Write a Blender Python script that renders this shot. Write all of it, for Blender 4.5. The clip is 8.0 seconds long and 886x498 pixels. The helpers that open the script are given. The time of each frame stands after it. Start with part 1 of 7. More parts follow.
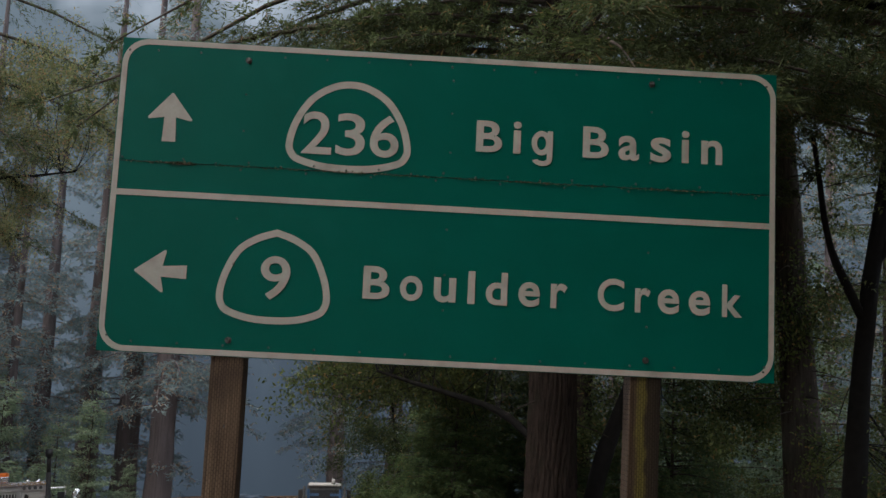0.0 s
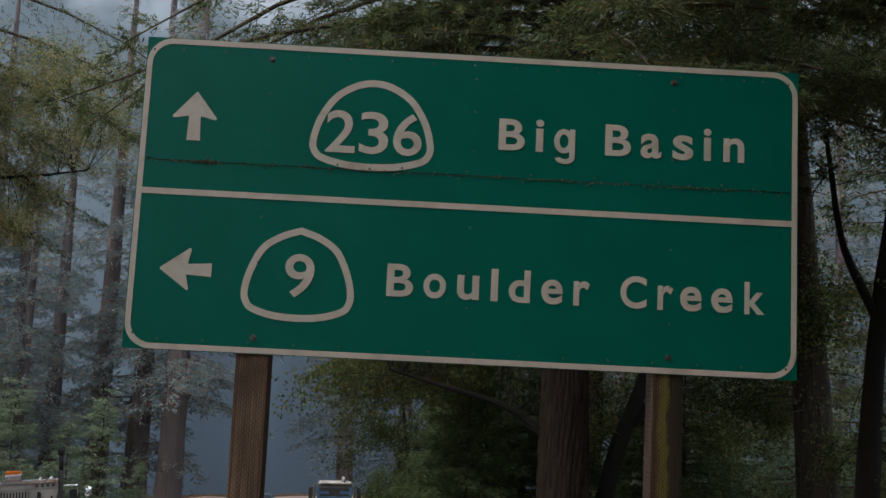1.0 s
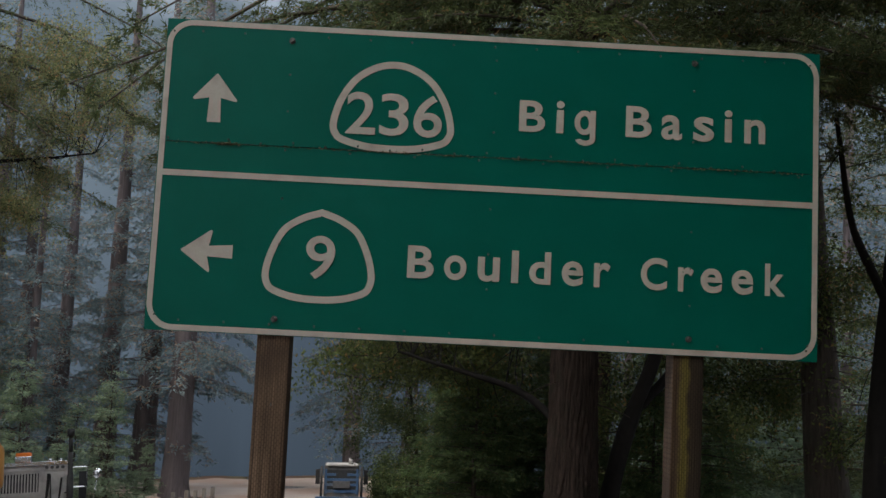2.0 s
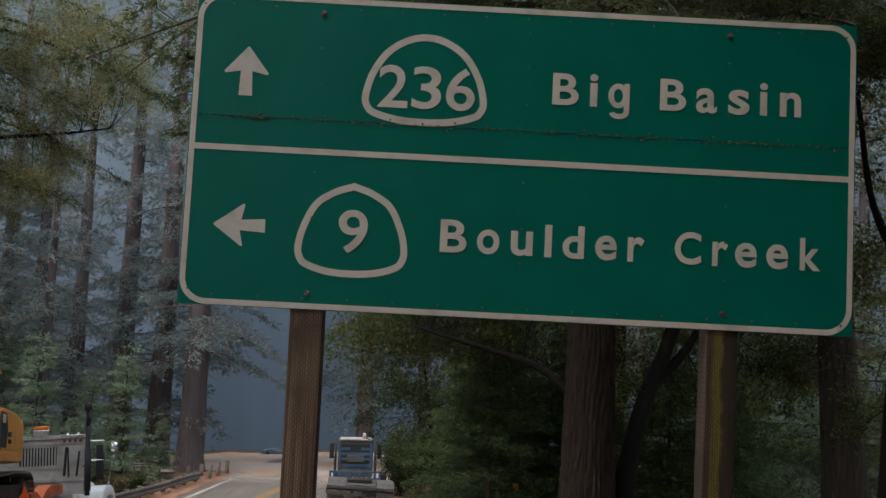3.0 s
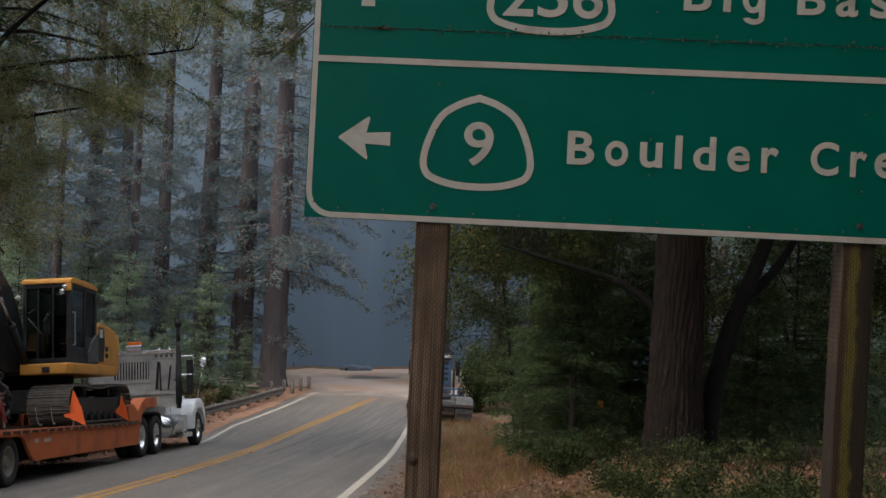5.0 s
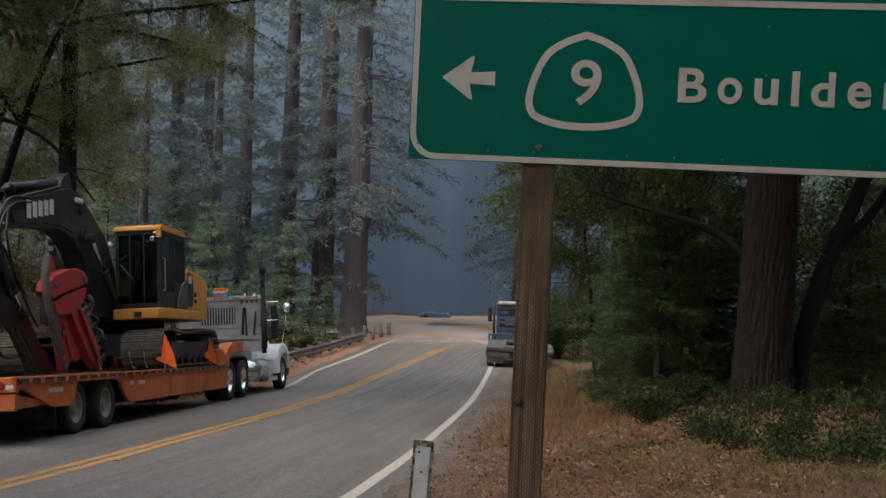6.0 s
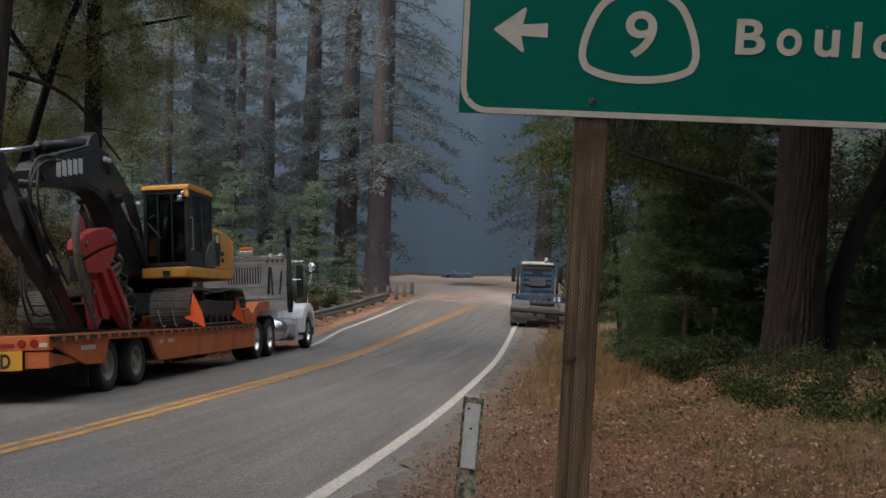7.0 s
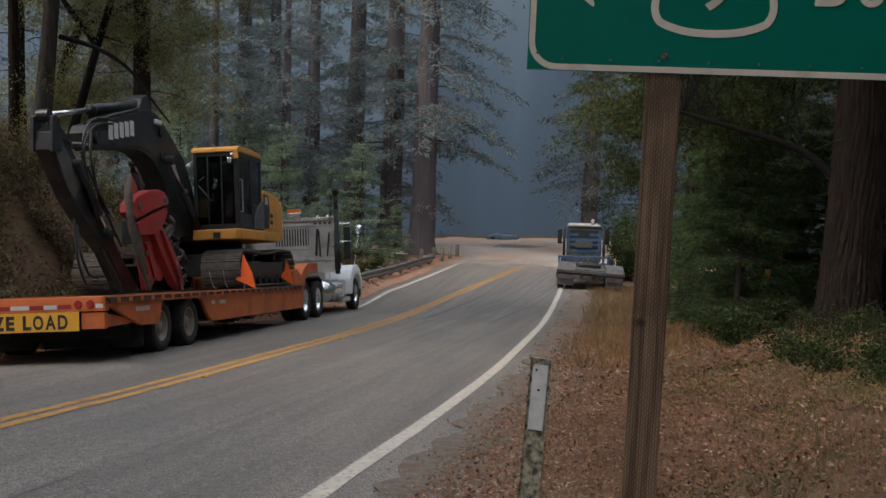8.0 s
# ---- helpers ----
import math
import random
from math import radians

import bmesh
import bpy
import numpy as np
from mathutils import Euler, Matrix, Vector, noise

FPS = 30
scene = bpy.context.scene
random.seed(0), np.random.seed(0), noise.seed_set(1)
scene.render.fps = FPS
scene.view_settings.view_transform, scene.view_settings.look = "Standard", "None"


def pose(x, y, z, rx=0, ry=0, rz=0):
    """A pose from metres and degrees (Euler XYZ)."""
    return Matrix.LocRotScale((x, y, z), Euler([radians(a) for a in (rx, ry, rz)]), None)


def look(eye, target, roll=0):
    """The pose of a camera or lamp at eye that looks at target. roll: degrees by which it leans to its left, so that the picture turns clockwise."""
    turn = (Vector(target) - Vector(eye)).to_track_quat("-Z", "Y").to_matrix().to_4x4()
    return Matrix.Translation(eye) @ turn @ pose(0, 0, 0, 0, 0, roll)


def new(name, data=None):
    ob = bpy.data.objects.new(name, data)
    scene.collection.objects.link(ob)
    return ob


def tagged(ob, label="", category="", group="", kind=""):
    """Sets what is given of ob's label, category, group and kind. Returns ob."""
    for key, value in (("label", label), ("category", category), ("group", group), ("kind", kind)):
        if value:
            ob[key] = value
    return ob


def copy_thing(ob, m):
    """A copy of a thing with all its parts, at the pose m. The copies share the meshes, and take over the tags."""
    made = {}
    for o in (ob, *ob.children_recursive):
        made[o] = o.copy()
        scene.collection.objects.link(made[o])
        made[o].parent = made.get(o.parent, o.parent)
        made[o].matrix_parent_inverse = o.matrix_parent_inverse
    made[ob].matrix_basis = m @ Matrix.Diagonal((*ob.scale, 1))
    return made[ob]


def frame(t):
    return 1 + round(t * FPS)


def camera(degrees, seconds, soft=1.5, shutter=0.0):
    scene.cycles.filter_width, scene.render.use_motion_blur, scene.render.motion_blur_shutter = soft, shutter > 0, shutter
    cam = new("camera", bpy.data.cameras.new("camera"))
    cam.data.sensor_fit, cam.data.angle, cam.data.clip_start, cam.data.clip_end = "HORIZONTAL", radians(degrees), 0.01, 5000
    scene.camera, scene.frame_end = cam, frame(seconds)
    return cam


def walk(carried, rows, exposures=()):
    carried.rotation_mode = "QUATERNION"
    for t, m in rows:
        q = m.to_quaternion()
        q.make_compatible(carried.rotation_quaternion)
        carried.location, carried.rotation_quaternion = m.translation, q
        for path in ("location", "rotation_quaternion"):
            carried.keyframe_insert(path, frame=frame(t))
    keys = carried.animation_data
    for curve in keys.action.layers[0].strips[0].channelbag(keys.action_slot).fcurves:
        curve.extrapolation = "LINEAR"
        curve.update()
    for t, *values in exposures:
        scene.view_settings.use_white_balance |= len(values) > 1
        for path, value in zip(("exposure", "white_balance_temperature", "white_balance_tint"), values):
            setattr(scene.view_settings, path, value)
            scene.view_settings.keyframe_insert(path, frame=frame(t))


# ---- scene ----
cam = camera(46.0, 8.0, soft=1.5)
PATH = [
    (0, (0.056, 0.122, 1.72), (0.12, 2.104, 1.977), 2.8),
    (0.5, (0.022, 0.112, 1.716), (0.076, 2.095, 1.972), 2.9),
    (1, (-0.018, 0.101, 1.711), (0.031, 2.084, 1.964), 2.8),
    (1.5, (-0.054, 0.097, 1.705), (-0.008, 2.082, 1.945), 2.8),
    (3, (-0.198, 0.122, 1.69), (-0.175, 2.114, 1.863), 2.9),
    (3.5, (-0.264, 0.131, 1.68), (-0.255, 2.126, 1.828), 3.0),
    (4, (-0.335, 0.138, 1.672), (-0.341, 2.134, 1.788), 3.0),
    (5.5, (-0.523, 0.183, 1.63), (-0.702, 2.174, 1.586), 2.8),
    (6, (-0.599, 0.205, 1.612), (-0.844, 2.188, 1.518), 2.7),
    (6.5, (-0.676, 0.226, 1.594), (-0.942, 2.204, 1.459), 2.7),
    (7, (-0.745, 0.237, 1.579), (-1.024, 2.21, 1.408), 2.7),
    (7.5, (-0.807, 0.252, 1.569), (-1.106, 2.218, 1.36), 2.7),
    (8, (-0.865, 0.28, 1.558), (-1.221, 2.233, 1.311), 2.4),
]
walk(cam, [(r[0], look(*r[1:])) for r in PATH])

# ---- world, sun, exposure ----
world = bpy.data.worlds.new("smoky_overcast")
scene.world = world
world.use_nodes = True
wn = world.node_tree
wn.nodes.clear()
w_out = wn.nodes.new("ShaderNodeOutputWorld")
w_bg = wn.nodes.new("ShaderNodeBackground")
w_sky = wn.nodes.new("ShaderNodeTexSky")
w_sky.sky_type, w_sky.sun_disc = "NISHITA", False
w_sky.sun_elevation, w_sky.sun_rotation = radians(52), radians(238)
w_sky.air_density, w_sky.dust_density = 1.0, 4.0
w_mix = wn.nodes.new("ShaderNodeMixRGB")
w_mix.inputs[0].default_value = 0.62
w_mix.inputs[2].default_value = (5.6, 5.9, 6.3, 1)
wn.links.new(w_sky.outputs[0], w_mix.inputs[1])
wn.links.new(w_mix.outputs[0], w_bg.inputs[0])
w_bg.inputs[1].default_value = 0.38
wn.links.new(w_bg.outputs[0], w_out.inputs[0])
sun = new("sun", bpy.data.lights.new("sun", "SUN"))
sun.data.energy, sun.data.angle, sun.data.color = 1.7, radians(30), (1.0, 0.95, 0.88)
sun.matrix_world = look((-26, -6, 40), (0, 10, 0))
scene.view_settings.exposure = 0.1

# ---- materials ----
def nodes_of(m):
    m.use_nodes = True
    nt = m.node_tree
    return nt, nt.nodes, nt.links, nt.nodes["Principled BSDF"]


def mat(name, c1, c2=None, scale=6.0, rough=0.8, metal=0.0, bump=0.25, fine=60.0, stretch=(1, 1, 1), spread=0.0,
        dirt=None, dirt_scale=1.2, dirt_at=0.58, spec=0.3, coat=0.0, mixw=0.35, ends=(0.32, 0.68)):
    """Grain between two colours, fine relief, and patches of dirt at a larger scale."""
    m = bpy.data.materials.new(name)
    nt, N, L, bs = nodes_of(m)
    c2 = c2 or tuple(min(1, v * 1.25) for v in c1)
    tc, mp = N.new("ShaderNodeTexCoord"), N.new("ShaderNodeMapping")
    mp.inputs["Scale"].default_value = stretch
    L.new(tc.outputs["Object"], mp.inputs[0])
    n1, n2 = N.new("ShaderNodeTexNoise"), N.new("ShaderNodeTexNoise")
    n1.inputs["Scale"].default_value, n1.inputs["Detail"].default_value = scale, 6
    n2.inputs["Scale"].default_value, n2.inputs["Detail"].default_value = fine, 4
    L.new(mp.outputs[0], n1.inputs[0]), L.new(mp.outputs[0], n2.inputs[0])
    ramp = N.new("ShaderNodeValToRGB")
    ramp.color_ramp.elements[0].position, ramp.color_ramp.elements[1].position = ends
    ramp.color_ramp.elements[0].color, ramp.color_ramp.elements[1].color = (*c1, 1), (*c2, 1)
    mixf = N.new("ShaderNodeMath")
    mixf.operation = "MULTIPLY_ADD"
    mixf.inputs[1].default_value = mixw
    L.new(n2.outputs[0], mixf.inputs[0])
    half = N.new("ShaderNodeMath")
    half.operation = "MULTIPLY"
    half.inputs[1].default_value = 1 - mixw
    L.new(n1.outputs[0], half.inputs[0]), L.new(half.outputs[0], mixf.inputs[2])
    L.new(mixf.outputs[0], ramp.inputs[0])
    col = ramp.outputs[0]
    if dirt:
        n3 = N.new("ShaderNodeTexNoise")
        n3.inputs["Scale"].default_value, n3.inputs["Detail"].default_value = dirt_scale, 8
        L.new(tc.outputs["Object"], n3.inputs[0])
        r3 = N.new("ShaderNodeValToRGB")
        r3.color_ramp.elements[0].position, r3.color_ramp.elements[1].position = dirt_at - 0.08, dirt_at + 0.12
        L.new(n3.outputs[0], r3.inputs[0])
        mx = N.new("ShaderNodeMixRGB")
        mx.inputs[2].default_value = (*dirt, 1)
        L.new(r3.outputs[0], mx.inputs[0]), L.new(col, mx.inputs[1])
        col = mx.outputs[0]
    if spread:
        oi, hs, ma = N.new("ShaderNodeObjectInfo"), N.new("ShaderNodeHueSaturation"), N.new("ShaderNodeMath")
        ma.operation = "MULTIPLY_ADD"
        ma.inputs[1].default_value, ma.inputs[2].default_value = 2 * spread, 1 - spread
        L.new(oi.outputs["Random"], ma.inputs[0]), L.new(ma.outputs[0], hs.inputs["Value"])
        L.new(col, hs.inputs["Color"])
        col = hs.outputs[0]
    L.new(col, bs.inputs["Base Color"])
    bs.inputs["Roughness"].default_value, bs.inputs["Metallic"].default_value = rough, metal
    bs.inputs["Specular IOR Level"].default_value = spec
    bs.inputs["Coat Weight"].default_value = coat
    if bump:
        b = N.new("ShaderNodeBump")
        b.inputs["Strength"].default_value, b.inputs["Distance"].default_value = bump, 0.02
        L.new(mixf.outputs[0], b.inputs["Height"]), L.new(b.outputs[0], bs.inputs["Normal"])
    return m


def leaf_mat(name, dark, light, odd=None, odd_part=0.06, through_light=0.35):
    """Leaves: each one its own shade, some dry ones among them; light passes through."""
    m = bpy.data.materials.new(name)
    nt, N, L, bs = nodes_of(m)
    geo, ramp = N.new("ShaderNodeNewGeometry"), N.new("ShaderNodeValToRGB")
    cr = ramp.color_ramp
    cr.elements[0].color, cr.elements[1].color = (*dark, 1), (*light, 1)
    if odd:
        cr.elements[1].position = 1 - odd_part - 0.02
        e = cr.elements.new(1 - odd_part)
        e.color = (*odd, 1)
    L.new(geo.outputs["Random Per Island"], ramp.inputs[0])
    tc, ns, hs, ma = (N.new("ShaderNodeTexCoord"), N.new("ShaderNodeTexNoise"), N.new("ShaderNodeHueSaturation"), N.new("ShaderNodeMath"))
    ns.inputs["Scale"].default_value = 0.8
    L.new(tc.outputs["Object"], ns.inputs[0])
    ma.operation = "MULTIPLY_ADD"
    ma.inputs[1].default_value, ma.inputs[2].default_value = 1.2, 0.4
    L.new(ns.outputs[0], ma.inputs[0]), L.new(ma.outputs[0], hs.inputs["Value"]), L.new(ramp.outputs[0], hs.inputs["Color"])
    L.new(hs.outputs[0], bs.inputs["Base Color"])
    bs.inputs["Roughness"].default_value, bs.inputs["Specular IOR Level"].default_value = 0.6, 0.2
    tr, mx = N.new("ShaderNodeBsdfTranslucent"), N.new("ShaderNodeMixShader")
    L.new(hs.outputs[0], tr.inputs[0])
    mx.inputs[0].default_value = through_light
    L.new(bs.outputs[0], mx.inputs[1]), L.new(tr.outputs[0], mx.inputs[2])
    L.new(mx.outputs[0], N["Material Output"].inputs[0])
    return m


M_GREEN = mat("green_sheeting", (0.0, 0.084, 0.062), (0.0, 0.100, 0.074), 3, 0.36, bump=0.03, fine=160, dirt=(0.002, 0.104, 0.078), dirt_scale=2.2, dirt_at=0.64, spec=0.13)
M_LEGEND = mat("white_reflective_sheeting", (0.355, 0.338, 0.300), (0.435, 0.415, 0.372), 7, 0.5, bump=0.03, fine=90, dirt=(0.30, 0.285, 0.25), dirt_scale=7, dirt_at=0.58)
M_BOLT = mat("galvanised_bolt", (0.06, 0.058, 0.055), (0.15, 0.143, 0.136), 60, 0.5, 0.7)
M_RIVET = mat("rivet", (0.03, 0.05, 0.04), (0.14, 0.16, 0.145), 60, 0.55, 0.5)
M_MOSS = leaf_mat("lichen", (0.035, 0.035, 0.015), (0.24, 0.20, 0.13), None)
M_POST = mat("weathered_incised_timber", (0.080, 0.052, 0.033), (0.205, 0.144, 0.097), 6, 0.85, bump=0.5, fine=42, ends=(0.40, 0.60), stretch=(7, 0.16, 7), dirt=(0.075, 0.05, 0.034), dirt_scale=2.4, dirt_at=0.6)
# right post: algae-stained, and darker than the left with its shade in the colour
M_POST_GREEN = mat("algae_stained_shaded_timber", (0.030, 0.019, 0.011), (0.085, 0.055, 0.034), 6, 0.9, bump=0.6, fine=42, stretch=(7, 0.16, 7), dirt=(0.055, 0.032, 0.02), dirt_scale=2.6, dirt_at=0.62)
M_ASPHALT = mat("worn_asphalt", (0.066, 0.056, 0.047), (0.218, 0.188, 0.160), 14.0, 0.58, bump=0.8, fine=75, dirt=(0.110, 0.102, 0.092), dirt_scale=0.3, dirt_at=0.63, spec=0.6, mixw=0.75, ends=(0.39, 0.61))


def streaked(m):
    """Long faint streaks and polished wheel tracks along the road, patches across it, and pale stones in the tar."""
    nt = m.node_tree
    N, L, bs = nt.nodes, nt.links, nt.nodes["Principled BSDF"]
    tc = N.new("ShaderNodeTexCoord")
    col = bs.inputs["Base Color"].links[0].from_socket
    for scale, stretch, lo, hi, amount in ((1.0, (4.5, 0.05, 1), 0.66, 1.26, 0.6), (1.0, (0.8, 0.10, 1), 0.78, 1.16, 0.6), (52.0, (1, 1, 1), 0.25, 1.75, 0.85)):
        mp, ns, rp, mx = N.new("ShaderNodeMapping"), N.new("ShaderNodeTexNoise"), N.new("ShaderNodeMapRange"), N.new("ShaderNodeMixRGB")
        mp.inputs["Scale"].default_value = stretch
        ns.inputs["Scale"].default_value, ns.inputs["Detail"].default_value = scale, 5
        rp.inputs["From Min"].default_value, rp.inputs["From Max"].default_value = 0.34, 0.66
        rp.inputs["To Min"].default_value, rp.inputs["To Max"].default_value = lo, hi
        mx.blend_type = "MULTIPLY"
        mx.inputs[0].default_value = amount
        L.new(tc.outputs["Object"], mp.inputs[0]), L.new(mp.outputs[0], ns.inputs[0]), L.new(ns.outputs[0], rp.inputs["Value"])
        L.new(col, mx.inputs[1]), L.new(rp.outputs[0], mx.inputs[2])
        col = mx.outputs[0]
    L.new(col, bs.inputs["Base Color"])


streaked(M_ASPHALT)
M_WHITE_LINE = mat("worn_white_road_paint", (0.36, 0.32, 0.265), (0.50, 0.45, 0.38), 9, 0.75, bump=0.2, fine=120, dirt=(0.20, 0.185, 0.165), dirt_scale=22, dirt_at=0.60)
M_YELLOW_LINE = mat("worn_yellow_road_paint", (0.33, 0.165, 0.042), (0.43, 0.225, 0.065), 9, 0.75, bump=0.2, fine=120, dirt=(0.20, 0.12, 0.05), dirt_scale=5, dirt_at=0.6)
M_BARK = mat("fir_bark", (0.009, 0.007, 0.006), (0.046, 0.034, 0.028), 9, 0.95, bump=1.0, fine=40, stretch=(2.2, 2.2, 0.22), dirt=(0.020, 0.018, 0.013), dirt_scale=2.5, dirt_at=0.62, spec=0.1)
M_GREY_BARK = mat("greyish_fir_bark", (0.024, 0.020, 0.017), (0.095, 0.080, 0.068), 9, 0.95, bump=1.0, fine=40, stretch=(2.2, 2.2, 0.22), dirt=(0.05, 0.052, 0.04), dirt_scale=2.5, dirt_at=0.6, spec=0.1)
# far trunks: smoke haze is mixed into the bark colour, hence the grey
M_REDWOOD = mat("haze_greyed_redwood_bark", (0.056, 0.046, 0.047), (0.115, 0.095, 0.095), 5, 0.95, bump=1.0, fine=30, stretch=(2.5, 2.5, 0.12))
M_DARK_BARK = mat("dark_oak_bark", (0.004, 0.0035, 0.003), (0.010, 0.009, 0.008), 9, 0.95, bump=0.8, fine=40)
M_TWIG = mat("twig", (0.028, 0.022, 0.017), (0.075, 0.058, 0.045), 20, 0.9, bump=0.2)
M_FIR = leaf_mat("fir_needles", (0.032, 0.046, 0.020), (0.090, 0.112, 0.042), (0.17, 0.115, 0.05), 0.05, 0.45)
M_TANOAK = leaf_mat("tanoak_leaves", (0.110, 0.124, 0.062), (0.275, 0.276, 0.118), (0.36, 0.23, 0.11), 0.08, 0.68)
M_UNDER = leaf_mat("shaded_young_fir_sprays", (0.044, 0.078, 0.034), (0.115, 0.160, 0.062), (0.16, 0.14, 0.055), 0.04, 0.55)
M_OAK = leaf_mat("oak_leaves", (0.036, 0.054, 0.018), (0.130, 0.155, 0.050), (0.22, 0.15, 0.055), 0.05, 0.5)
# pale and bluish because the haze is put into the leaf colour
M_REDWOOD_LEAF = leaf_mat("haze_tinted_redwood_sprays", (0.118, 0.168, 0.178), (0.205, 0.260, 0.258), (0.28, 0.21, 0.15), 0.17, 0.62)
# paler than real needles: stands in for haze in front of the firs
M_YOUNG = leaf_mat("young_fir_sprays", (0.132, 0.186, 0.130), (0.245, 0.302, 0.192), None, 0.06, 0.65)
M_SHRUB = leaf_mat("shrub_leaves", (0.012, 0.023, 0.007), (0.052, 0.070, 0.019), (0.10, 0.095, 0.032), 0.05)
M_BROWN_BRUSH = leaf_mat("dry_brush", (0.07, 0.045, 0.025), (0.22, 0.15, 0.08), (0.10, 0.13, 0.04), 0.2)
M_LITTER = leaf_mat("fallen_leaves", (0.075, 0.033, 0.018), (0.225, 0.112, 0.063), (0.32, 0.23, 0.16), 0.06, 0.1)
M_STRAW = leaf_mat("dry_grass", (0.17, 0.095, 0.045), (0.36, 0.215, 0.11), (0.12, 0.14, 0.04), 0.10, 0.3)
M_GRIT = leaf_mat("grey_grit", (0.07, 0.06, 0.05), (0.26, 0.22, 0.19), None, 0.06, 0.0)
M_GRASS = leaf_mat("green_grass", (0.048, 0.070, 0.016), (0.120, 0.142, 0.042), (0.28, 0.20, 0.10), 0.22, 0.3)


def incised(m):
    """Rows of short slits pressed into treated timber."""
    nt = m.node_tree
    N, L, bs = nt.nodes, nt.links, nt.nodes["Principled BSDF"]
    tc, sep, comb, br = N.new("ShaderNodeTexCoord"), N.new("ShaderNodeSeparateXYZ"), N.new("ShaderNodeCombineXYZ"), N.new("ShaderNodeTexBrick")
    L.new(tc.outputs["Object"], sep.inputs[0])
    L.new(sep.outputs[1], comb.inputs[0]), L.new(sep.outputs[0], comb.inputs[1])
    L.new(comb.outputs[0], br.inputs["Vector"])
    br.inputs["Scale"].default_value, br.inputs["Mortar Size"].default_value = 10.0, 0.026
    br.inputs["Brick Width"].default_value, br.inputs["Row Height"].default_value = 0.24, 0.118
    br.inputs["Color1"].default_value, br.inputs["Color2"].default_value, br.inputs["Mortar"].default_value = (1, 1, 1, 1), (0.86, 0.86, 0.86, 1), (0.42, 0.40, 0.38, 1)
    old = bs.inputs["Base Color"].links[0].from_socket
    mx = N.new("ShaderNodeMixRGB")
    mx.blend_type = "MULTIPLY"
    mx.inputs[0].default_value = 0.75
    L.new(old, mx.inputs[1]), L.new(br.outputs[0], mx.inputs[2]), L.new(mx.outputs[0], bs.inputs["Base Color"])
    return m


def mossy(m, u0, u1):
    """A ragged strip of yellow-green algae down the post, and a darker band from it to the right edge."""
    nt = m.node_tree
    N, L, bs = nt.nodes, nt.links, nt.nodes["Principled BSDF"]
    tc, sep, ns, add = N.new("ShaderNodeTexCoord"), N.new("ShaderNodeSeparateXYZ"), N.new("ShaderNodeTexNoise"), N.new("ShaderNodeMath")
    ns.inputs["Scale"].default_value, ns.inputs["Detail"].default_value = 9.0, 5
    L.new(tc.outputs["Object"], sep.inputs[0]), L.new(tc.outputs["Object"], ns.inputs[0])
    add.operation = "MULTIPLY_ADD"
    add.inputs[1].default_value = 0.07
    L.new(ns.outputs[0], add.inputs[0]), L.new(sep.outputs[0], add.inputs[2])
    col = bs.inputs["Base Color"].links[0].from_socket
    for a, b, tint in ((u0, u1, (0.135, 0.120, 0.022)), (u1, u1 + 0.2, (0.014, 0.012, 0.007))):
        up, dn, mul, mx = N.new("ShaderNodeMapRange"), N.new("ShaderNodeMapRange"), N.new("ShaderNodeMath"), N.new("ShaderNodeMixRGB")
        up.inputs["From Min"].default_value, up.inputs["From Max"].default_value = a + 0.025, a + 0.045
        dn.inputs["From Min"].default_value, dn.inputs["From Max"].default_value = b + 0.045, b + 0.025
        L.new(add.outputs[0], up.inputs["Value"]), L.new(add.outputs[0], dn.inputs["Value"])
        mul.operation = "MULTIPLY"
        L.new(up.outputs[0], mul.inputs[0]), L.new(dn.outputs[0], mul.inputs[1])
        mx.inputs[2].default_value = (*tint, 1)
        half = N.new("ShaderNodeMath")
        half.operation = "MULTIPLY"
        half.inputs[1].default_value = 0.72
        L.new(mul.outputs[0], half.inputs[0]), L.new(half.outputs[0], mx.inputs[0]), L.new(col, mx.inputs[1])
        col = mx.outputs[0]
    L.new(col, bs.inputs["Base Color"])


mossy(M_POST_GREEN, 2.565, 2.610)
incised(M_POST), incised(M_POST_GREEN)

# ---- mesh helpers ----
def obj(name, verts, faces, material, parent=None, label="", smooth=False):
    me = bpy.data.meshes.new(name)
    me.from_pydata([tuple(v) for v in verts], [], [tuple(f) for f in faces])
    me.materials.append(material)
    if smooth:
        me.shade_smooth()
    ob = new(name, me)
    ob.parent = parent
    if label:
        tagged(ob, label)
    return ob


def part(name, bm, material, parent=None, label="", smooth=False):
    me = bpy.data.meshes.new(name)
    bm.to_mesh(me)
    bm.free()
    me.materials.append(material)
    if smooth:
        me.shade_smooth()
    ob = new(name, me)
    ob.parent = parent
    if label:
        tagged(ob, label)
    return ob


def thing(name, label, category, m=None, group="", kind=""):
    e = new(name)
    e.empty_display_size = 0.2
    if m is not None:
        e.matrix_world = m
    return tagged(e, label, category, group, kind)


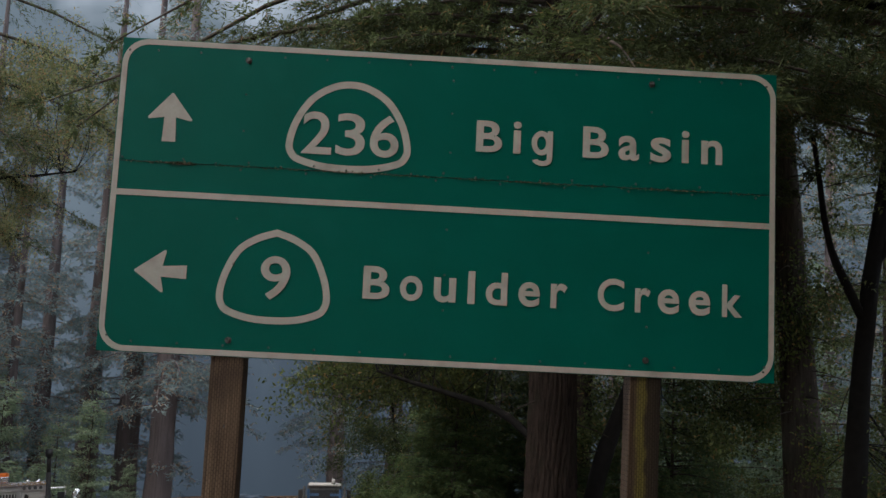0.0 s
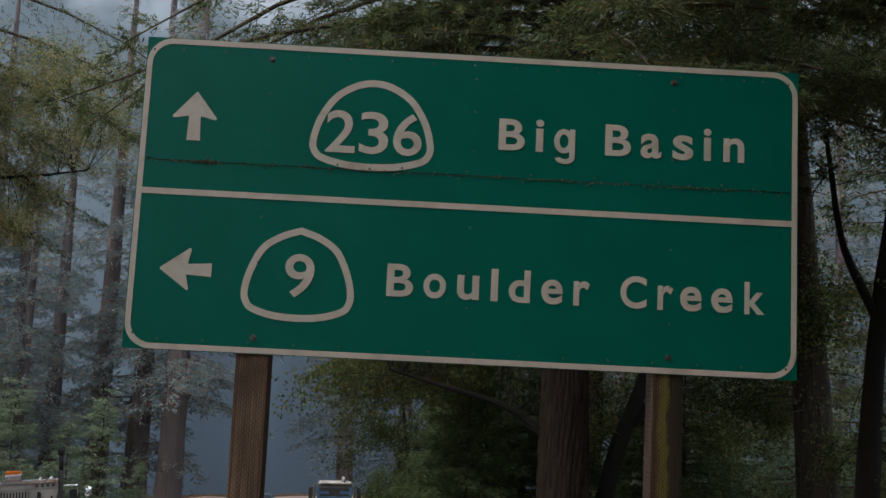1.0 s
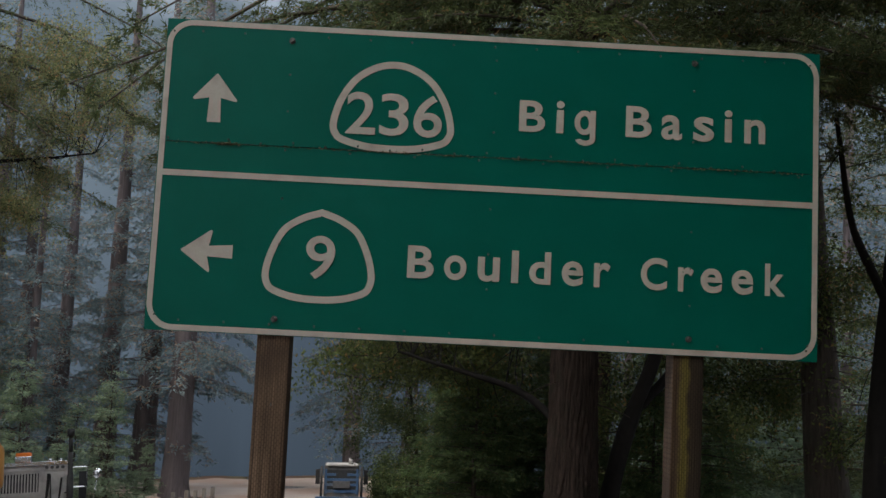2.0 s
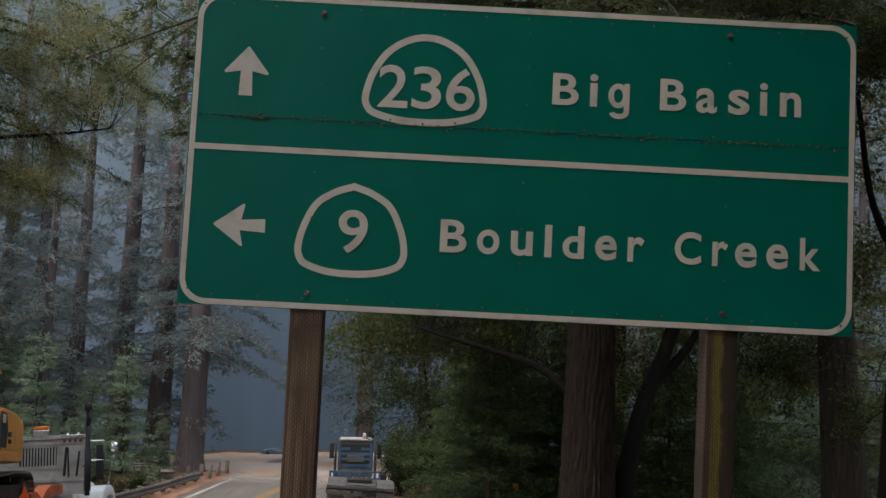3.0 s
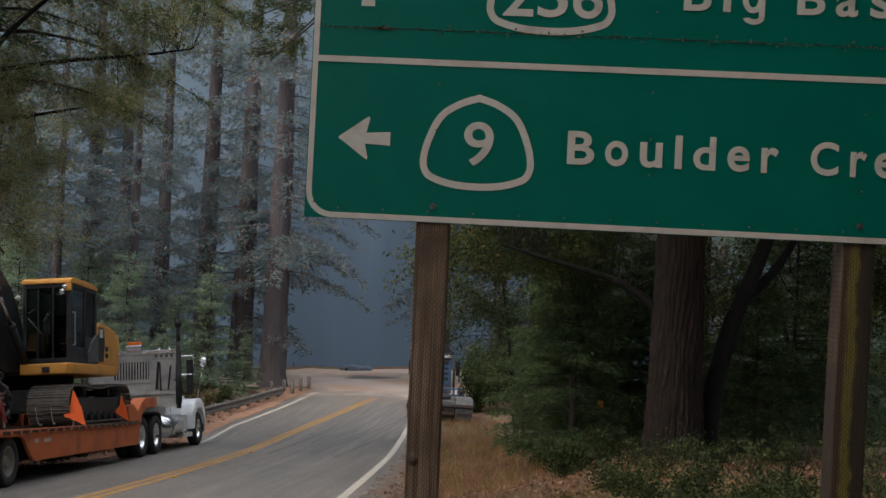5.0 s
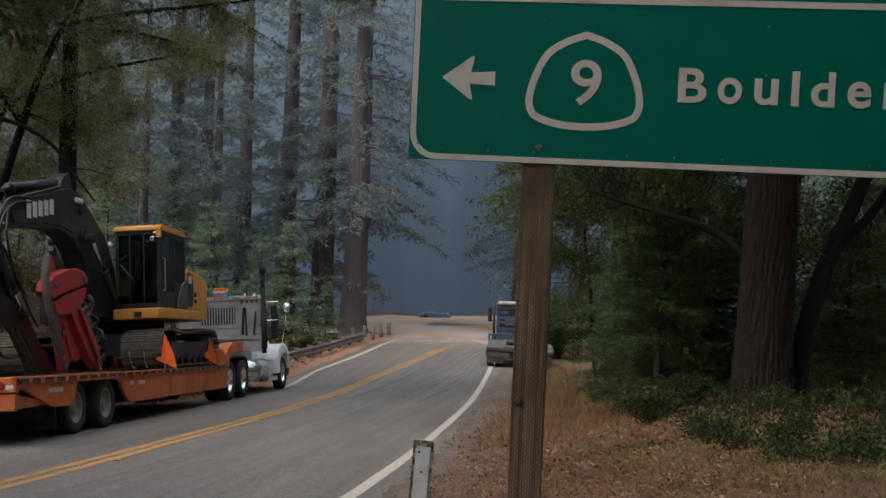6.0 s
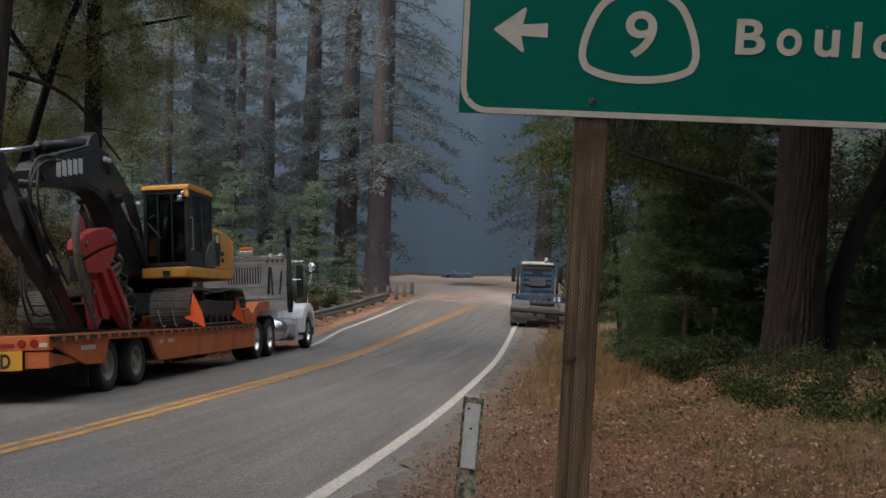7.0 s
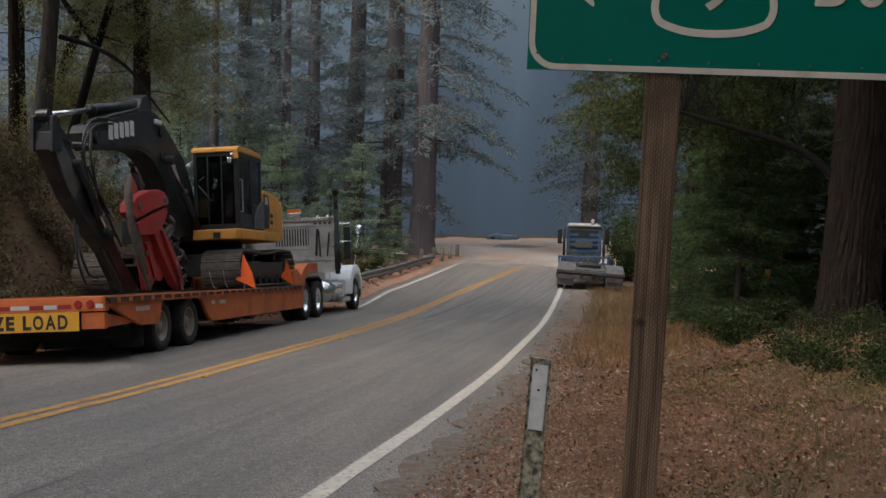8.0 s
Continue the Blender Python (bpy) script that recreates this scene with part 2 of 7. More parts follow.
def box(bm, lo, hi, bevel=0.0, m=None):
    """A box from corner to corner, its edges bevelled, added to bm."""
    r = bmesh.ops.create_cube(bm, size=1)
    vs = r["verts"]
    c = [(a + b) / 2 for a, b in zip(lo, hi)]
    s = [max(1e-4, b - a) for a, b in zip(lo, hi)]
    for v in vs:
        v.co = Vector((c[0] + v.co.x * s[0], c[1] + v.co.y * s[1], c[2] + v.co.z * s[2]))
    if bevel:
        es = list({e for v in vs for e in v.link_edges})
        r = bmesh.ops.bevel(bm, geom=es, offset=bevel, segments=2, affect="EDGES", profile=0.6)
        vs = list({v for f in r["faces"] for v in f.verts} | {v for v in vs if v.is_valid})
    if m is not None:
        bmesh.ops.transform(bm, matrix=m, verts=[v for v in vs if v.is_valid])
    return bm


def boxes(*spec):
    bm = bmesh.new()
    for lo, hi, *b in spec:
        box(bm, lo, hi, b[0] if b else 0.0)
    return bm


def cyl(bm, p, q, r, r2=None, seg=16, caps=True):
    """A tapered cylinder from p to q, added to bm."""
    p, q = Vector(p), Vector(q)
    d = q - p
    rot = d.to_track_quat("Z", "Y").to_matrix().to_4x4()
    bmesh.ops.create_cone(bm, cap_ends=caps, segments=seg, radius1=r, radius2=r if r2 is None else r2, depth=d.length,
                          matrix=Matrix.Translation((p + q) / 2) @ rot)
    return bm


def prism(pts, lo, hi, axis="x", bevel=0.0):
    """A flat outline, in the two axes other than axis and in their order, drawn out along axis from lo to hi."""
    bm = bmesh.new()
    put = {"x": lambda a, b, c: (c, a, b), "y": lambda a, b, c: (a, c, b), "z": lambda a, b, c: (a, b, c)}[axis]
    f1 = bm.faces.new([bm.verts.new(put(a, b, lo)) for a, b in pts])
    r = bmesh.ops.extrude_face_region(bm, geom=[f1])
    vs = [e for e in r["geom"] if isinstance(e, bmesh.types.BMVert)]
    d = Vector(put(0, 0, hi - lo))
    bmesh.ops.translate(bm, verts=vs, vec=d)
    bmesh.ops.recalc_face_normals(bm, faces=bm.faces)
    if bevel:
        bmesh.ops.bevel(bm, geom=list(bm.edges), offset=bevel, segments=2, affect="EDGES", profile=0.6)
    return bm


def tube(path, radii, sides=8, wob=0.0, rng=None):
    """Vertices and faces of a tapering round stem along a path."""
    path = np.asarray(path, float)
    n = len(path)
    tang = np.gradient(path, axis=0)
    tang /= np.linalg.norm(tang, axis=1)[:, None] + 1e-9
    ref = np.array([0.0, 0.0, 1.0]) if abs(tang[0, 2]) < 0.8 else np.array([1.0, 0.0, 0.0])
    vs = []
    a = np.arange(sides) * 2 * np.pi / sides
    for i in range(n):
        u = np.cross(tang[i], ref)
        u /= np.linalg.norm(u)
        v = np.cross(tang[i], u)
        r = radii[i] * (1 + (wob * rng.standard_normal(sides) if wob else 0))
        vs.append(path[i] + (np.cos(a) * r)[:, None] * u + (np.sin(a) * r)[:, None] * v)
    vs = np.concatenate(vs)
    fs = []
    for i in range(n - 1):
        for k in range(sides):
            k2 = (k + 1) % sides
            fs.append((i * sides + k, i * sides + k2, (i + 1) * sides + k2, (i + 1) * sides + k))
    return vs, fs


class Soup:
    """Collects vertices and faces of many small pieces into one mesh."""
    def __init__(self):
        self.v, self.f, self.n = [], [], 0

    def add(self, vs, fs):
        self.v.append(np.asarray(vs))
        self.f.append([tuple(i + self.n for i in f) for f in fs])
        self.n += len(vs)

    def make(self, name, material, parent=None, label="", smooth=False):
        if not self.v:
            return None
        return obj(name, np.concatenate(self.v).tolist(), [f for fs in self.f for f in fs], material, parent, label, smooth)


def leaves(name, p, d, length, width, material, rng, parent=None, label="", flat=None, wood=None, bark=None, needle=False):
    """Many small pointed leaves: at the points p, along d, each with its own tilt: kites, or slim triangles for needles.
    wood: the twigs that carry them, in the same mesh."""
    n = len(p)
    d = d / (np.linalg.norm(d, axis=1)[:, None] + 1e-9)
    q = rng.standard_normal((n, 3))
    if flat is not None:
        q = q * flat + np.array([0, 0, 1.0])
    s = np.cross(d, q)
    s /= np.linalg.norm(s, axis=1)[:, None] + 1e-9
    length = np.broadcast_to(length, n)[:, None] * rng.uniform(0.6, 1.3, (n, 1))
    width = np.broadcast_to(width, n)[:, None] * rng.uniform(0.7, 1.25, (n, 1))
    mid = p + d * length * (0.2 if needle else 0.45)
    corners = [mid + s * width / 2, p + d * length, mid - s * width / 2]
    if not needle:
        corners = [p] + corners
    c = len(corners)
    v = np.stack(corners, 1).reshape(-1, 3)
    loops, starts = np.arange(c * n), np.arange(0, c * n, c)
    k = n
    if wood is not None and wood.v:
        wf = np.array([f for fs in wood.f for f in fs])
        v = np.concatenate([v, np.concatenate(wood.v)])
        loops = np.concatenate([loops, (wf + c * n).ravel()])
        starts = np.concatenate([starts, c * n + 4 * np.arange(len(wf))])
        k = n + len(wf)
    me = bpy.data.meshes.new(name)
    me.vertices.add(len(v))
    me.vertices.foreach_set("co", v.astype(np.float32).ravel())
    me.loops.add(len(loops))
    me.loops.foreach_set("vertex_index", loops.astype(np.int32))
    me.polygons.add(k)
    me.polygons.foreach_set("loop_start", starts.astype(np.int32))
    me.materials.append(material)
    if k > n:
        me.materials.append(bark)
        me.polygons.foreach_set("material_index", np.concatenate([np.zeros(n, np.int32), np.ones(k - n, np.int32)]))
    me.update(calc_edges=True)
    ob = new(name, me)
    ob.parent = parent
    if label:
        tagged(ob, label)
    return ob


def smoothstep(a, b, x):
    t = np.clip((np.asarray(x, float) - a) / (b - a), 0, 1)
    return t * t * (3 - 2 * t)


# ---- the lie of the land: a road that runs down along y, a bank on each side ----
PROFILE_Y = [-120, 0, 5, 9, 13, 17, 21, 25, 30, 36, 42, 50, 60, 75, 140, 500]
PROFILE_Z = [7, -0.3, -0.9, -1.5, -2.03, -2.52, -3.02, -3.53, -4.10, -4.57, -4.78, -4.95, -5.15, -5.3, -5.6, -7]


def road_z(y):
    y = np.asarray(y, float)
    return sum(np.interp(y + o, PROFILE_Y, PROFILE_Z) for o in (-2, -1, 0, 1, 2)) / 5


RIG = (-9.29, 13.488, -2.173, -7.6, -5.5, 4.0)   # where the loaded trailer stands, tilted with the shoulder
RIG_UP = pose(*RIG).to_3x3() @ Vector((0, 0, 1))


def base_z(x, y):
    """The road, and the shoulder beside it that falls away where the trailer stands."""
    x, y = np.asarray(x, float), np.asarray(y, float)
    tilted = RIG[2] - (RIG_UP.x * (x - RIG[0]) + RIG_UP.y * (y - RIG[1])) / RIG_UP.z
    w = smoothstep(-7.2, -8.1, x) * (1 - smoothstep(-13.0, -15.0, x)) * smoothstep(10.0, 12.8, y) * (1 - smoothstep(30.8, 36.0, y))
    return road_z(y) * (1 - w) + tilted * w


def ground_z(x, y):
    x, y = np.asarray(x, float), np.asarray(y, float)
    z = base_z(x, y)
    right = 1.05 * smoothstep(-2.2, 2.6, x) * (1 - smoothstep(24, 38, y)) + 2.0 * smoothstep(4, 30, x) * (1 - smoothstep(20, 50, y))
    left = (3.2 * smoothstep(-12.6, -15.8, x) + 6.0 * smoothstep(-15, -30, x)) * (1 - smoothstep(24, 36, y))
    left = left - 0.9 * smoothstep(-11, -16, x) * smoothstep(30, 40, y) * (1 - smoothstep(55, 70, y))
    left = left - 0.34 * smoothstep(-3.5, -11, x) * smoothstep(53, 60, y)   # the clearing dips towards the valley
    bumps = 0.05 * np.sin(1.3 * x + 0.7 * y) * np.sin(0.9 * y - 0.4 * x) + 0.025 * np.sin(3.1 * x + 1.1) * np.sin(2.7 * y)
    off = smoothstep(0.3, 2.0, np.maximum(x + 2.4, -x - 10.2))
    return z + right + left + bumps * off


def gz(x, y):
    return float(ground_z(x, y))

# ---- the large structure: ground, road, paint ----
M_GROUND = mat("leaf_litter_soil", (0.055, 0.028, 0.016), (0.14, 0.078, 0.048), 2.6, 0.95, bump=0.7, fine=45, dirt=(0.085, 0.085, 0.035), dirt_scale=0.5, dirt_at=0.56)
M_TAN = mat("dusty_tan_dirt", (0.36, 0.285, 0.235), (0.50, 0.41, 0.345), 0.5, 0.95, bump=0.3, fine=12, dirt=(0.36, 0.22, 0.15), dirt_scale=0.25, dirt_at=0.56)
M_SHOULDER = mat("gravelly_shoulder", (0.075, 0.060, 0.048), (0.185, 0.150, 0.120), 9, 0.95, bump=0.7, fine=90, dirt=(0.135, 0.080, 0.052), dirt_scale=1.1, dirt_at=0.58)
M_RED_DIRT = mat("reddish_needle_litter", (0.17, 0.085, 0.05), (0.30, 0.17, 0.11), 3, 0.95, bump=0.6, fine=50)

EDGE_R = ([-120, 8, 17, 30, 36, 41, 46, 52, 60], [-3.05, -3.05, -2.94, -3.18, -3.34, -3.44, -3.3, -2.7, -1.5])
CENTRE = ([-120, 9, 20, 25, 31, 36, 40, 44, 50, 60], [-6.67, -6.67, -6.7, -6.86, -7.0, -6.93, -6.5, -6.05, -5.3, -4.0])
EDGE_L = ([-120, 9, 33, 37, 42, 45, 50, 60], [-9.6, -9.5, -9.22, -9.05, -8.72, -8.55, -8.1, -7.0])


def line_x(line, y):
    y = np.asarray(y, float)
    return sum(np.interp(y + o, *line) for o in (-1.6, -0.8, 0, 0.8, 1.6)) / 5


def sheet(name, ys, xs_of, n, lift, material, label, kind="structure", z_of=None, wav=0.0):
    """A strip of ground between two edges, row by row along y."""
    ys = np.asarray(ys, float)
    rng = np.random.default_rng(5)
    vs, fs = [], []
    for y in ys:
        a, b = xs_of(y)
        a, b = a + wav * rng.uniform(-1, 1), b + wav * rng.uniform(-1, 1)
        for k in range(n + 1):
            x = a + (b - a) * k / n
            vs.append((x, y, (z_of(x, y) if z_of else float(base_z(x, y))) + lift))
    for i in range(len(ys) - 1):
        for k in range(n):
            j = i * (n + 1) + k
            fs.append((j, j + 1, j + n + 2, j + n + 1))
    ob = obj(name, vs, fs, material, None, label, True)
    return tagged(ob, label, name.split("_")[-1], kind=kind)


def ground_sheet():
    xs = np.concatenate([[-420, -250, -140, -90, -60, -42], np.arange(-32, -14, 1.0), np.arange(-14, 14, 0.4), np.arange(14, 32, 1.5), [42, 60, 90, 150, 260, 420]])
    ys = np.concatenate([[-120, -60, -30, -12], np.arange(-4, 46, 0.4), np.arange(46, 90, 1.5), [100, 120, 150, 200, 300, 500]])
    X, Y = np.meshgrid(xs, ys)
    Z = ground_z(X, Y)
    on_road = (X > line_x(EDGE_L, Y) - 0.6) & (X < line_x(EDGE_R, Y) + 0.9) & (Y < 62)
    Z = Z - 0.07 * on_road
    n = len(xs)
    vs = np.stack([X, Y, Z], -1).reshape(-1, 3)
    fs = [(i * n + k, i * n + k + 1, (i + 1) * n + k + 1, (i + 1) * n + k) for i in range(len(ys) - 1) for k in range(n - 1)]
    return tagged(obj("ground", vs.tolist(), fs, M_GROUND, None, "", True), "forest floor of brown leaf litter and thin grass", "ground", kind="structure")


ground = ground_sheet()
road = sheet("road", np.arange(-60, 57, 0.8), lambda y: (float(line_x(EDGE_L, y)) - 0.55, float(line_x(EDGE_R, y)) + 0.75), 14, 0.0, M_ASPHALT,
             "worn grey asphalt two-lane road running downhill", wav=0.03)
tagged(road, category="road")
shoulder = sheet("shoulder", np.arange(-10, 42, 0.2), lambda y: (float(line_x(EDGE_R, y)) + 0.36 + 0.06 * math.sin(1.9 * y) + 0.05 * math.sin(5.3 * y) + 0.04 * math.sin(9.1 * y), float(line_x(EDGE_R, y)) + 1.35 + 0.1 * math.sin(0.9 * y)), 6, 0.022, M_SHOULDER,
                 "gravelly road shoulder strewn with needles", z_of=gz, wav=0.04)
verge = sheet("verge", np.arange(6, 50, 0.8), lambda y: (float(line_x(EDGE_L, y)) - 2.4, float(line_x(EDGE_L, y)) - 0.45), 4, 0.015, M_RED_DIRT,
              "reddish needle litter along the road edge", z_of=gz, wav=0.12)
clearing = sheet("clearing", np.arange(49.6, 62.4, 0.6), lambda y: (-24, 6), 80, 0.03, M_TAN, "bright dusty dirt clearing at the road junction", z_of=gz, wav=0.3)
for v in clearing.data.vertices:   # ragged near edge where dust runs out over the asphalt
    if v.co.y < 53:
        v.co.y += (53 - v.co.y) / 3.4 * (0.5 * math.sin(1.1 * v.co.x) + 0.35 * math.sin(2.9 * v.co.x + 1) - 1.3 * float(smoothstep(-9, -13, v.co.x)) - 0.25)
        v.co.z = max(gz(v.co.x, v.co.y), float(road_z(v.co.y))) + 0.03


def drifted_dust():
    """Pale dirt carried out of the clearing, thinning away over the asphalt in streaks."""
    m = mat("drifted_tan_dust", (0.34, 0.275, 0.23), (0.45, 0.37, 0.31), 0.5, 0.95, bump=0.2, fine=12)
    nt = m.node_tree
    N, L = nt.nodes, nt.links
    out = N["Material Output"]
    surface = out.inputs["Surface"].links[0].from_socket
    tc, mp, ns, sep, add, amount = (N.new("ShaderNodeTexCoord"), N.new("ShaderNodeMapping"), N.new("ShaderNodeTexNoise"), N.new("ShaderNodeSeparateXYZ"), N.new("ShaderNodeMath"), N.new("ShaderNodeMapRange"))
    mp.inputs["Scale"].default_value = (0.9, 0.22, 1)
    ns.inputs["Scale"].default_value, ns.inputs["Detail"].default_value = 1.0, 6
    L.new(tc.outputs["Object"], mp.inputs[0]), L.new(mp.outputs[0], ns.inputs[0]), L.new(tc.outputs["Object"], sep.inputs[0])
    add.operation = "MULTIPLY_ADD"
    add.inputs[1].default_value = 6.0
    L.new(ns.outputs[0], add.inputs[0]), L.new(sep.outputs[1], add.inputs[2])
    amount.inputs["From Min"].default_value, amount.inputs["From Max"].default_value = 47.5, 54.0
    L.new(add.outputs[0], amount.inputs["Value"])
    tr, mx = N.new("ShaderNodeBsdfTransparent"), N.new("ShaderNodeMixShader")
    L.new(amount.outputs[0], mx.inputs[0]), L.new(tr.outputs[0], mx.inputs[1]), L.new(surface, mx.inputs[2])
    L.new(mx.outputs[0], out.inputs["Surface"])
    sheet("dust", np.arange(41.5, 52.6, 0.3), lambda y: (float(line_x(EDGE_L, y)) - 0.9, float(line_x(EDGE_R, y)) + 0.5), 24, 0.014, m, "pale dust drifted over the asphalt beside the clearing", wav=0.1)


drifted_dust()


def stripe(name, y0, y1, dx, width, line, material, label, step=0.6):
    rng = np.random.default_rng(int(abs(dx) * 100) + 3)
    ys = np.arange(y0, y1, step)
    vs, fs = [], []
    for y in ys:
        x = float(line_x(line, y)) + dx
        z = float(base_z(x, y)) + 0.006
        a, b = rng.uniform(-0.008, 0.008, 2)
        vs += [(x - width / 2 + a, y, z), (x + width / 2 + b, y, z)]
    for i in range(len(ys) - 1):
        fs.append((2 * i, 2 * i + 1, 2 * i + 3, 2 * i + 2))
    ob = obj(name, vs, fs, material)
    return tagged(ob, label, "road marking", kind="structure")


stripe("edge_line", -30, 41.5, -0.02, 0.165, EDGE_R, M_WHITE_LINE, "cracked white edge line painted on the road")
stripe("edge_line", 30.5, 49, -0.06, 0.13, EDGE_L, M_WHITE_LINE, "white edge line on the far side of the road")
for dx in (-0.10, 0.10):
    stripe("centre_line", -30, 47, dx, 0.11, CENTRE, M_YELLOW_LINE, "worn double yellow centre line on the road")

# distance: a self-lit wall painted as wood smoke that closes the view behind the clearing and all round
def backdrop():
    m = bpy.data.materials.new("glowing_smoke_distance")
    nt, N, L, bs = nodes_of(m)
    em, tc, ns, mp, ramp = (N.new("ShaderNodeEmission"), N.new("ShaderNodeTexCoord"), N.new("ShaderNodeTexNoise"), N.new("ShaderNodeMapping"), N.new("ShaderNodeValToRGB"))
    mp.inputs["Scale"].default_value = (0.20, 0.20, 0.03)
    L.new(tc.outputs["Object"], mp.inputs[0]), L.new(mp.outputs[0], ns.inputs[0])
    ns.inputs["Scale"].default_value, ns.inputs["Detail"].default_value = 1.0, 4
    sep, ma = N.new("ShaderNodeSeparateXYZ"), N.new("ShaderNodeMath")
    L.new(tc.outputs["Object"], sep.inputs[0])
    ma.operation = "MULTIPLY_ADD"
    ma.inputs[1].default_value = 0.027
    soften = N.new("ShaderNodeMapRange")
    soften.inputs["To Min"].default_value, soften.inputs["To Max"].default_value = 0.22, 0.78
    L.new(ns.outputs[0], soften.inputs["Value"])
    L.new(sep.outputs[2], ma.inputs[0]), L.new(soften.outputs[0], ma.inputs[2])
    side, glow = N.new("ShaderNodeMapRange"), N.new("ShaderNodeMath")   # extra glow painted on the valley side, like sky-lit smoke
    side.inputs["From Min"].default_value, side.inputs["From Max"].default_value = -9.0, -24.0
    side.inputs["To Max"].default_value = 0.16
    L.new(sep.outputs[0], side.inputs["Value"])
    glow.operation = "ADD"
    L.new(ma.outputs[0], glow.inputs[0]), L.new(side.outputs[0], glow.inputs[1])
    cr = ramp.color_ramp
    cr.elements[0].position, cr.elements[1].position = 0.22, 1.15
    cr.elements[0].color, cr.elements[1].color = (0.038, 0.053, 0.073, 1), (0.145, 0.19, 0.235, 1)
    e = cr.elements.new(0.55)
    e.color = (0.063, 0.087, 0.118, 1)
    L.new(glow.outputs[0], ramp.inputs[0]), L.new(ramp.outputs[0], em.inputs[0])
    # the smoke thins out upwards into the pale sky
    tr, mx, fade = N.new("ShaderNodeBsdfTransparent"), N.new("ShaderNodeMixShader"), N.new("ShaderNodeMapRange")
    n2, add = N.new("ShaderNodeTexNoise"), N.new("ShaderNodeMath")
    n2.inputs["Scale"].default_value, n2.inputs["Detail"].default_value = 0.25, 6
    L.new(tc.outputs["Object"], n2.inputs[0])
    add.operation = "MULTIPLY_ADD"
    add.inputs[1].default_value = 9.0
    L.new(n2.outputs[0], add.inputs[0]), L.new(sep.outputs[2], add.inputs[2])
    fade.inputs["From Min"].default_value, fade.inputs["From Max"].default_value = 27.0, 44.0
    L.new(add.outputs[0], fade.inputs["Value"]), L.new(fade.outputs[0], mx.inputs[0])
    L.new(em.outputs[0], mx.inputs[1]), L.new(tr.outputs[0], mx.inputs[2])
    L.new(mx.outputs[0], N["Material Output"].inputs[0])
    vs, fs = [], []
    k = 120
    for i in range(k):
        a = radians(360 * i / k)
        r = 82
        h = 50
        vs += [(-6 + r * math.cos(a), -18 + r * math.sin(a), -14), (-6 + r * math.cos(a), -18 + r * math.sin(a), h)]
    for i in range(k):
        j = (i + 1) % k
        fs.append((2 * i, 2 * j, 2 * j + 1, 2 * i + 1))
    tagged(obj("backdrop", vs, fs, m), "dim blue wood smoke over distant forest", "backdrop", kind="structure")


backdrop()


# skid marks and a paving seam on the road
M_TYRE_MARK = mat("tyre_rubber_mark", (0.105, 0.102, 0.100), (0.145, 0.142, 0.138), 4, 0.8, bump=0.2)
rs = np.random.default_rng(19)
for k in range(15):
    y0 = rs.uniform(27, 38)
    y1, x0, bend = min(49.0, y0 + rs.uniform(7, 14)), rs.uniform(0.3, 2.9), rs.uniform(0.03, 0.22)
    ys = np.linspace(y0, y1, 9)
    stripe("tyre_mark", y0, y1, x0, rs.uniform(0.03, 0.10), (list(ys), list(-6.8 + bend * (ys - y0) ** 1.5 * 0.25)), M_TYRE_MARK, "faint tyre marks curving over the road", 0.5)
stripe("paving_seam", -20, 40, 1.75, 0.007, CENTRE, M_TYRE_MARK, "thin dark seam along the lane")

M_FRAME_DARK = mat("dark_backing_metal", (0.02, 0.02, 0.02), (0.04, 0.04, 0.038), 10, 0.7)

# ---- the guide sign on its two timber posts ----
SIGN_W, SIGN_H = 3.225, 1.524
SIGN = pose(-1.39, 5.1, 1.8, 90, 0, 0)  # u to the right, v up, the face towards -y


def flat(name, outline, holes_to, material, parent, lift, label=""):
    """A flat piece of sheeting on the sign's face."""
    vs = [(u, v, lift) for u, v in outline]
    if holes_to:
        n = len(outline)
        vs += [(u, v, lift) for u, v in holes_to]
        fs = [(i, (i + 1) % n, n + (i + 1) % n, n + i) for i in range(n)]
    else:
        fs = [tuple(range(len(outline)))]
    return obj(name, vs, fs, material, parent, label)


def round_rect(x0, y0, x1, y1, r, seg=10):
    out = []
    for cx, cy, a0 in ((x1 - r, y0 + r, -90), (x1 - r, y1 - r, 0), (x0 + r, y1 - r, 90), (x0 + r, y0 + r, 180)):
        for i in range(seg + 1):
            a = radians(a0 + 90 * i / seg)
            out.append((cx + r * math.cos(a), cy + r * math.sin(a)))
    return out


def shield(cx, half, top, peak):
    """The spade-shaped outline of a state route marker: half is its right side from the top down."""
    pts = [(cx, top)] + [(cx + a, v) for a, v in half] + [(cx - a, v) for a, v in reversed(half) if a > 0]
    n = len(pts)
    out = []
    for i in range(n):
        p0, p1, p2, p3 = (Vector(pts[(i + k) % n]) for k in (-1, 0, 1, 2))
        if peak and i == 0:
            p0 = 2 * p1 - p2
        if peak and i == n - 1:
            p3 = 2 * p2 - p1
        for s in range(8):
            t = s / 8
            q = 0.5 * (2 * p1 + (p2 - p0) * t + (2 * p0 - 5 * p1 + 4 * p2 - p3) * t * t + (3 * p1 - p0 - 3 * p2 + p3) * t ** 3)
            out.append((q.x, q.y))
    return out


def inset(pts, d):
    n = len(pts)
    out = []
    for i in range(n):
        t = (Vector(pts[(i + 1) % n]) - Vector(pts[i - 1])).normalized()
        out.append((pts[i][0] + t.y * -d, pts[i][1] + t.x * d))
    area = sum(pts[i - 1][0] * pts[i][1] - pts[i][0] * pts[i - 1][1] for i in range(n))
    return out if area > 0 else inset(pts[::-1], d)[::-1]


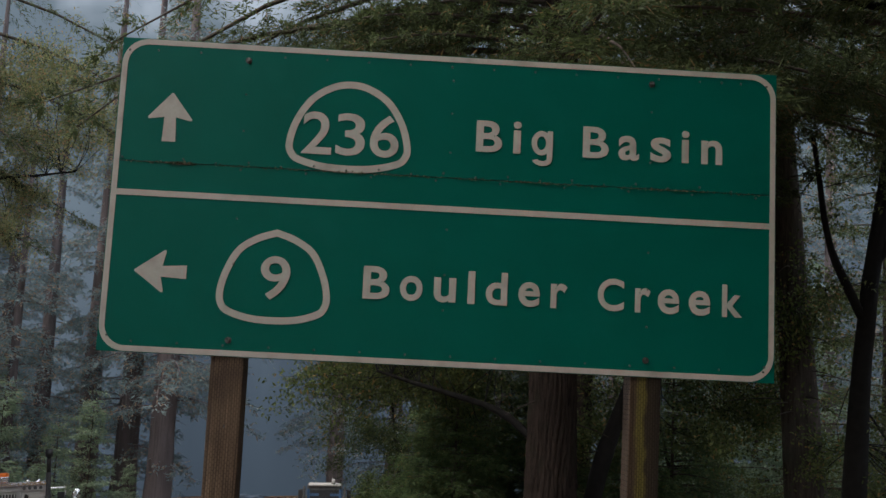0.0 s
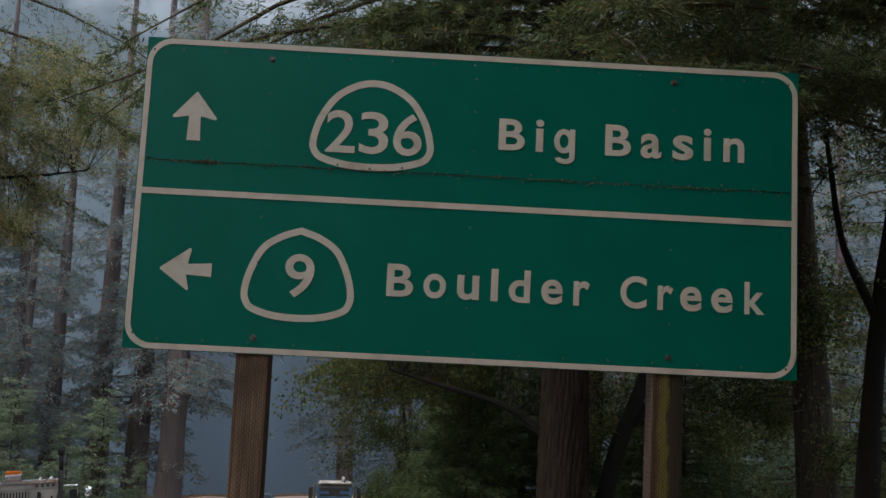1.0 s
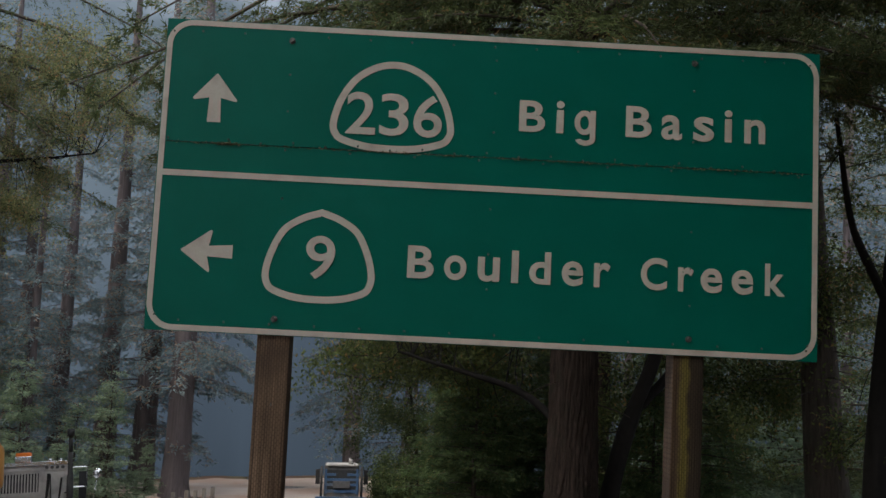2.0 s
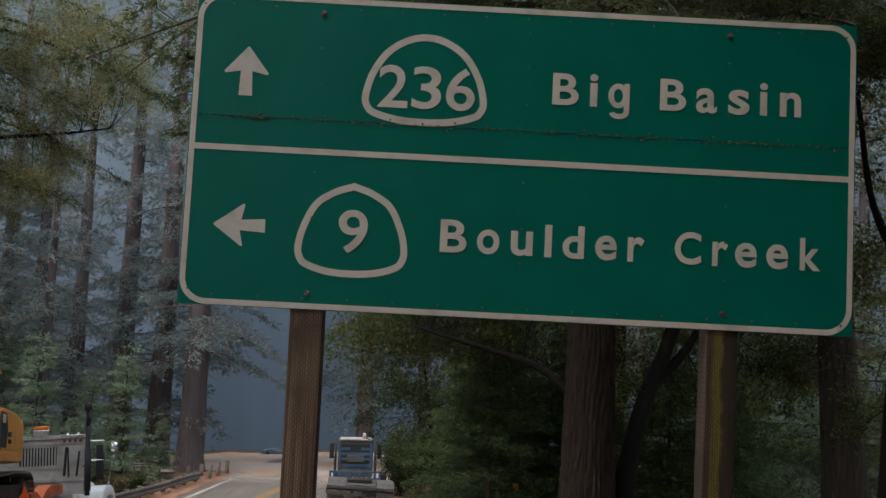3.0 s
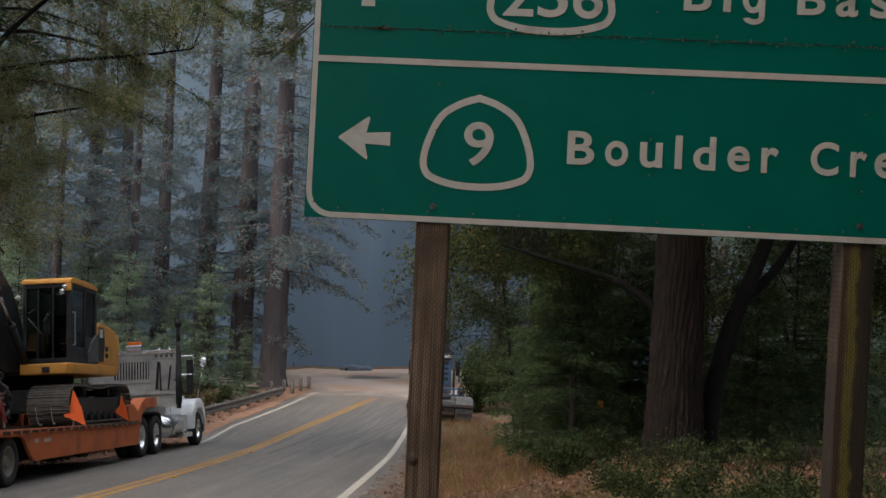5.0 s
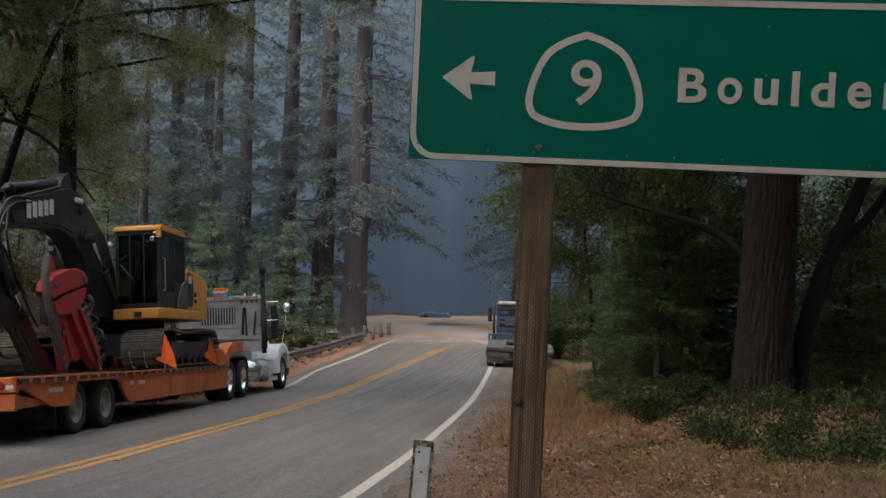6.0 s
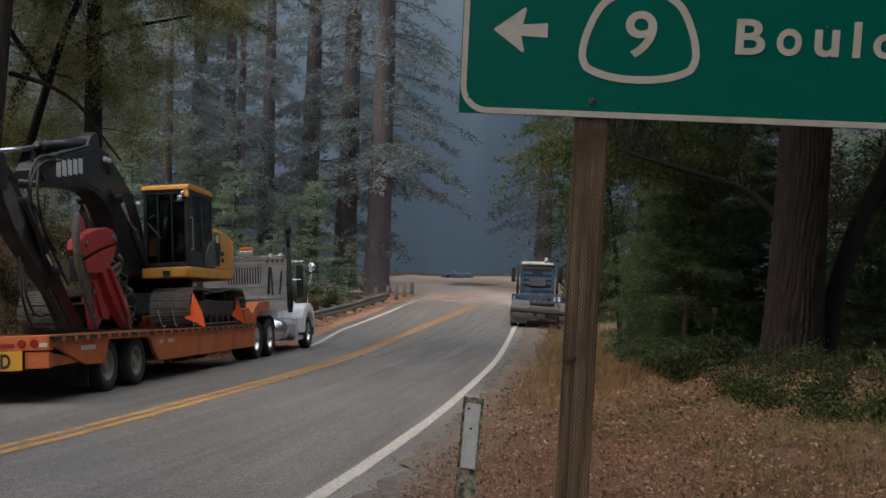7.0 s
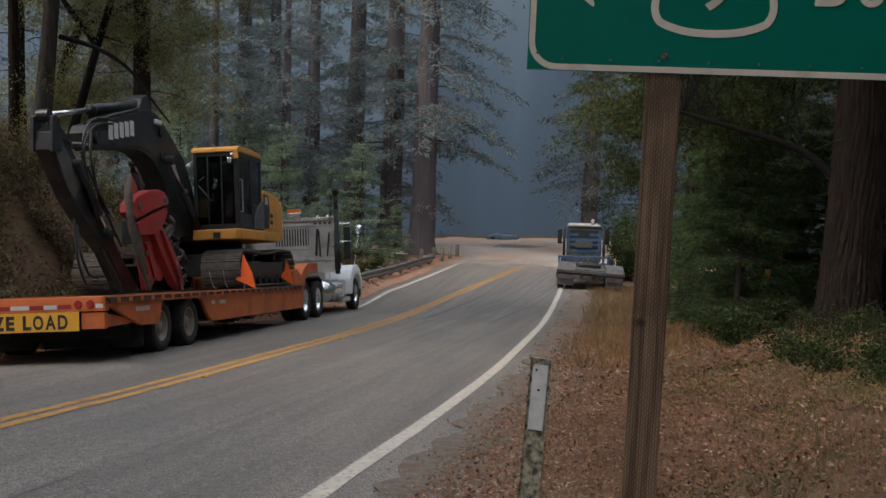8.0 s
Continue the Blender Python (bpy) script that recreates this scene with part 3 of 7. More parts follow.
def glyph(ch, u0, u1, v0, v1, parent, bold=0.022, name="letter", lift=0.0035, material=None, slant=0.0):
    """A character of the built-in font, fitted to its place on the sign."""
    cu = bpy.data.curves.new("glyph", "FONT")
    cu.body, cu.offset, cu.resolution_u = ch, bold, 6
    tmp = new("glyph", cu)
    bpy.context.view_layer.update()
    me = bpy.data.meshes.new_from_object(tmp.evaluated_get(bpy.context.evaluated_depsgraph_get()))
    bpy.data.objects.remove(tmp)
    bpy.data.curves.remove(cu)
    co = np.array([v.co[:] for v in me.vertices])
    lo, hi = co.min(0), co.max(0)
    for v in me.vertices:
        s = (v.co.y - lo[1]) / (hi[1] - lo[1])
        v.co = (u0 + (u1 - u0) * (v.co.x - lo[0]) / (hi[0] - lo[0]) + slant * s, v0 + (v1 - v0) * s, lift)
    me.materials.clear()
    me.materials.append(material or M_LEGEND)
    me.name = name
    ob = new(name, me)
    ob.parent = parent
    return ob


def hooked_g(u0, u1, v0, v1, parent, w=0.027, lift=0.0035):
    """A single-storey g: a bowl, a stem and a tail that hooks back."""
    vs, fs = [], []
    cu, rx, ry = (u0 + u1 - 0.006) / 2, (u1 - u0 - 0.006) / 2, 0.061
    cv = v1 - ry
    for i in range(32):
        a = 2 * math.pi * i / 32
        vs += [(cu + rx * math.cos(a), cv + ry * math.sin(a), lift), (cu + (rx - w) * math.cos(a), cv + (ry - w) * math.sin(a), lift)]
        fs.append((2 * i, (2 * i + 2) % 64, (2 * i + 3) % 64, 2 * i + 1))
    n = len(vs)
    vs += [(u1 - w, v0 + 0.034, lift + 2e-4), (u1, v0 + 0.034, lift + 2e-4), (u1, v1, lift + 2e-4), (u1 - w, v1, lift + 2e-4)]
    fs.append((n, n + 1, n + 2, n + 3))
    n = len(vs)
    hu, hr = u1 - 0.050, 0.050
    for i in range(15):
        a = -math.radians(165 * i / 14)
        vs += [(hu + hr * math.cos(a), v0 + 0.036 + 0.036 * math.sin(a), lift + 4e-4), (hu + (hr - w) * math.cos(a), v0 + 0.036 + 0.011 * math.sin(a), lift + 4e-4)]
        if i:
            fs.append((n + 2 * i - 2, n + 2 * i - 1, n + 2 * i + 1, n + 2 * i))
    return obj("letter", vs, fs, M_LEGEND, parent)


def road_sign():
    s = thing("road_sign", "large green highway guide sign with white legend on timber posts", "road sign", SIGN)
    seam = 0.914
    for v0, v1, w in ((seam + 0.002, SIGN_H, 0.0), (0.0, seam - 0.002, 0.0)):
        part("panel", boxes(((0, v0, -0.004), (SIGN_W, v1, 0.0), 0.001)), M_GREEN, s, "green retroreflective aluminium panel")
    # unseen strip added to stop backdrop light showing through the seam
    part("backing_strip", boxes(((0.02, seam - 0.05, -0.0085), (SIGN_W - 0.02, seam + 0.05, -0.0045))), M_FRAME_DARK, s, "dark strip added behind the seam to block light")
    outer = round_rect(0.004, 0.003, SIGN_W - 0.004, SIGN_H - 0.003, 0.125)
    inner = round_rect(0.031, 0.030, SIGN_W - 0.031, SIGN_H - 0.030, 0.10)
    flat("border", outer, inner, M_LEGEND, s, 0.002, "white border line")
    flat("divider", [(0.031, 0.746), (SIGN_W - 0.031, 0.746), (SIGN_W - 0.031, 0.775), (0.031, 0.775)], None, M_LEGEND, s, 0.0025, "white dividing line")
    a = shield(1.123, [(0.10, 1.345), (0.20, 1.278), (0.272, 1.165), (0.303, 1.045), (0.288, 0.985), (0.245, 0.950), (0.13, 0.921), (0, 0.913)], 1.366, False)
    flat("route_marker", a, inset(a, 0.034), M_LEGEND, s, 0.0022, "white outlined state route marker")
    b = shield(0.81, [(0.10, 0.582), (0.19, 0.518), (0.247, 0.405), (0.270, 0.300), (0.256, 0.237), (0.218, 0.202), (0.12, 0.172), (0, 0.163)], 0.618, True)
    flat("route_marker", b, inset(b, 0.033), M_LEGEND, s, 0.0022, "white outlined state route marker")
    for ch, u0, u1 in (("2", 0.897, 1.041), ("3", 1.061, 1.202), ("6", 1.226, 1.366)):
        glyph(ch, u0, u1, 0.996, 1.206, s, 0.012, "digit")
    glyph("9", 0.744, 0.885, 0.279, 0.488, s, 0.012, "digit")
    c0, x0, c1 = 1.053, 1.173, 1.209
    for ch, u0, u1, v0, v1 in (("B", 1.742, 1.870, c0, c1), ("i", 1.923, 1.963, c0, 1.213), ("B", 2.266, 2.394, c0, c1),
                               ("a", 2.442, 2.545, 1.050, x0), ("s", 2.600, 2.703, 1.050, x0 + 0.001), ("i", 2.753, 2.792, c0, 1.214), ("n", 2.852, 2.956, c0, x0)):
        glyph(ch, u0, u1, v0, v1, s)
    hooked_g(2.014, 2.118, 0.998, x0, s)
    c0, x0, c1 = 0.308, 0.427, 0.465
    for ch, u0, u1, v1 in (("B", 1.233, 1.361, c1), ("o", 1.410, 1.518, x0), ("u", 1.572, 1.678, x0), ("l", 1.735, 1.769, c1), ("d", 1.821, 1.925, c1),
                           ("e", 1.978, 2.082, x0), ("r", 2.134, 2.214, x0), ("C", 2.361, 2.489, c1), ("r", 2.542, 2.618, x0), ("e", 2.652, 2.757, x0),
                           ("e", 2.803, 2.908, x0), ("k", 2.965, 3.064, c1)):
        glyph(ch, u0, u1, c0, v1, s)
    flat("arrow", [(0.258, 1.258), (0.150, 1.136), (0.152, 1.128), (0.160, 1.126), (0.229, 1.138), (0.224, 1.017), (0.290, 1.017), (0.284, 1.138), (0.355, 1.122), (0.363, 1.124), (0.363, 1.131), (0.264, 1.258)],
         None, M_LEGEND, s, 0.0022, "white arrow pointing up")
    flat("arrow", [(0.148, 0.384), (0.280, 0.288), (0.287, 0.287), (0.290, 0.294), (0.274, 0.362), (0.394, 0.356), (0.394, 0.421), (0.279, 0.413), (0.294, 0.482), (0.291, 0.489), (0.284, 0.489), (0.148, 0.391)],
         None, M_LEGEND, s, 0.0022, "white arrow pointing sideways")
    rivet = bmesh.new()
    bmesh.ops.create_uvsphere(rivet, u_segments=8, v_segments=5, radius=0.0062)
    r0 = part("rivet", rivet, M_RIVET, s, "small dull rivet head", True)
    spots = [(0.175 + 0.205 * i, 1.468) for i in range(15) if abs(0.175 + 0.205 * i - 0.613) > 0.06] + [(0.16 + 0.215 * i, 0.052) for i in range(15)]
    spots += [(0.045, 0.93)] + [(0.335 + 0.157 * i, 0.935 - 0.012 * (i % 2)) for i in range(18)] + [(0.613 + 0.157 * i, 0.897) for i in range(0, 17, 2)]
    spots += [(0.613, v) for v in (1.09, 1.272, 0.66, 0.44)] + [(1.62, v) for v in (1.40, 1.235, 1.04, 0.66, 0.44, 0.27)] + [(2.602, v) for v in (1.30, 1.045, 0.60, 0.42, 0.24)]
    spots += [(0.036, 1.462), (SIGN_W - 0.05, 1.462), (0.045, 0.075), (SIGN_W - 0.05, 0.075), (2.95, 1.47)]
    r0.location = (0.045, 0.93, 0.002)
    for u, v in spots:
        c = r0.copy()
        scene.collection.objects.link(c)
        c.location, c.scale = (u, v, 0.001), (1, 1, 0.7)
    for u, v in ((0.613, 1.443), (2.600, 1.441), (0.613, 0.078), (2.600, 0.080)):
        bm = bmesh.new()
        cyl(bm, (u, v, 0), (u, v, 0.003), 0.0155, seg=16)
        cyl(bm, (u, v, 0.003), (u, v, 0.013), 0.0105, 0.009, seg=6)
        part("bolt", bm, M_BOLT, s, "hexagonal galvanised bolt with washer")
    rng = np.random.default_rng(2)
    us = np.concatenate([rng.uniform(0.05, 3.15, 480), rng.normal(0.33, 0.035, 170), rng.normal(1.12, 0.05, 40), rng.normal(2.75, 0.09, 60), rng.normal(2.05, 0.06, 40), rng.normal(1.75, 0.05, 25)])
    n = len(us)
    p = np.stack([us, seam + rng.normal(0, 0.0018, n), np.full(n, 0.001)], 1)
    d = rng.standard_normal((n, 3)) * (1, 0.7, 0.8) + (0, -0.1, 0.5)
    tagged(leaves("lichen", p, d, 0.011, 0.007, M_MOSS, rng, s, "dry lichen and moss growing along the seam"), kind="stuff")
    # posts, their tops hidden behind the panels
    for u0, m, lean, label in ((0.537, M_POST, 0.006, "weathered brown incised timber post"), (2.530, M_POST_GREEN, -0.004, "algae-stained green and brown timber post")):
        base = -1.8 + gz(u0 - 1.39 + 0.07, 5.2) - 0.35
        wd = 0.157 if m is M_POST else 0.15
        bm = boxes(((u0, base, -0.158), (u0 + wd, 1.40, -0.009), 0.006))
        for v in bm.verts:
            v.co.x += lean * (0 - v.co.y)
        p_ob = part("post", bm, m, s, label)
        if m is M_POST:
            kn = bmesh.new()
            bmesh.ops.create_uvsphere(kn, u_segments=14, v_segments=8, radius=1)
            bmesh.ops.transform(kn, matrix=Matrix.LocRotScale((u0 + 0.040, -1.125, -0.0055), None, (0.017, 0.015, 0.003)), verts=kn.verts)
            part("knot", kn, M_TWIG, p_ob, "dark knot in the timber", True)
            rg = bmesh.new()
            for r_ in (0.021, 0.027, 0.033):
                bmesh.ops.create_cone(rg, cap_ends=False, segments=20, radius1=r_, radius2=r_ - 0.003, depth=0.0016, matrix=pose(u0 + 0.040, -1.125, -0.0058))
            tagged(part("grain_ring", rg, m, p_ob, "swirled grain round the knot", True), kind="stuff")
            for du, v in ((0.085, -0.33), (0.105, 0.0 - 0.80)):
                nl = bmesh.new()
                cyl(nl, (u0 + du, v, -0.008), (u0 + du + 0.004, v + 0.012, 0.014), 0.0035, seg=6)
                part("nail", nl, M_BOLT, p_ob, "bent rusty nail")
    return s


road_sign()


def delineator():
    m_white = mat("faded_reflector", (0.40, 0.42, 0.42), (0.52, 0.54, 0.53), 30, 0.5, bump=0.05, fine=150, dirt=(0.33, 0.35, 0.35), dirt_scale=14, dirt_at=0.6)
    m_body = mat("lichen_crusted_post", (0.19, 0.185, 0.135), (0.36, 0.345, 0.27), 40, 0.9, bump=0.5, fine=150, dirt=(0.05, 0.045, 0.035), dirt_scale=26, dirt_at=0.51)
    z0 = gz(-1.3, 5.08)
    h = 0.465 - z0
    d = thing("delineator", "slim flat roadside delineator post with a faded reflector, crusted with lichen", "delineator",
              pose(-1.262 - 0.03 * h, 5.08, z0, 0, 2.3, -4))
    part("post", prism([(-0.049, 0), (-0.049, 0.012), (-0.040, 0.020), (0.040, 0.020), (0.049, 0.012), (0.049, 0), (0.042, 0.004), (-0.042, 0.004)], -0.3, h, "z"), m_body, d)
    part("reflector", boxes(((-0.036, -0.0015, h - 0.345), (0.037, 0.003, h - 0.028), 0.002)), m_white, d, "faded grey-white reflective strip")
    for x, z in ((-0.018, h - 0.055), (0.0, h - 0.15)):
        bm = bmesh.new()
        cyl(bm, (x, -0.004, z), (x, 0.004, z), 0.006, seg=8)
        part("rivet", bm, M_DARK_BARK, d, "dark rivet")
    rng = np.random.default_rng(4)
    n = 160
    side = rng.choice([-0.049, 0.049], n)
    top = rng.random(n) < 0.3
    p = np.stack([np.where(top, rng.uniform(-0.045, 0.045, n), side), rng.uniform(-0.002, 0.012, n), np.where(top, h - rng.uniform(0, 0.03, n), h - rng.uniform(0, 0.7, n))], 1)
    tagged(leaves("lichen", p, rng.standard_normal((n, 3)) + (0, -0.6, 0), 0.012, 0.010, M_MOSS, rng, d, "crust of pale lichen"), kind="stuff")


delineator()

# ---- trees ----
def trunk_mesh(rng, H, R, top=0.12, rings=16, sides=12, flare=0.5, lean=(0, 0), wob=0.05, bend=0.0):
    s = np.linspace(0, 1, rings) ** 1.25
    path = np.stack([lean[0] * s * H + bend * np.sin(3 * s), lean[1] * s * H + bend * np.sin(2.2 * s + 1) - bend * math.sin(1), s * H - 0.4], 1)
    rad = R * ((1 - s) * (1 - top) + top) * (1 + flare * np.exp(-s * H / 0.7))
    return path, tube(path, rad, sides, wob, rng)


def furrowed(rng, H, R, lean, flare, depth):
    """A trunk whose bark is split into long upright ridges that part and join."""
    s = np.linspace(0, 1, 210) ** 1.6
    path = np.stack([lean[0] * s * H, lean[1] * s * H, s * H - 0.4], 1)
    rad = R * ((1 - s) * 0.88 + 0.12) * (1 + flare * np.exp(-s * H / 0.7))
    n = 170
    v, f = tube(path, rad, n)
    a = np.tile(np.arange(n) * 2 * np.pi / n, len(s))
    z = np.repeat(s * H, n)
    ph = rng.uniform(0, 6.28, 6)
    w = a + 0.10 * np.sin(1.3 * z + ph[0]) + 0.06 * np.sin(3.1 * z + 4 * a + ph[1])
    g = np.abs(np.sin(15 * w + 1.1 * np.sin(0.9 * z + ph[2]) + ph[3])) * 0.55 + np.abs(np.sin(33 * w + 1.6 * np.sin(2.3 * z + 2 * a + ph[4]) + ph[5])) * 0.45
    cut = np.clip(np.sin(9.0 * z + 5 * np.sin(15 * w + ph[1]) + 3 * np.sin(31 * w)) - 0.6, 0, 1) * 2.4
    g = g * (1 - 0.55 * cut)
    c = np.repeat(path, n, 0)
    v = c + (v - c) * (1 - depth * (1 - g) ** 1.5 + 0.022 * rng.standard_normal(len(v)))[:, None]
    return path, v, f


def conifer(name, label, seed, H, R, h0, reach, limbs, spray, bark, leaf, per_limb, droop=0.35, up=0.15, lean=(0, 0), category="tree", group="", dead=0, wide=0.30, m=None, furrow=0.0, sag=0.5, low=1.0, boughs=(), slim=0.17, flare=0.5, dense=1.7):
    """A conifer: tapering trunk, limbs all round that rise and droop, each hung with flat sprays. boughs: single limbs as (height, bearing, length, droop)."""
    rng = np.random.default_rng(seed)
    t = thing(name, label, category, m, group)
    path, (v, f) = trunk_mesh(rng, H, R, lean=lean, flare=flare)
    if furrow:
        path, v, f = furrowed(rng, H, R, lean, flare, furrow)
    obj("trunk", v.tolist(), f, bark, t, "", True)
    wood, P, D = Soup(), [], []
    zs = path[:, 2]
    up_z = np.array([0, 0, 1.0])
    for i in range(limbs + dead + len(boughs)):
        bare = limbs <= i < limbs + dead
        own = boughs[i - limbs - dead] if i >= limbs + dead else None
        h = h0 + (H * 0.98 - h0) * rng.random() ** low if not bare else rng.uniform(h0 * 0.3, h0)
        k = (h - h0) / (H - h0) if not bare else 0
        ln = max(0.4, reach * (1 - max(k, 0)) ** 0.75 * rng.uniform(0.55, 1.1)) if not bare else rng.uniform(0.5, 1.6)
        a, dr = rng.uniform(0, 2 * np.pi), droop * rng.uniform(0.7, 1.3)
        if own:
            h, a, ln, dr = own[0], math.radians(own[1]), own[2], own[3]
        c = np.array([np.interp(h, zs, path[:, 0]), np.interp(h, zs, path[:, 1]), h])
        dirn = np.array([math.cos(a), math.sin(a), 0])
        perp = np.array([-math.sin(a), math.cos(a), 0])
        curl = rng.uniform(-0.2, 0.2)
        q = np.linspace(0, 1, 6)
        pts = c + (q * ln)[:, None] * dirn + (curl * q ** 2 * ln)[:, None] * perp + ((up * q - dr * q ** 2) * ln)[:, None] * up_z
        wood.add(*tube(pts, (0.010 + 0.009 * ln) * (1 - 0.85 * q), 5))
        if bare:
            continue
        # twigs to both sides of the limb, sprays along them
        nt = max(4, int(5 + 3.2 * ln))
        st = np.linspace(0.16, 1.0, nt) + rng.uniform(-0.03, 0.03, nt)
        side = np.where(np.arange(nt) % 2, 1.0, -1.0)
        tl = wide * ln * (1.12 - st) * rng.uniform(0.6, 1.3, nt) + 0.15 * spray / 0.17
        base = np.stack([np.interp(st, q, pts[:, j]) for j in range(3)], 1)
        td = dirn * rng.uniform(0.35, 0.8, (nt, 1)) + perp * side[:, None] - np.outer(rng.uniform(0.0, 0.5, nt) * sag, up_z)
        n = max(6, int(dense * per_limb * ln / reach * rng.uniform(0.7, 1.2)))
        w = rng.integers(0, nt, n)
        u = rng.uniform(0, 1, n)
        p = base[w] + td[w] * (tl[w] * u)[:, None] - np.outer((u * tl[w]) ** 2 * 0.25 + rng.uniform(0, 1, n) ** 2 * sag * spray, up_z) + rng.normal(0, 0.22 * spray, (n, 3))
        d = td[w] + rng.normal(0, 0.55, (n, 3)) - np.outer(rng.uniform(0, 1.0, n) * sag, up_z)
        P.append(p), D.append(d)
    P, D = np.concatenate(P), np.concatenate(D)
    leaves("crown", P, D, spray, spray * slim, leaf, rng, t, flat=0.9, wood=wood, bark=M_TWIG if bark is M_BARK else bark, needle=True)
    return t


def broad(name, label, seed, stems, clusters, leaf_size, bark, leaf, per, category="tree", group="", sigma=0.55, m=None):
    """A broadleaf tree: bent stems given by their paths, and leaf clusters with gaps round the twig ends."""
    rng = np.random.default_rng(seed)
    t = thing(name, label, category, m, group)
    wood, ends = Soup(), []
    for k, (pts, r0, r1) in enumerate(stems):
        pts = np.asarray(pts, float)
        q = np.linspace(0, 1, 14)
        kk = np.linspace(0, 1, len(pts))
        fine = np.stack([np.interp(q, kk, pts[:, j]) for j in range(3)], 1)
        sm = fine.copy()
        for _ in range(3):
            sm[1:-1] = (sm[:-2] + 2 * sm[1:-1] + sm[2:]) / 4
        v, f = tube(sm, r0 + (r1 - r0) * q, 8, 0.06, rng)
        obj("trunk" if k == 0 else "limb", v.tolist(), f, bark, t, "", True)
        ends.append(sm[4:])
    ends = np.concatenate(ends)
    P, D = [], []
    for c in clusters:
        c, sg = np.asarray(c[:3], float), (c[3] if len(c) > 3 else sigma)
        near = ends[np.argsort(np.linalg.norm(ends - c, axis=1) + rng.uniform(0, 1.2, len(ends)))[0]]
        q = np.linspace(0, 1, 5)[:, None]
        tw = near + (c - near) * q + np.sin(q * np.pi) * rng.normal(0, 0.25, 3)
        wood.add(*tube(tw, 0.011 * (1 - 0.7 * q[:, 0]), 5))
        n = int(per * (sg / sigma) ** 2 * rng.uniform(0.7, 1.2))
        sub = c + rng.normal(0, sg, (9, 3)) * (1, 1, 0.6)
        for e in sub:
            wood.add(*tube(np.stack([c, (c + e) / 2 + rng.normal(0, 0.05, 3), e]), [0.004, 0.003, 0.0015], 4))
        idx = rng.integers(0, 9, n)
        f = rng.uniform(0.3, 1.15, (n, 1))
        P.append(c + (sub[idx] - c) * f + rng.normal(0, sg * 0.22, (n, 3)))
        D.append(rng.standard_normal((n, 3)) + (0, 0, -0.5))
    leaves("crown", np.concatenate(P), np.concatenate(D), leaf_size, leaf_size * 0.5, leaf, rng, t, wood=wood, bark=bark)
    return t


def scatter(rng, n, lo, hi):
    return rng.uniform(lo, hi, (n, 3))


# tall redwoods in the smoke beyond the bend
RW = "tall redwood with reddish-brown bark standing in blue smoke"
BEND = "redwoods beyond the bend"
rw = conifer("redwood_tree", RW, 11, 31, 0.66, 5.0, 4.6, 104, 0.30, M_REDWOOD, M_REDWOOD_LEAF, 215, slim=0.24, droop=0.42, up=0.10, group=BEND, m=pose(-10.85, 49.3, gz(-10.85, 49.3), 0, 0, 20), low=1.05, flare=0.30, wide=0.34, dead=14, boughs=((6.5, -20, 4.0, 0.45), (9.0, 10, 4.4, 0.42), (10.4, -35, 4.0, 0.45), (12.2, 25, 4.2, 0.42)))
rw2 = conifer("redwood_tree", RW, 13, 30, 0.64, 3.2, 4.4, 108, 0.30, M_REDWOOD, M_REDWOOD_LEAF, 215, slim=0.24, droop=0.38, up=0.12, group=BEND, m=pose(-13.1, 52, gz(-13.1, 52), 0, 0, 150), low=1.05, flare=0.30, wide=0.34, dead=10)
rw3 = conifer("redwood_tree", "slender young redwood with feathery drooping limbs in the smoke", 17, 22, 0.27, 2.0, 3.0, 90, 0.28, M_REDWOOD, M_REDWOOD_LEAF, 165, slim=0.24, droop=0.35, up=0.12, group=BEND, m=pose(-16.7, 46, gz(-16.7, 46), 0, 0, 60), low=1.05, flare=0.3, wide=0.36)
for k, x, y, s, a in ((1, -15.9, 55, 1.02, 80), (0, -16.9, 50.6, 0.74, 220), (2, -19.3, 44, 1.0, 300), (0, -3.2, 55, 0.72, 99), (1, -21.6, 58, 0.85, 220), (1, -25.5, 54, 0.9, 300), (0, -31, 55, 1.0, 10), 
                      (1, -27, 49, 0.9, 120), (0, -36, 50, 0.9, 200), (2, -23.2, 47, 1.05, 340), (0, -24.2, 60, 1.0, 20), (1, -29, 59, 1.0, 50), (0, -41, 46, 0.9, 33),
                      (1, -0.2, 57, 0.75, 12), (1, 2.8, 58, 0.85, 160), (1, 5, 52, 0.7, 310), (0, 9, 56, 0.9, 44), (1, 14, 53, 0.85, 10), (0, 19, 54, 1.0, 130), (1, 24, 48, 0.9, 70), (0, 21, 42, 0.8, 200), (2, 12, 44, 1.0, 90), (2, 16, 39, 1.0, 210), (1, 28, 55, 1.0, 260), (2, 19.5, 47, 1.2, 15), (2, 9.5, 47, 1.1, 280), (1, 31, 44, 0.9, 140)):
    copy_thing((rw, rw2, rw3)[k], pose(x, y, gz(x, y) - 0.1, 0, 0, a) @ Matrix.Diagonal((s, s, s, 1)))

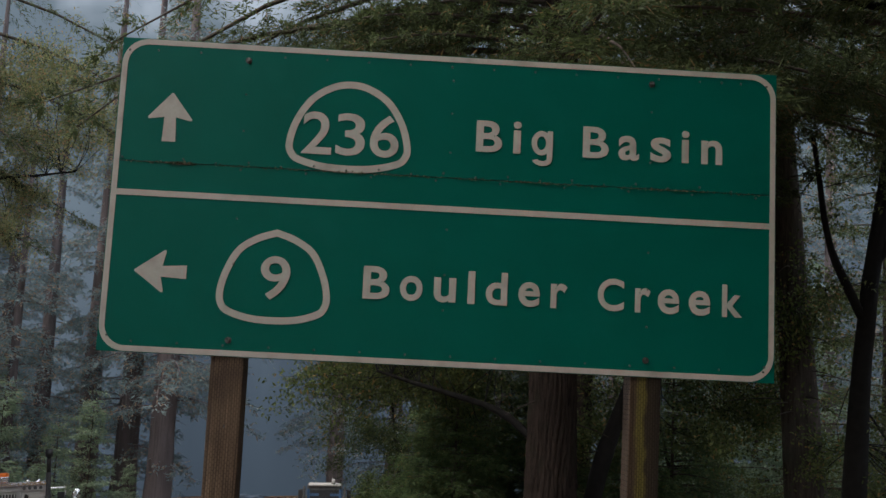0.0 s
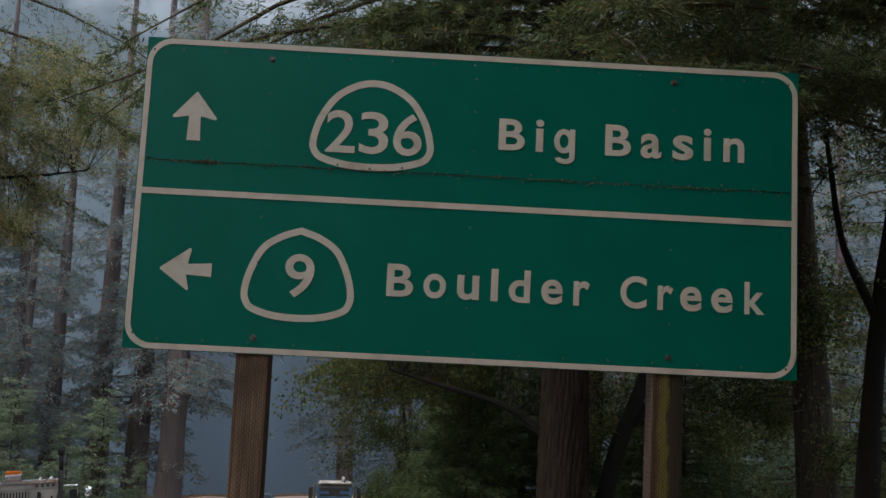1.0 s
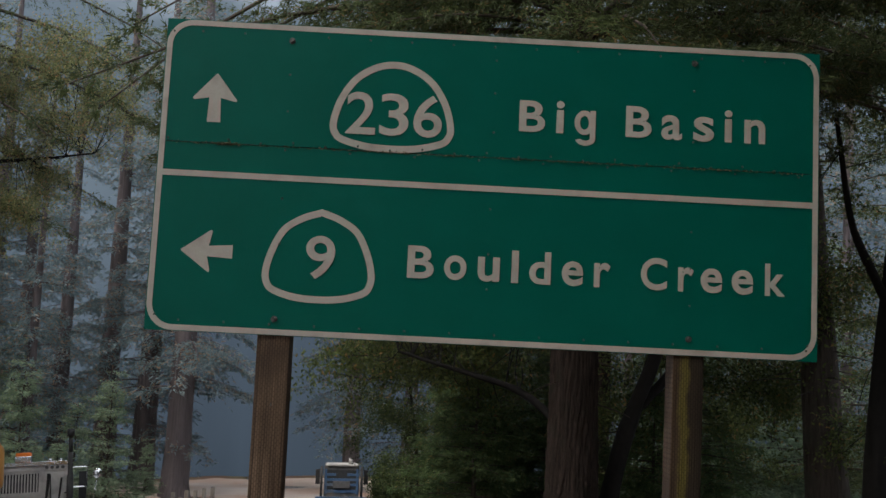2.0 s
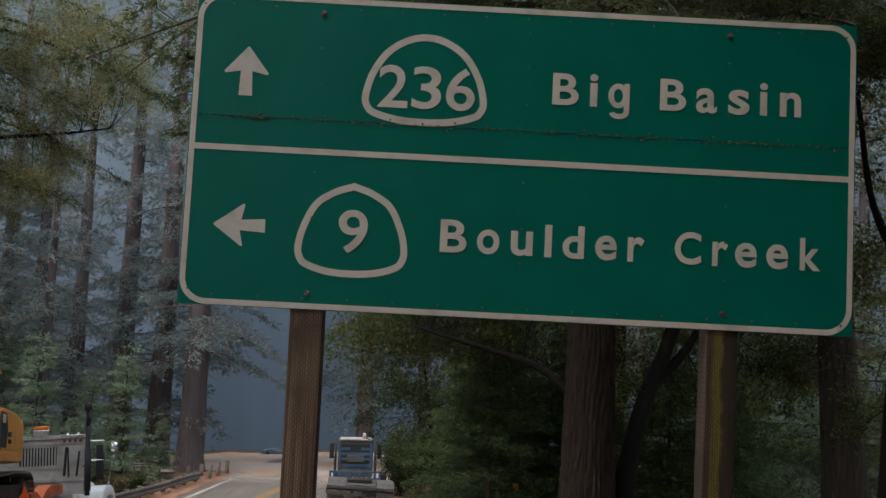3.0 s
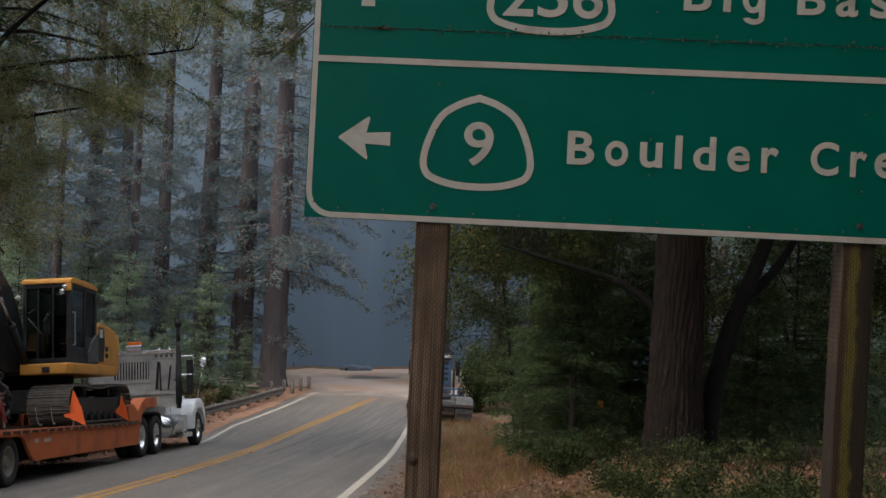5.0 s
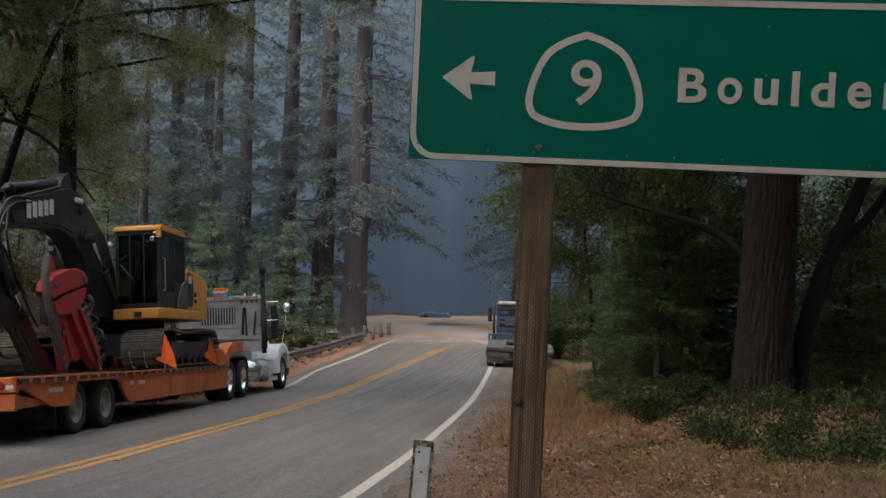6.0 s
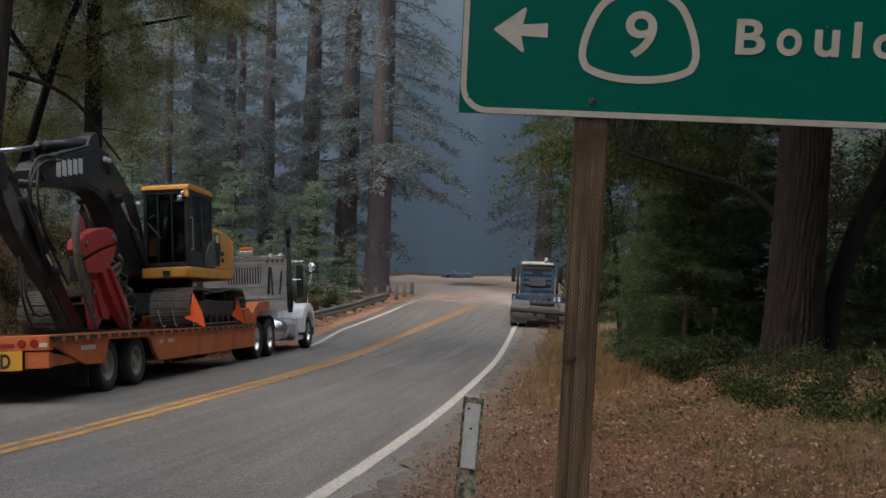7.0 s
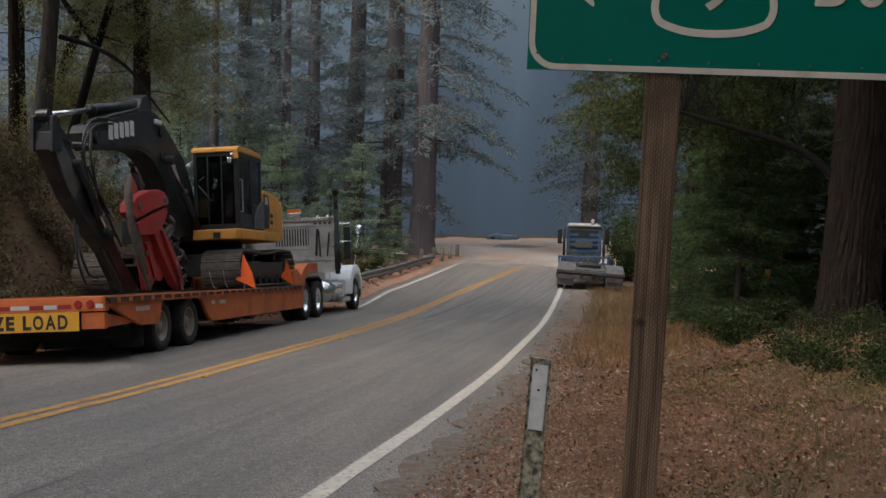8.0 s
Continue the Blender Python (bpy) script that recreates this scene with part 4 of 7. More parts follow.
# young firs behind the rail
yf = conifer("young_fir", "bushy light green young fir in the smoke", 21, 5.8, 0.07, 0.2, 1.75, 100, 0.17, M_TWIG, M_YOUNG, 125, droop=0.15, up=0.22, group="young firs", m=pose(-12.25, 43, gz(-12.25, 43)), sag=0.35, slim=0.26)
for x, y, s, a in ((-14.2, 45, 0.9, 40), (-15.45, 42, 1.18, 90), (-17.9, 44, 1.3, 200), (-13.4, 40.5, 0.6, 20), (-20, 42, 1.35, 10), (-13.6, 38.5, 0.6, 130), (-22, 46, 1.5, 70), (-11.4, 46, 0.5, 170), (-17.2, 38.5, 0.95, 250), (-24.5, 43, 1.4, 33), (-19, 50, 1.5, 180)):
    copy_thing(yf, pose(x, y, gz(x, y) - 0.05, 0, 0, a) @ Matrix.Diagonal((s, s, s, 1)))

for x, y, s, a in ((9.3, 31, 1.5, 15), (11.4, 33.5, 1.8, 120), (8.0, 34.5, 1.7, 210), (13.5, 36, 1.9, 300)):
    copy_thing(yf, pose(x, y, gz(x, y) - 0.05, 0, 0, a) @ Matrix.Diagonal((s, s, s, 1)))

# the big fir beside the sign and its neighbours
conifer("fir_tree", "large old fir with deeply furrowed dark bark", 31, 26, 0.47, 8.4, 6.5, 145, 0.17, M_BARK, M_FIR, 1500, droop=0.30, up=0.05, dead=12, lean=(-0.012, 0), low=1.9, m=pose(2.68, 18.1, gz(2.68, 18.1)),
        boughs=((8.9, 168, 8.4, 0.18), (9.3, 176, 7.2, 0.22), (9.9, 182, 8.8, 0.30), (10.6, 158, 8.6, 0.42), (11.2, 178, 9.0, 0.42), (9.2, 150, 5.5, 0.2), (11.6, 190, 7.5, 0.5), (8.7, 196, 4.2, 0.12), (8.8, 8, 4.6, 0.2), (9.5, -14, 5.6, 0.25), (10.4, 164, 7.4, 0.55), (10.8, 172, 7.8, 0.40), (9.8, 155, 6.4, 0.35), (9.6, 190, 5.5, 0.30), (9.2, 130, 5.0, 0.30), (9.4, 60, 5.0, 0.25), (9.0, 20, 5.2, 0.22), (9.6, 100, 4.5, 0.2), (9.2, 220, 4.5, 0.25)), flare=0.4, furrow=0.12)
conifer("fir_tree", "slender dark fir with bare lower branches", 32, 20, 0.42, 9.0, 4.8, 80, 0.17, M_GREY_BARK, M_FIR, 1100, droop=0.3, dead=34, lean=(-0.075, 0), low=1.7, m=pose(8.06, 20.3, gz(8.06, 20.3)), boughs=((9.3, 170, 4.5, 0.2), (9.6, 200, 5, 0.25)))
conifer("fir_tree", "dark fir standing behind the others", 34, 24, 0.28, 6.8, 5.5, 110, 0.19, M_BARK, M_FIR, 700, droop=0.30, low=1.8, m=pose(4.6, 26.5, gz(4.6, 26.5)))
conifer("fir_tree", "dark fir standing behind the others", 35, 24, 0.28, 6.0, 5.5, 110, 0.19, M_BARK, M_FIR, 700, droop=0.30, low=1.8, m=pose(0.8, 31.5, gz(0.8, 31.5)))
conifer("fir_tree", "dark fir standing behind the others", 37, 18, 0.22, 1.0, 4.4, 85, 0.2, M_BARK, M_FIR, 550, droop=0.30, low=1.1, m=pose(13.6, 29, gz(13.6, 29)))
# firs on the bank across the road, boughs hanging over it
conifer("fir_tree", "dark fir on the bank with long drooping boughs", 41, 24, 0.30, 8.5, 6.0, 36, 0.18, M_BARK, M_FIR, 800, droop=0.32, up=0.1, dead=10, low=1.2, m=pose(-15.0, 28.5, gz(-15.0, 28.5)),
        boughs=((8.0, -12, 5.4, 0.32), (9.4, 8, 6.0, 0.36), (10.6, -22, 6.8, 0.38), (11.8, 3, 7.4, 0.36), (13.0, -10, 7.8, 0.38), (14.4, 12, 7.8, 0.38), (12.4, 25, 7.0, 0.38), (9.0, -40, 5.5, 0.36)))
conifer("fir_tree", "dark fir on the bank with long drooping boughs", 42, 22, 0.26, 8.5, 5.0, 60, 0.16, M_BARK, M_FIR, 300, droop=0.32, up=0.1, dead=10, low=1.6, m=pose(-17.2, 24.5, gz(-17.2, 24.5)))
conifer("fir_tree", "dark fir on the bank with long drooping boughs", 43, 22, 0.28, 7.5, 5.0, 60, 0.17, M_BARK, M_FIR, 300, droop=0.35, up=0.1, dead=6, low=1.6, m=pose(-20.5, 31, gz(-20.5, 31)))
conifer("fir_tree", "dark fir with a bare lower trunk on the bank", 44, 22, 0.25, 8.5, 5.5, 60, 0.3, M_GREY_BARK, M_FIR, 300, slim=0.3, dead=16, droop=0.3, low=1.3, lean=(0.09, 0), m=pose(-16.78, 26, gz(-16.78, 26)), flare=0.2)
conifer("fir_tree", "dark fir with a bare lower trunk on the bank", 45, 20, 0.18, 7.0, 4.5, 60, 0.3, M_BARK, M_FIR, 260, slim=0.3, dead=10, droop=0.3, low=1.3, m=pose(-18.4, 27.5, gz(-18.4, 27.5)), flare=0.2)
# this one stands out of view, added so its low crown shades the bank
conifer("fir_tree", "dark fir with a bare lower trunk on the bank", 46, 21, 0.25, 4.5, 6.0, 80, 0.4, M_BARK, M_FIR, 300, slim=0.32, dead=6, droop=0.3, low=1.2, m=pose(-17.6, 19.0, gz(-17.6, 19.0)), flare=0.2)
# unseen firs added round the viewer so that their crowns shade the sign and the verge
for x, y, seed, h in ((4.5, -3.0, 72, 8), (3.2, -8.5, 73, 5), (11, 2.5, 74, 7), (5.5, -13, 76, 4), (8, -8, 77, 4), (9, -15, 78, 4), (13, -4, 79, 4), (-13, -6, 80, 5), (-14, 4, 90, 5), (1.6, -8.0, 101, 5), (1.5, -13, 102, 4), (2.6, -4.8, 103, 5.5), (5.4, -0.2, 104, 4.4), (5.2, 3.4, 105, 6.5)):
    conifer("fir_tree", "tall fir added out of view to shade the sign and verge", seed, 24, 0.35, h, 6.5, 80, 0.5, M_BARK, M_FIR, 330, slim=0.36, dense=1.35, droop=0.2, low=1.5, m=pose(x, y, gz(x, y)))
conifer("fir_tree", "tall fir at the roadside with long level boughs", 75, 24, 0.35, 8.2, 6.5, 60, 0.17, M_BARK, M_FIR, 1100, droop=0.2, low=1.5, m=pose(10.5, 14.0, gz(10.5, 14.0)), boughs=((7.4, 183, 8.2, 0.14), (7.9, 190, 7.6, 0.10), (8.2, 172, 7.4, 0.12), (7.7, 205, 6.0, 0.2)))
# another unseen fir, added for the shade of its high crown
conifer("fir_tree", "tall fir added out of view to shade the sign and verge", 71, 24, 0.35, 10.5, 6.0, 50, 0.2, M_BARK, M_FIR, 700, droop=0.2, low=1.5, m=pose(7.4, 8.2, gz(7.4, 8.2)))
# two young firs added out of view to darken the sign's right side
for x, y, h, seed in ((4.5, 2.3, 6.5, 106), (4.7, 0.2, 6.0, 107)):
    conifer("understorey_fir", "dense dark green young fir in the shade", seed, h, 0.08, 0.2, 1.7, 90, 0.3, M_TWIG, M_UNDER, 150, droop=0.18, up=0.15, group="understorey firs", slim=0.3, m=pose(x, y, gz(x, y) - 0.05))

# oak with bent dark stems against the fir
rs = np.random.default_rng(51)
z0 = gz(3.4, 18.7)
broad("oak_tree", "dark bent oak leaning behind the fir", 51,
      [([(3.30, 18.7, z0 - 0.3), (3.34, 18.7, -1.3), (3.40, 18.7, -0.2), (3.80, 18.65, 1.15), (4.08, 18.6, 1.8), (4.6, 18.6, 3.4), (5.4, 18.5, 6.0)], 0.23, 0.07),
       ([(3.75, 18.65, 1.0), (4.5, 18.8, 1.75), (5.2, 18.9, 3.2)], 0.12, 0.04),
       ([(2.6, 18.3, 0.6), (1.93, 18.6, 1.30), (1.15, 18.6, 1.50), (0.42, 18.6, 1.68), (-0.4, 18.6, 1.9)], 0.075, 0.025)],
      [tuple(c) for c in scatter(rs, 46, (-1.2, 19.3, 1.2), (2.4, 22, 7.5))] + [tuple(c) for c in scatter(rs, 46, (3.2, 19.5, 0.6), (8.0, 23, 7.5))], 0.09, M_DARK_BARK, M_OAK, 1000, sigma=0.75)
# wide crown added above the view to shade the verge, its lowest limb reaching across above the sign
rs = np.random.default_rng(57)
broad("oak_tree", "spreading dark oak, its unseen crown added to shade the verge", 58,
      [([(9.4, 12.4, gz(9.4, 12.4) - 0.3), (9.2, 12.4, 2.5), (8.7, 12.4, 6.0), (7.6, 12.2, 8.2), (6.2, 12.0, 9.6)], 0.26, 0.08),
       ([(8.8, 12.5, 5.6), (7.0, 12.8, 6.6), (5.0, 12.9, 7.0), (3.4, 13.0, 7.2)], 0.10, 0.03)],
      [tuple(c) for c in scatter(rs, 90, (2.6, 8.6, 6.9), (9.0, 14.5, 9.6))], 0.10, M_DARK_BARK, M_OAK, 420, sigma=0.6)
# thicket below the sign: layered young firs and small broadleaf trees
for x, y, h, r, seed in ((1.15, 20.6, 4.6, 1.6, 81), (1.7, 23.0, 6.5, 1.9, 82), (1.2, 26.0, 7.0, 1.9, 83), (2.9, 22.0, 5.0, 1.8, 85), (4.6, 20.5, 3.6, 1.6, 86), (6.0, 23.0, 5.5, 2.0, 87), (1.6, 29, 7.5, 2.1, 88)):
    conifer("understorey_fir", "dense dark green young fir in the shade", seed, h, 0.07, 0.15, r, int(22 * h), 0.15, M_TWIG, M_UNDER, 300, droop=0.18, up=0.15, group="understorey firs", sag=0.4, m=pose(x, y, gz(x, y) - 0.05))
rs = np.random.default_rng(52)
for (x, y, w, lo, hi, n, seed) in ((-0.5, 36, 1.7, 3.4, 8.5, 34, 4), (6.5, 27, 2.6, 0.4, 5.5, 34, 5), (3.2, 31, 2.2, 0.5, 7.0, 34, 6)):
    zb = gz(x, y)
    broad("understorey_tree", "broadleaf understorey tree with yellowish green leaves", 60 + seed,
          [([(x + 1, y, zb - 0.2), (x + 0.6, y, zb + hi * 0.4), (x - 0.1, y + 0.1, zb + hi * 0.9)], 0.10, 0.02)],
          [tuple(c) for c in scatter(rs, n, (x - w, y - w * 0.6, zb + lo), (x + w, y + w * 0.6, zb + hi))], 0.085, M_DARK_BARK, M_SHRUB if y > 35 else M_OAK, 620, group="understorey trees", sigma=0.6)
# oaks on the bank across the road, their crowns hanging out over it
def hanging(rng, n, x0, x1, y0, y1, top):
    """Places of leaf clusters above a lower edge that rises towards the road, thinning out upwards."""
    x, y = rng.uniform(x0, x1, n), rng.uniform(y0, y1, n)
    floor = 2.0 + 0.58 * (x + 15.5) + 0.5 * np.sin(1.9 * x) + rng.exponential(0.3, n)
    return [tuple(c) for c in np.stack([x, y, floor + (top - floor) * rng.uniform(0, 1, n) ** 1.3], 1)]


rs = np.random.default_rng(53)
broad("oak_tree", "dark crooked oak on the bank across the road", 54,
      [([(-17.2, 27, gz(-17.2, 27) - 0.3), (-16.6, 27, 0.0), (-16.02, 27, 1.47), (-15.27, 27, 4.3), (-14.2, 27, 6.6), (-12.4, 27.2, 8.2)], 0.17, 0.05),
       ([(-16.15, 26.1, 3.3), (-15.1, 26.1, 3.1), (-14.1, 26.1, 2.55), (-13.7, 26.1, 1.95), (-13.0, 26.1, 1.15)], 0.07, 0.025),
       ([(-15.6, 27, 3.2), (-16.6, 26.6, 4.6), (-17.0, 26.4, 6.5)], 0.10, 0.04),
       ([(-14.6, 27, 5.8), (-12.6, 27.4, 6.3), (-10.6, 27.8, 6.6), (-9.0, 28, 6.9)], 0.08, 0.02)],
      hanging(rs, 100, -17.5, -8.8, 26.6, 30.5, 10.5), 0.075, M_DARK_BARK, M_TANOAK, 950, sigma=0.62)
broad("oak_tree", "crooked oak with olive leaves high on the bank", 55,
      [([(-19.5, 30, gz(-19.5, 30) - 0.3), (-18.8, 30, 1.5), (-17.6, 30, 4.5), (-15.8, 30, 8.0), (-14.5, 30, 11)], 0.2, 0.06),
       ([(-17.9, 30, 3.8), (-15.5, 30.5, 5.0), (-13.0, 31, 5.6)], 0.10, 0.03)],
      [tuple(c) for c in scatter(rs, 80, (-21.5, 28.5, 0.4), (-14.2, 33, 8.0))], 0.08, M_DARK_BARK, M_TANOAK, 800, sigma=0.75)
# dark stem leaning outwards beside the sign, leaves hanging round it
broad("oak_tree", "dark leaning oak with hanging leaves beside the sign", 56,
      [([(7.72, 18, gz(7.72, 18) - 0.3), (7.85, 18, 0.5), (8.0, 18, 2.9), (8.3, 18, 5.0), (8.9, 18, 8.5)], 0.24, 0.10),
       ([(8.0, 18, 3.2), (7.3, 17.8, 4.4), (7.0, 17.7, 6.3)], 0.09, 0.04), ([(8.2, 18, 4.2), (9.2, 17.8, 5.6), (9.8, 17.6, 8.0)], 0.11, 0.04)],
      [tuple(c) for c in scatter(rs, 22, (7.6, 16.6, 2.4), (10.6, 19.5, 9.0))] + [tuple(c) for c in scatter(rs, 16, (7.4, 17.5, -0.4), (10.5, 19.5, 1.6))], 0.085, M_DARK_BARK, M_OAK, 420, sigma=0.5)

# ---- ground cover, rail, small roadside things ----
def cover(name, label, category, n, region, size, material, seed, mode="flat", clump=0, slim=0.5, keep=None):
    """Countless small leaves or blades spread over a stretch of ground, as one object."""
    rng = np.random.default_rng(seed)
    (x0, y0), (x1, y1) = region
    if clump:
        c = rng.uniform((x0, y0), (x1, y1), (n // clump, 2))
        xy = np.repeat(c, clump, 0) + rng.normal(0, 0.06, (len(c) * clump, 2))
    else:
        xy = rng.uniform((x0, y0), (x1, y1), (n, 2))
    if keep is not None:
        xy = xy[keep(xy[:, 0], xy[:, 1], rng)]
    z = ground_z(xy[:, 0], xy[:, 1])
    k = len(xy)
    p = np.column_stack([xy, z + (0.034 if mode == "flat" else -0.01)])
    if mode == "flat":
        d = rng.standard_normal((k, 3)) * (1, 1, 0.22) + (0, 0, 0.12)
        p[:, 2] += rng.uniform(0, 0.02, k)
        ob = leaves(name, p, d, size, size * slim, material, rng, flat=0.35)
    else:
        d = rng.standard_normal((k, 3)) * (0.45, 0.45, 0.15) + (0, 0, 1.0)
        ob = leaves(name, p, d, size, size * slim, material, rng)
    return tagged(ob, label, category, kind="stuff")


off_road = lambda x, y, rng: x > line_x(EDGE_R, y) + 0.60 + rng.exponential(0.28, len(x))
far_side = lambda x, y, rng: x < line_x(EDGE_L, y) - 0.6 - rng.exponential(0.25, len(x))
cover("fallen_leaves", "dry reddish-brown fallen leaves on the verge", "leaf litter", 40000, ((-2.6, 6), (3.5, 13)), 0.046, M_LITTER, 91, keep=lambda x, y, rng: off_road(x, y, rng) & (rng.random(len(x)) < 1.15 - 0.42 * np.clip(x + 0.6, 0, 2.2)))
cover("fallen_leaves", "dry reddish-brown fallen leaves on the verge", "leaf litter", 26000, ((-2.6, 13), (5.5, 26)), 0.075, M_LITTER, 92, keep=off_road)
cover("fallen_leaves", "dry needles and leaves below the bank", "leaf litter", 9000, ((-15, 8), (-9.8, 46)), 0.10, M_LITTER, 93, keep=far_side)
cover("dry_grass", "tall dry tan grass along the shoulder", "dry grass", 15000, ((-2.6, 17), (0.6, 41)), 0.30, M_STRAW, 94, "up", 10, 0.035, keep=lambda x, y, rng: (x > line_x(EDGE_R, y) + 0.9 + rng.exponential(0.3, len(x))) & (x < 0.8 - 0.02 * y + rng.normal(0, 0.5, len(x))))
cover("dry_grass", "thin dry grass among the fallen leaves", "dry grass", 9000, ((-2.4, 6), (2.5, 17)), 0.17, M_STRAW, 95, "up", 7, 0.024, keep=off_road)
cover("fallen_leaves", "dry brown leaves over the bank", "leaf litter", 12000, ((-18, 11), (-11.3, 32)), 0.11, M_LITTER, 98)
cover("grass", "patchy green grass on the verge", "grass", 42000, ((-0.8, 5.4), (3.6, 15)), 0.088, M_GRASS, 96, "up", 12, 0.05,
      keep=lambda x, y, rng: (0.9 + np.sin(1.7 * x + 0.6 * y) + np.sin(0.9 * y - 1.3 * x + 1) + 0.8 * np.clip(x, -1, 3) - 0.6 + rng.normal(0, 0.5, len(x))) > 0.3)


cover("fallen_leaves", "dry leaves and needles blown over the road edge", "leaf litter", 5200, ((-3.1, 6.5), (-1.6, 30)), 0.05, M_LITTER, 99,
      keep=lambda x, y, rng: (x > line_x(EDGE_R, y) + 0.12 + rng.exponential(0.2, len(x)) * 0.3) & (rng.random(len(x)) < np.clip((x - line_x(EDGE_R, y)) / 0.9, 0.02, 1) ** 2))
cover("gravel", "loose gravel and grit along the shoulder", "gravel", 9000, ((-3.0, 6.5), (-1.2, 24)), 0.022, M_GRIT, 100, slim=0.9,
      keep=lambda x, y, rng: x > line_x(EDGE_R, y) + 0.25 + rng.exponential(0.25, len(x)))


def shrub(x, y, w, h, seed, material, label, leaf=0.055, n=9, per=170, group="roadside shrubs"):
    rng = np.random.default_rng(seed)
    z = gz(x, y)
    s = thing("shrub", label, "shrub", None, group)
    wood, P, D = Soup(), [], []
    for i in range(n):
        a, r = rng.uniform(0, 6.28), w * rng.uniform(0.1, 1)
        tip = np.array([x + r * math.cos(a), y + r * math.sin(a), z + h * rng.uniform(0.5, 1.05)])
        q = np.linspace(0, 1, 5)[:, None]
        st = np.array([x + 0.2 * r * math.cos(a), y + 0.2 * r * math.sin(a), z - 0.05]) * (1 - q) + tip * q + np.sin(q * np.pi) * rng.normal(0, 0.06, 3)
        wood.add(*tube(st, 0.010 * (1 - 0.7 * q[:, 0]), 4))
        u = rng.uniform(0.2, 1.05, per)
        base = np.stack([np.interp(u, q[:, 0], st[:, j]) for j in range(3)], 1)
        P.append(base + rng.normal(0, 0.16 * w + 0.03, (per, 3)) * (1, 1, 0.7))
        D.append(rng.standard_normal((per, 3)) + (0, 0, 0.2))
    P = np.concatenate(P)
    P[:, 2] = np.maximum(P[:, 2], ground_z(P[:, 0], P[:, 1]) + 0.02)
    leaves("crown", P, np.concatenate(D), leaf, leaf * 0.55, material, rng, s, wood=wood, bark=M_TWIG)


rs = np.random.default_rng(97)
EDGE_OF_WOODS = ([8.0, 8.6, 10.8, 13.1, 16.5, 21], [3.2, 2.8, 2.1, 1.4, 0.9, 0.1])   # y, x
for i in range(34):
    y = rs.uniform(9.4, 19.5)
    back = rs.uniform(0, 1) ** 1.4
    x = float(np.interp(y, *EDGE_OF_WOODS)) + 0.55 + rs.normal(0, 0.22) + back * (2.2 + 0.16 * (y - 8))
    shrub(x, y, rs.uniform(0.25, 0.6), rs.uniform(0.10, 0.30) + 0.025 * max(0, y - 11) + 0.4 * back * rs.uniform(0.1, 1.2), 200 + i, M_SHRUB if i % 7 else M_OAK, "leafy green shrub at the edge of the woods", 0.058, 8, 34)
for i in range(84):
    x, y = rs.uniform(-17.0, -11.9), rs.uniform(13, 30) if i % 2 else rs.uniform(16, 23)
    shrub(x, y, rs.uniform(0.6, 1.2), rs.uniform(0.6, 1.3), 300 + i, M_BROWN_BRUSH, "dry brown brush covering the bank", 0.09, 8, 95, "brush on the bank")
for i in range(16):
    x, y = rs.uniform(-14.5, -10.7), rs.uniform(35, 47)
    shrub(x, y, rs.uniform(0.3, 0.7), rs.uniform(0.4, 0.9), 400 + i, M_BROWN_BRUSH if i % 2 else M_SHRUB, "weedy brush behind the guard rail", 0.09, 7, 160, "brush behind the rail")

for i in range(8):
    x, y = rs.uniform(0.4, 1.9), rs.uniform(17.0, 19.5)
    shrub(x, y, rs.uniform(0.25, 0.45), rs.uniform(0.25, 0.65), 500 + i, M_SHRUB, "small dark shrub below the trees")
for i in range(8):
    y = rs.uniform(8.2, 14)
    x = float(np.interp(y, *EDGE_OF_WOODS)) - rs.exponential(0.25)
    shrub(x, y, rs.uniform(0.25, 0.5), rs.uniform(0.12, 0.32), 600 + i, M_SHRUB, "low leafy weeds on the verge", 0.05, 8, 130)

for k, (x, y, w, h) in enumerate(((-1.0, 44.2, 0.9, 2.2), (-0.2, 45.5, 1.1, 3.0), (-0.9, 47.5, 1.0, 2.6), (0.9, 44.5, 1.1, 2.8), (-1.5, 49.5, 1.0, 2.4), (0.4, 48.5, 1.2, 3.4))):
    shrub(x, y, w, h, 800 + k, M_SHRUB, "tall dark bush beside the parked truck", 0.11, 16, 190)
for i in range(9):
    x, y = rs.uniform(1.4, 4.6), rs.uniform(23, 29.5)
    shrub(x, y, rs.uniform(0.5, 0.8), rs.uniform(0.8, 1.4), 700 + i, M_SHRUB, "dark shrub deep in the thicket", 0.08, 8, 130)

M_RAIL = mat("weathered_galvanised_rail", (0.14, 0.132, 0.122), (0.235, 0.222, 0.205), 5, 0.6, 0.4, bump=0.05, dirt=(0.17, 0.13, 0.10), dirt_scale=2, dirt_at=0.6)
M_OLD_WOOD = mat("old_grey_post", (0.09, 0.075, 0.06), (0.18, 0.155, 0.13), 12, 0.9, bump=0.4, stretch=(4, 4, 0.6))


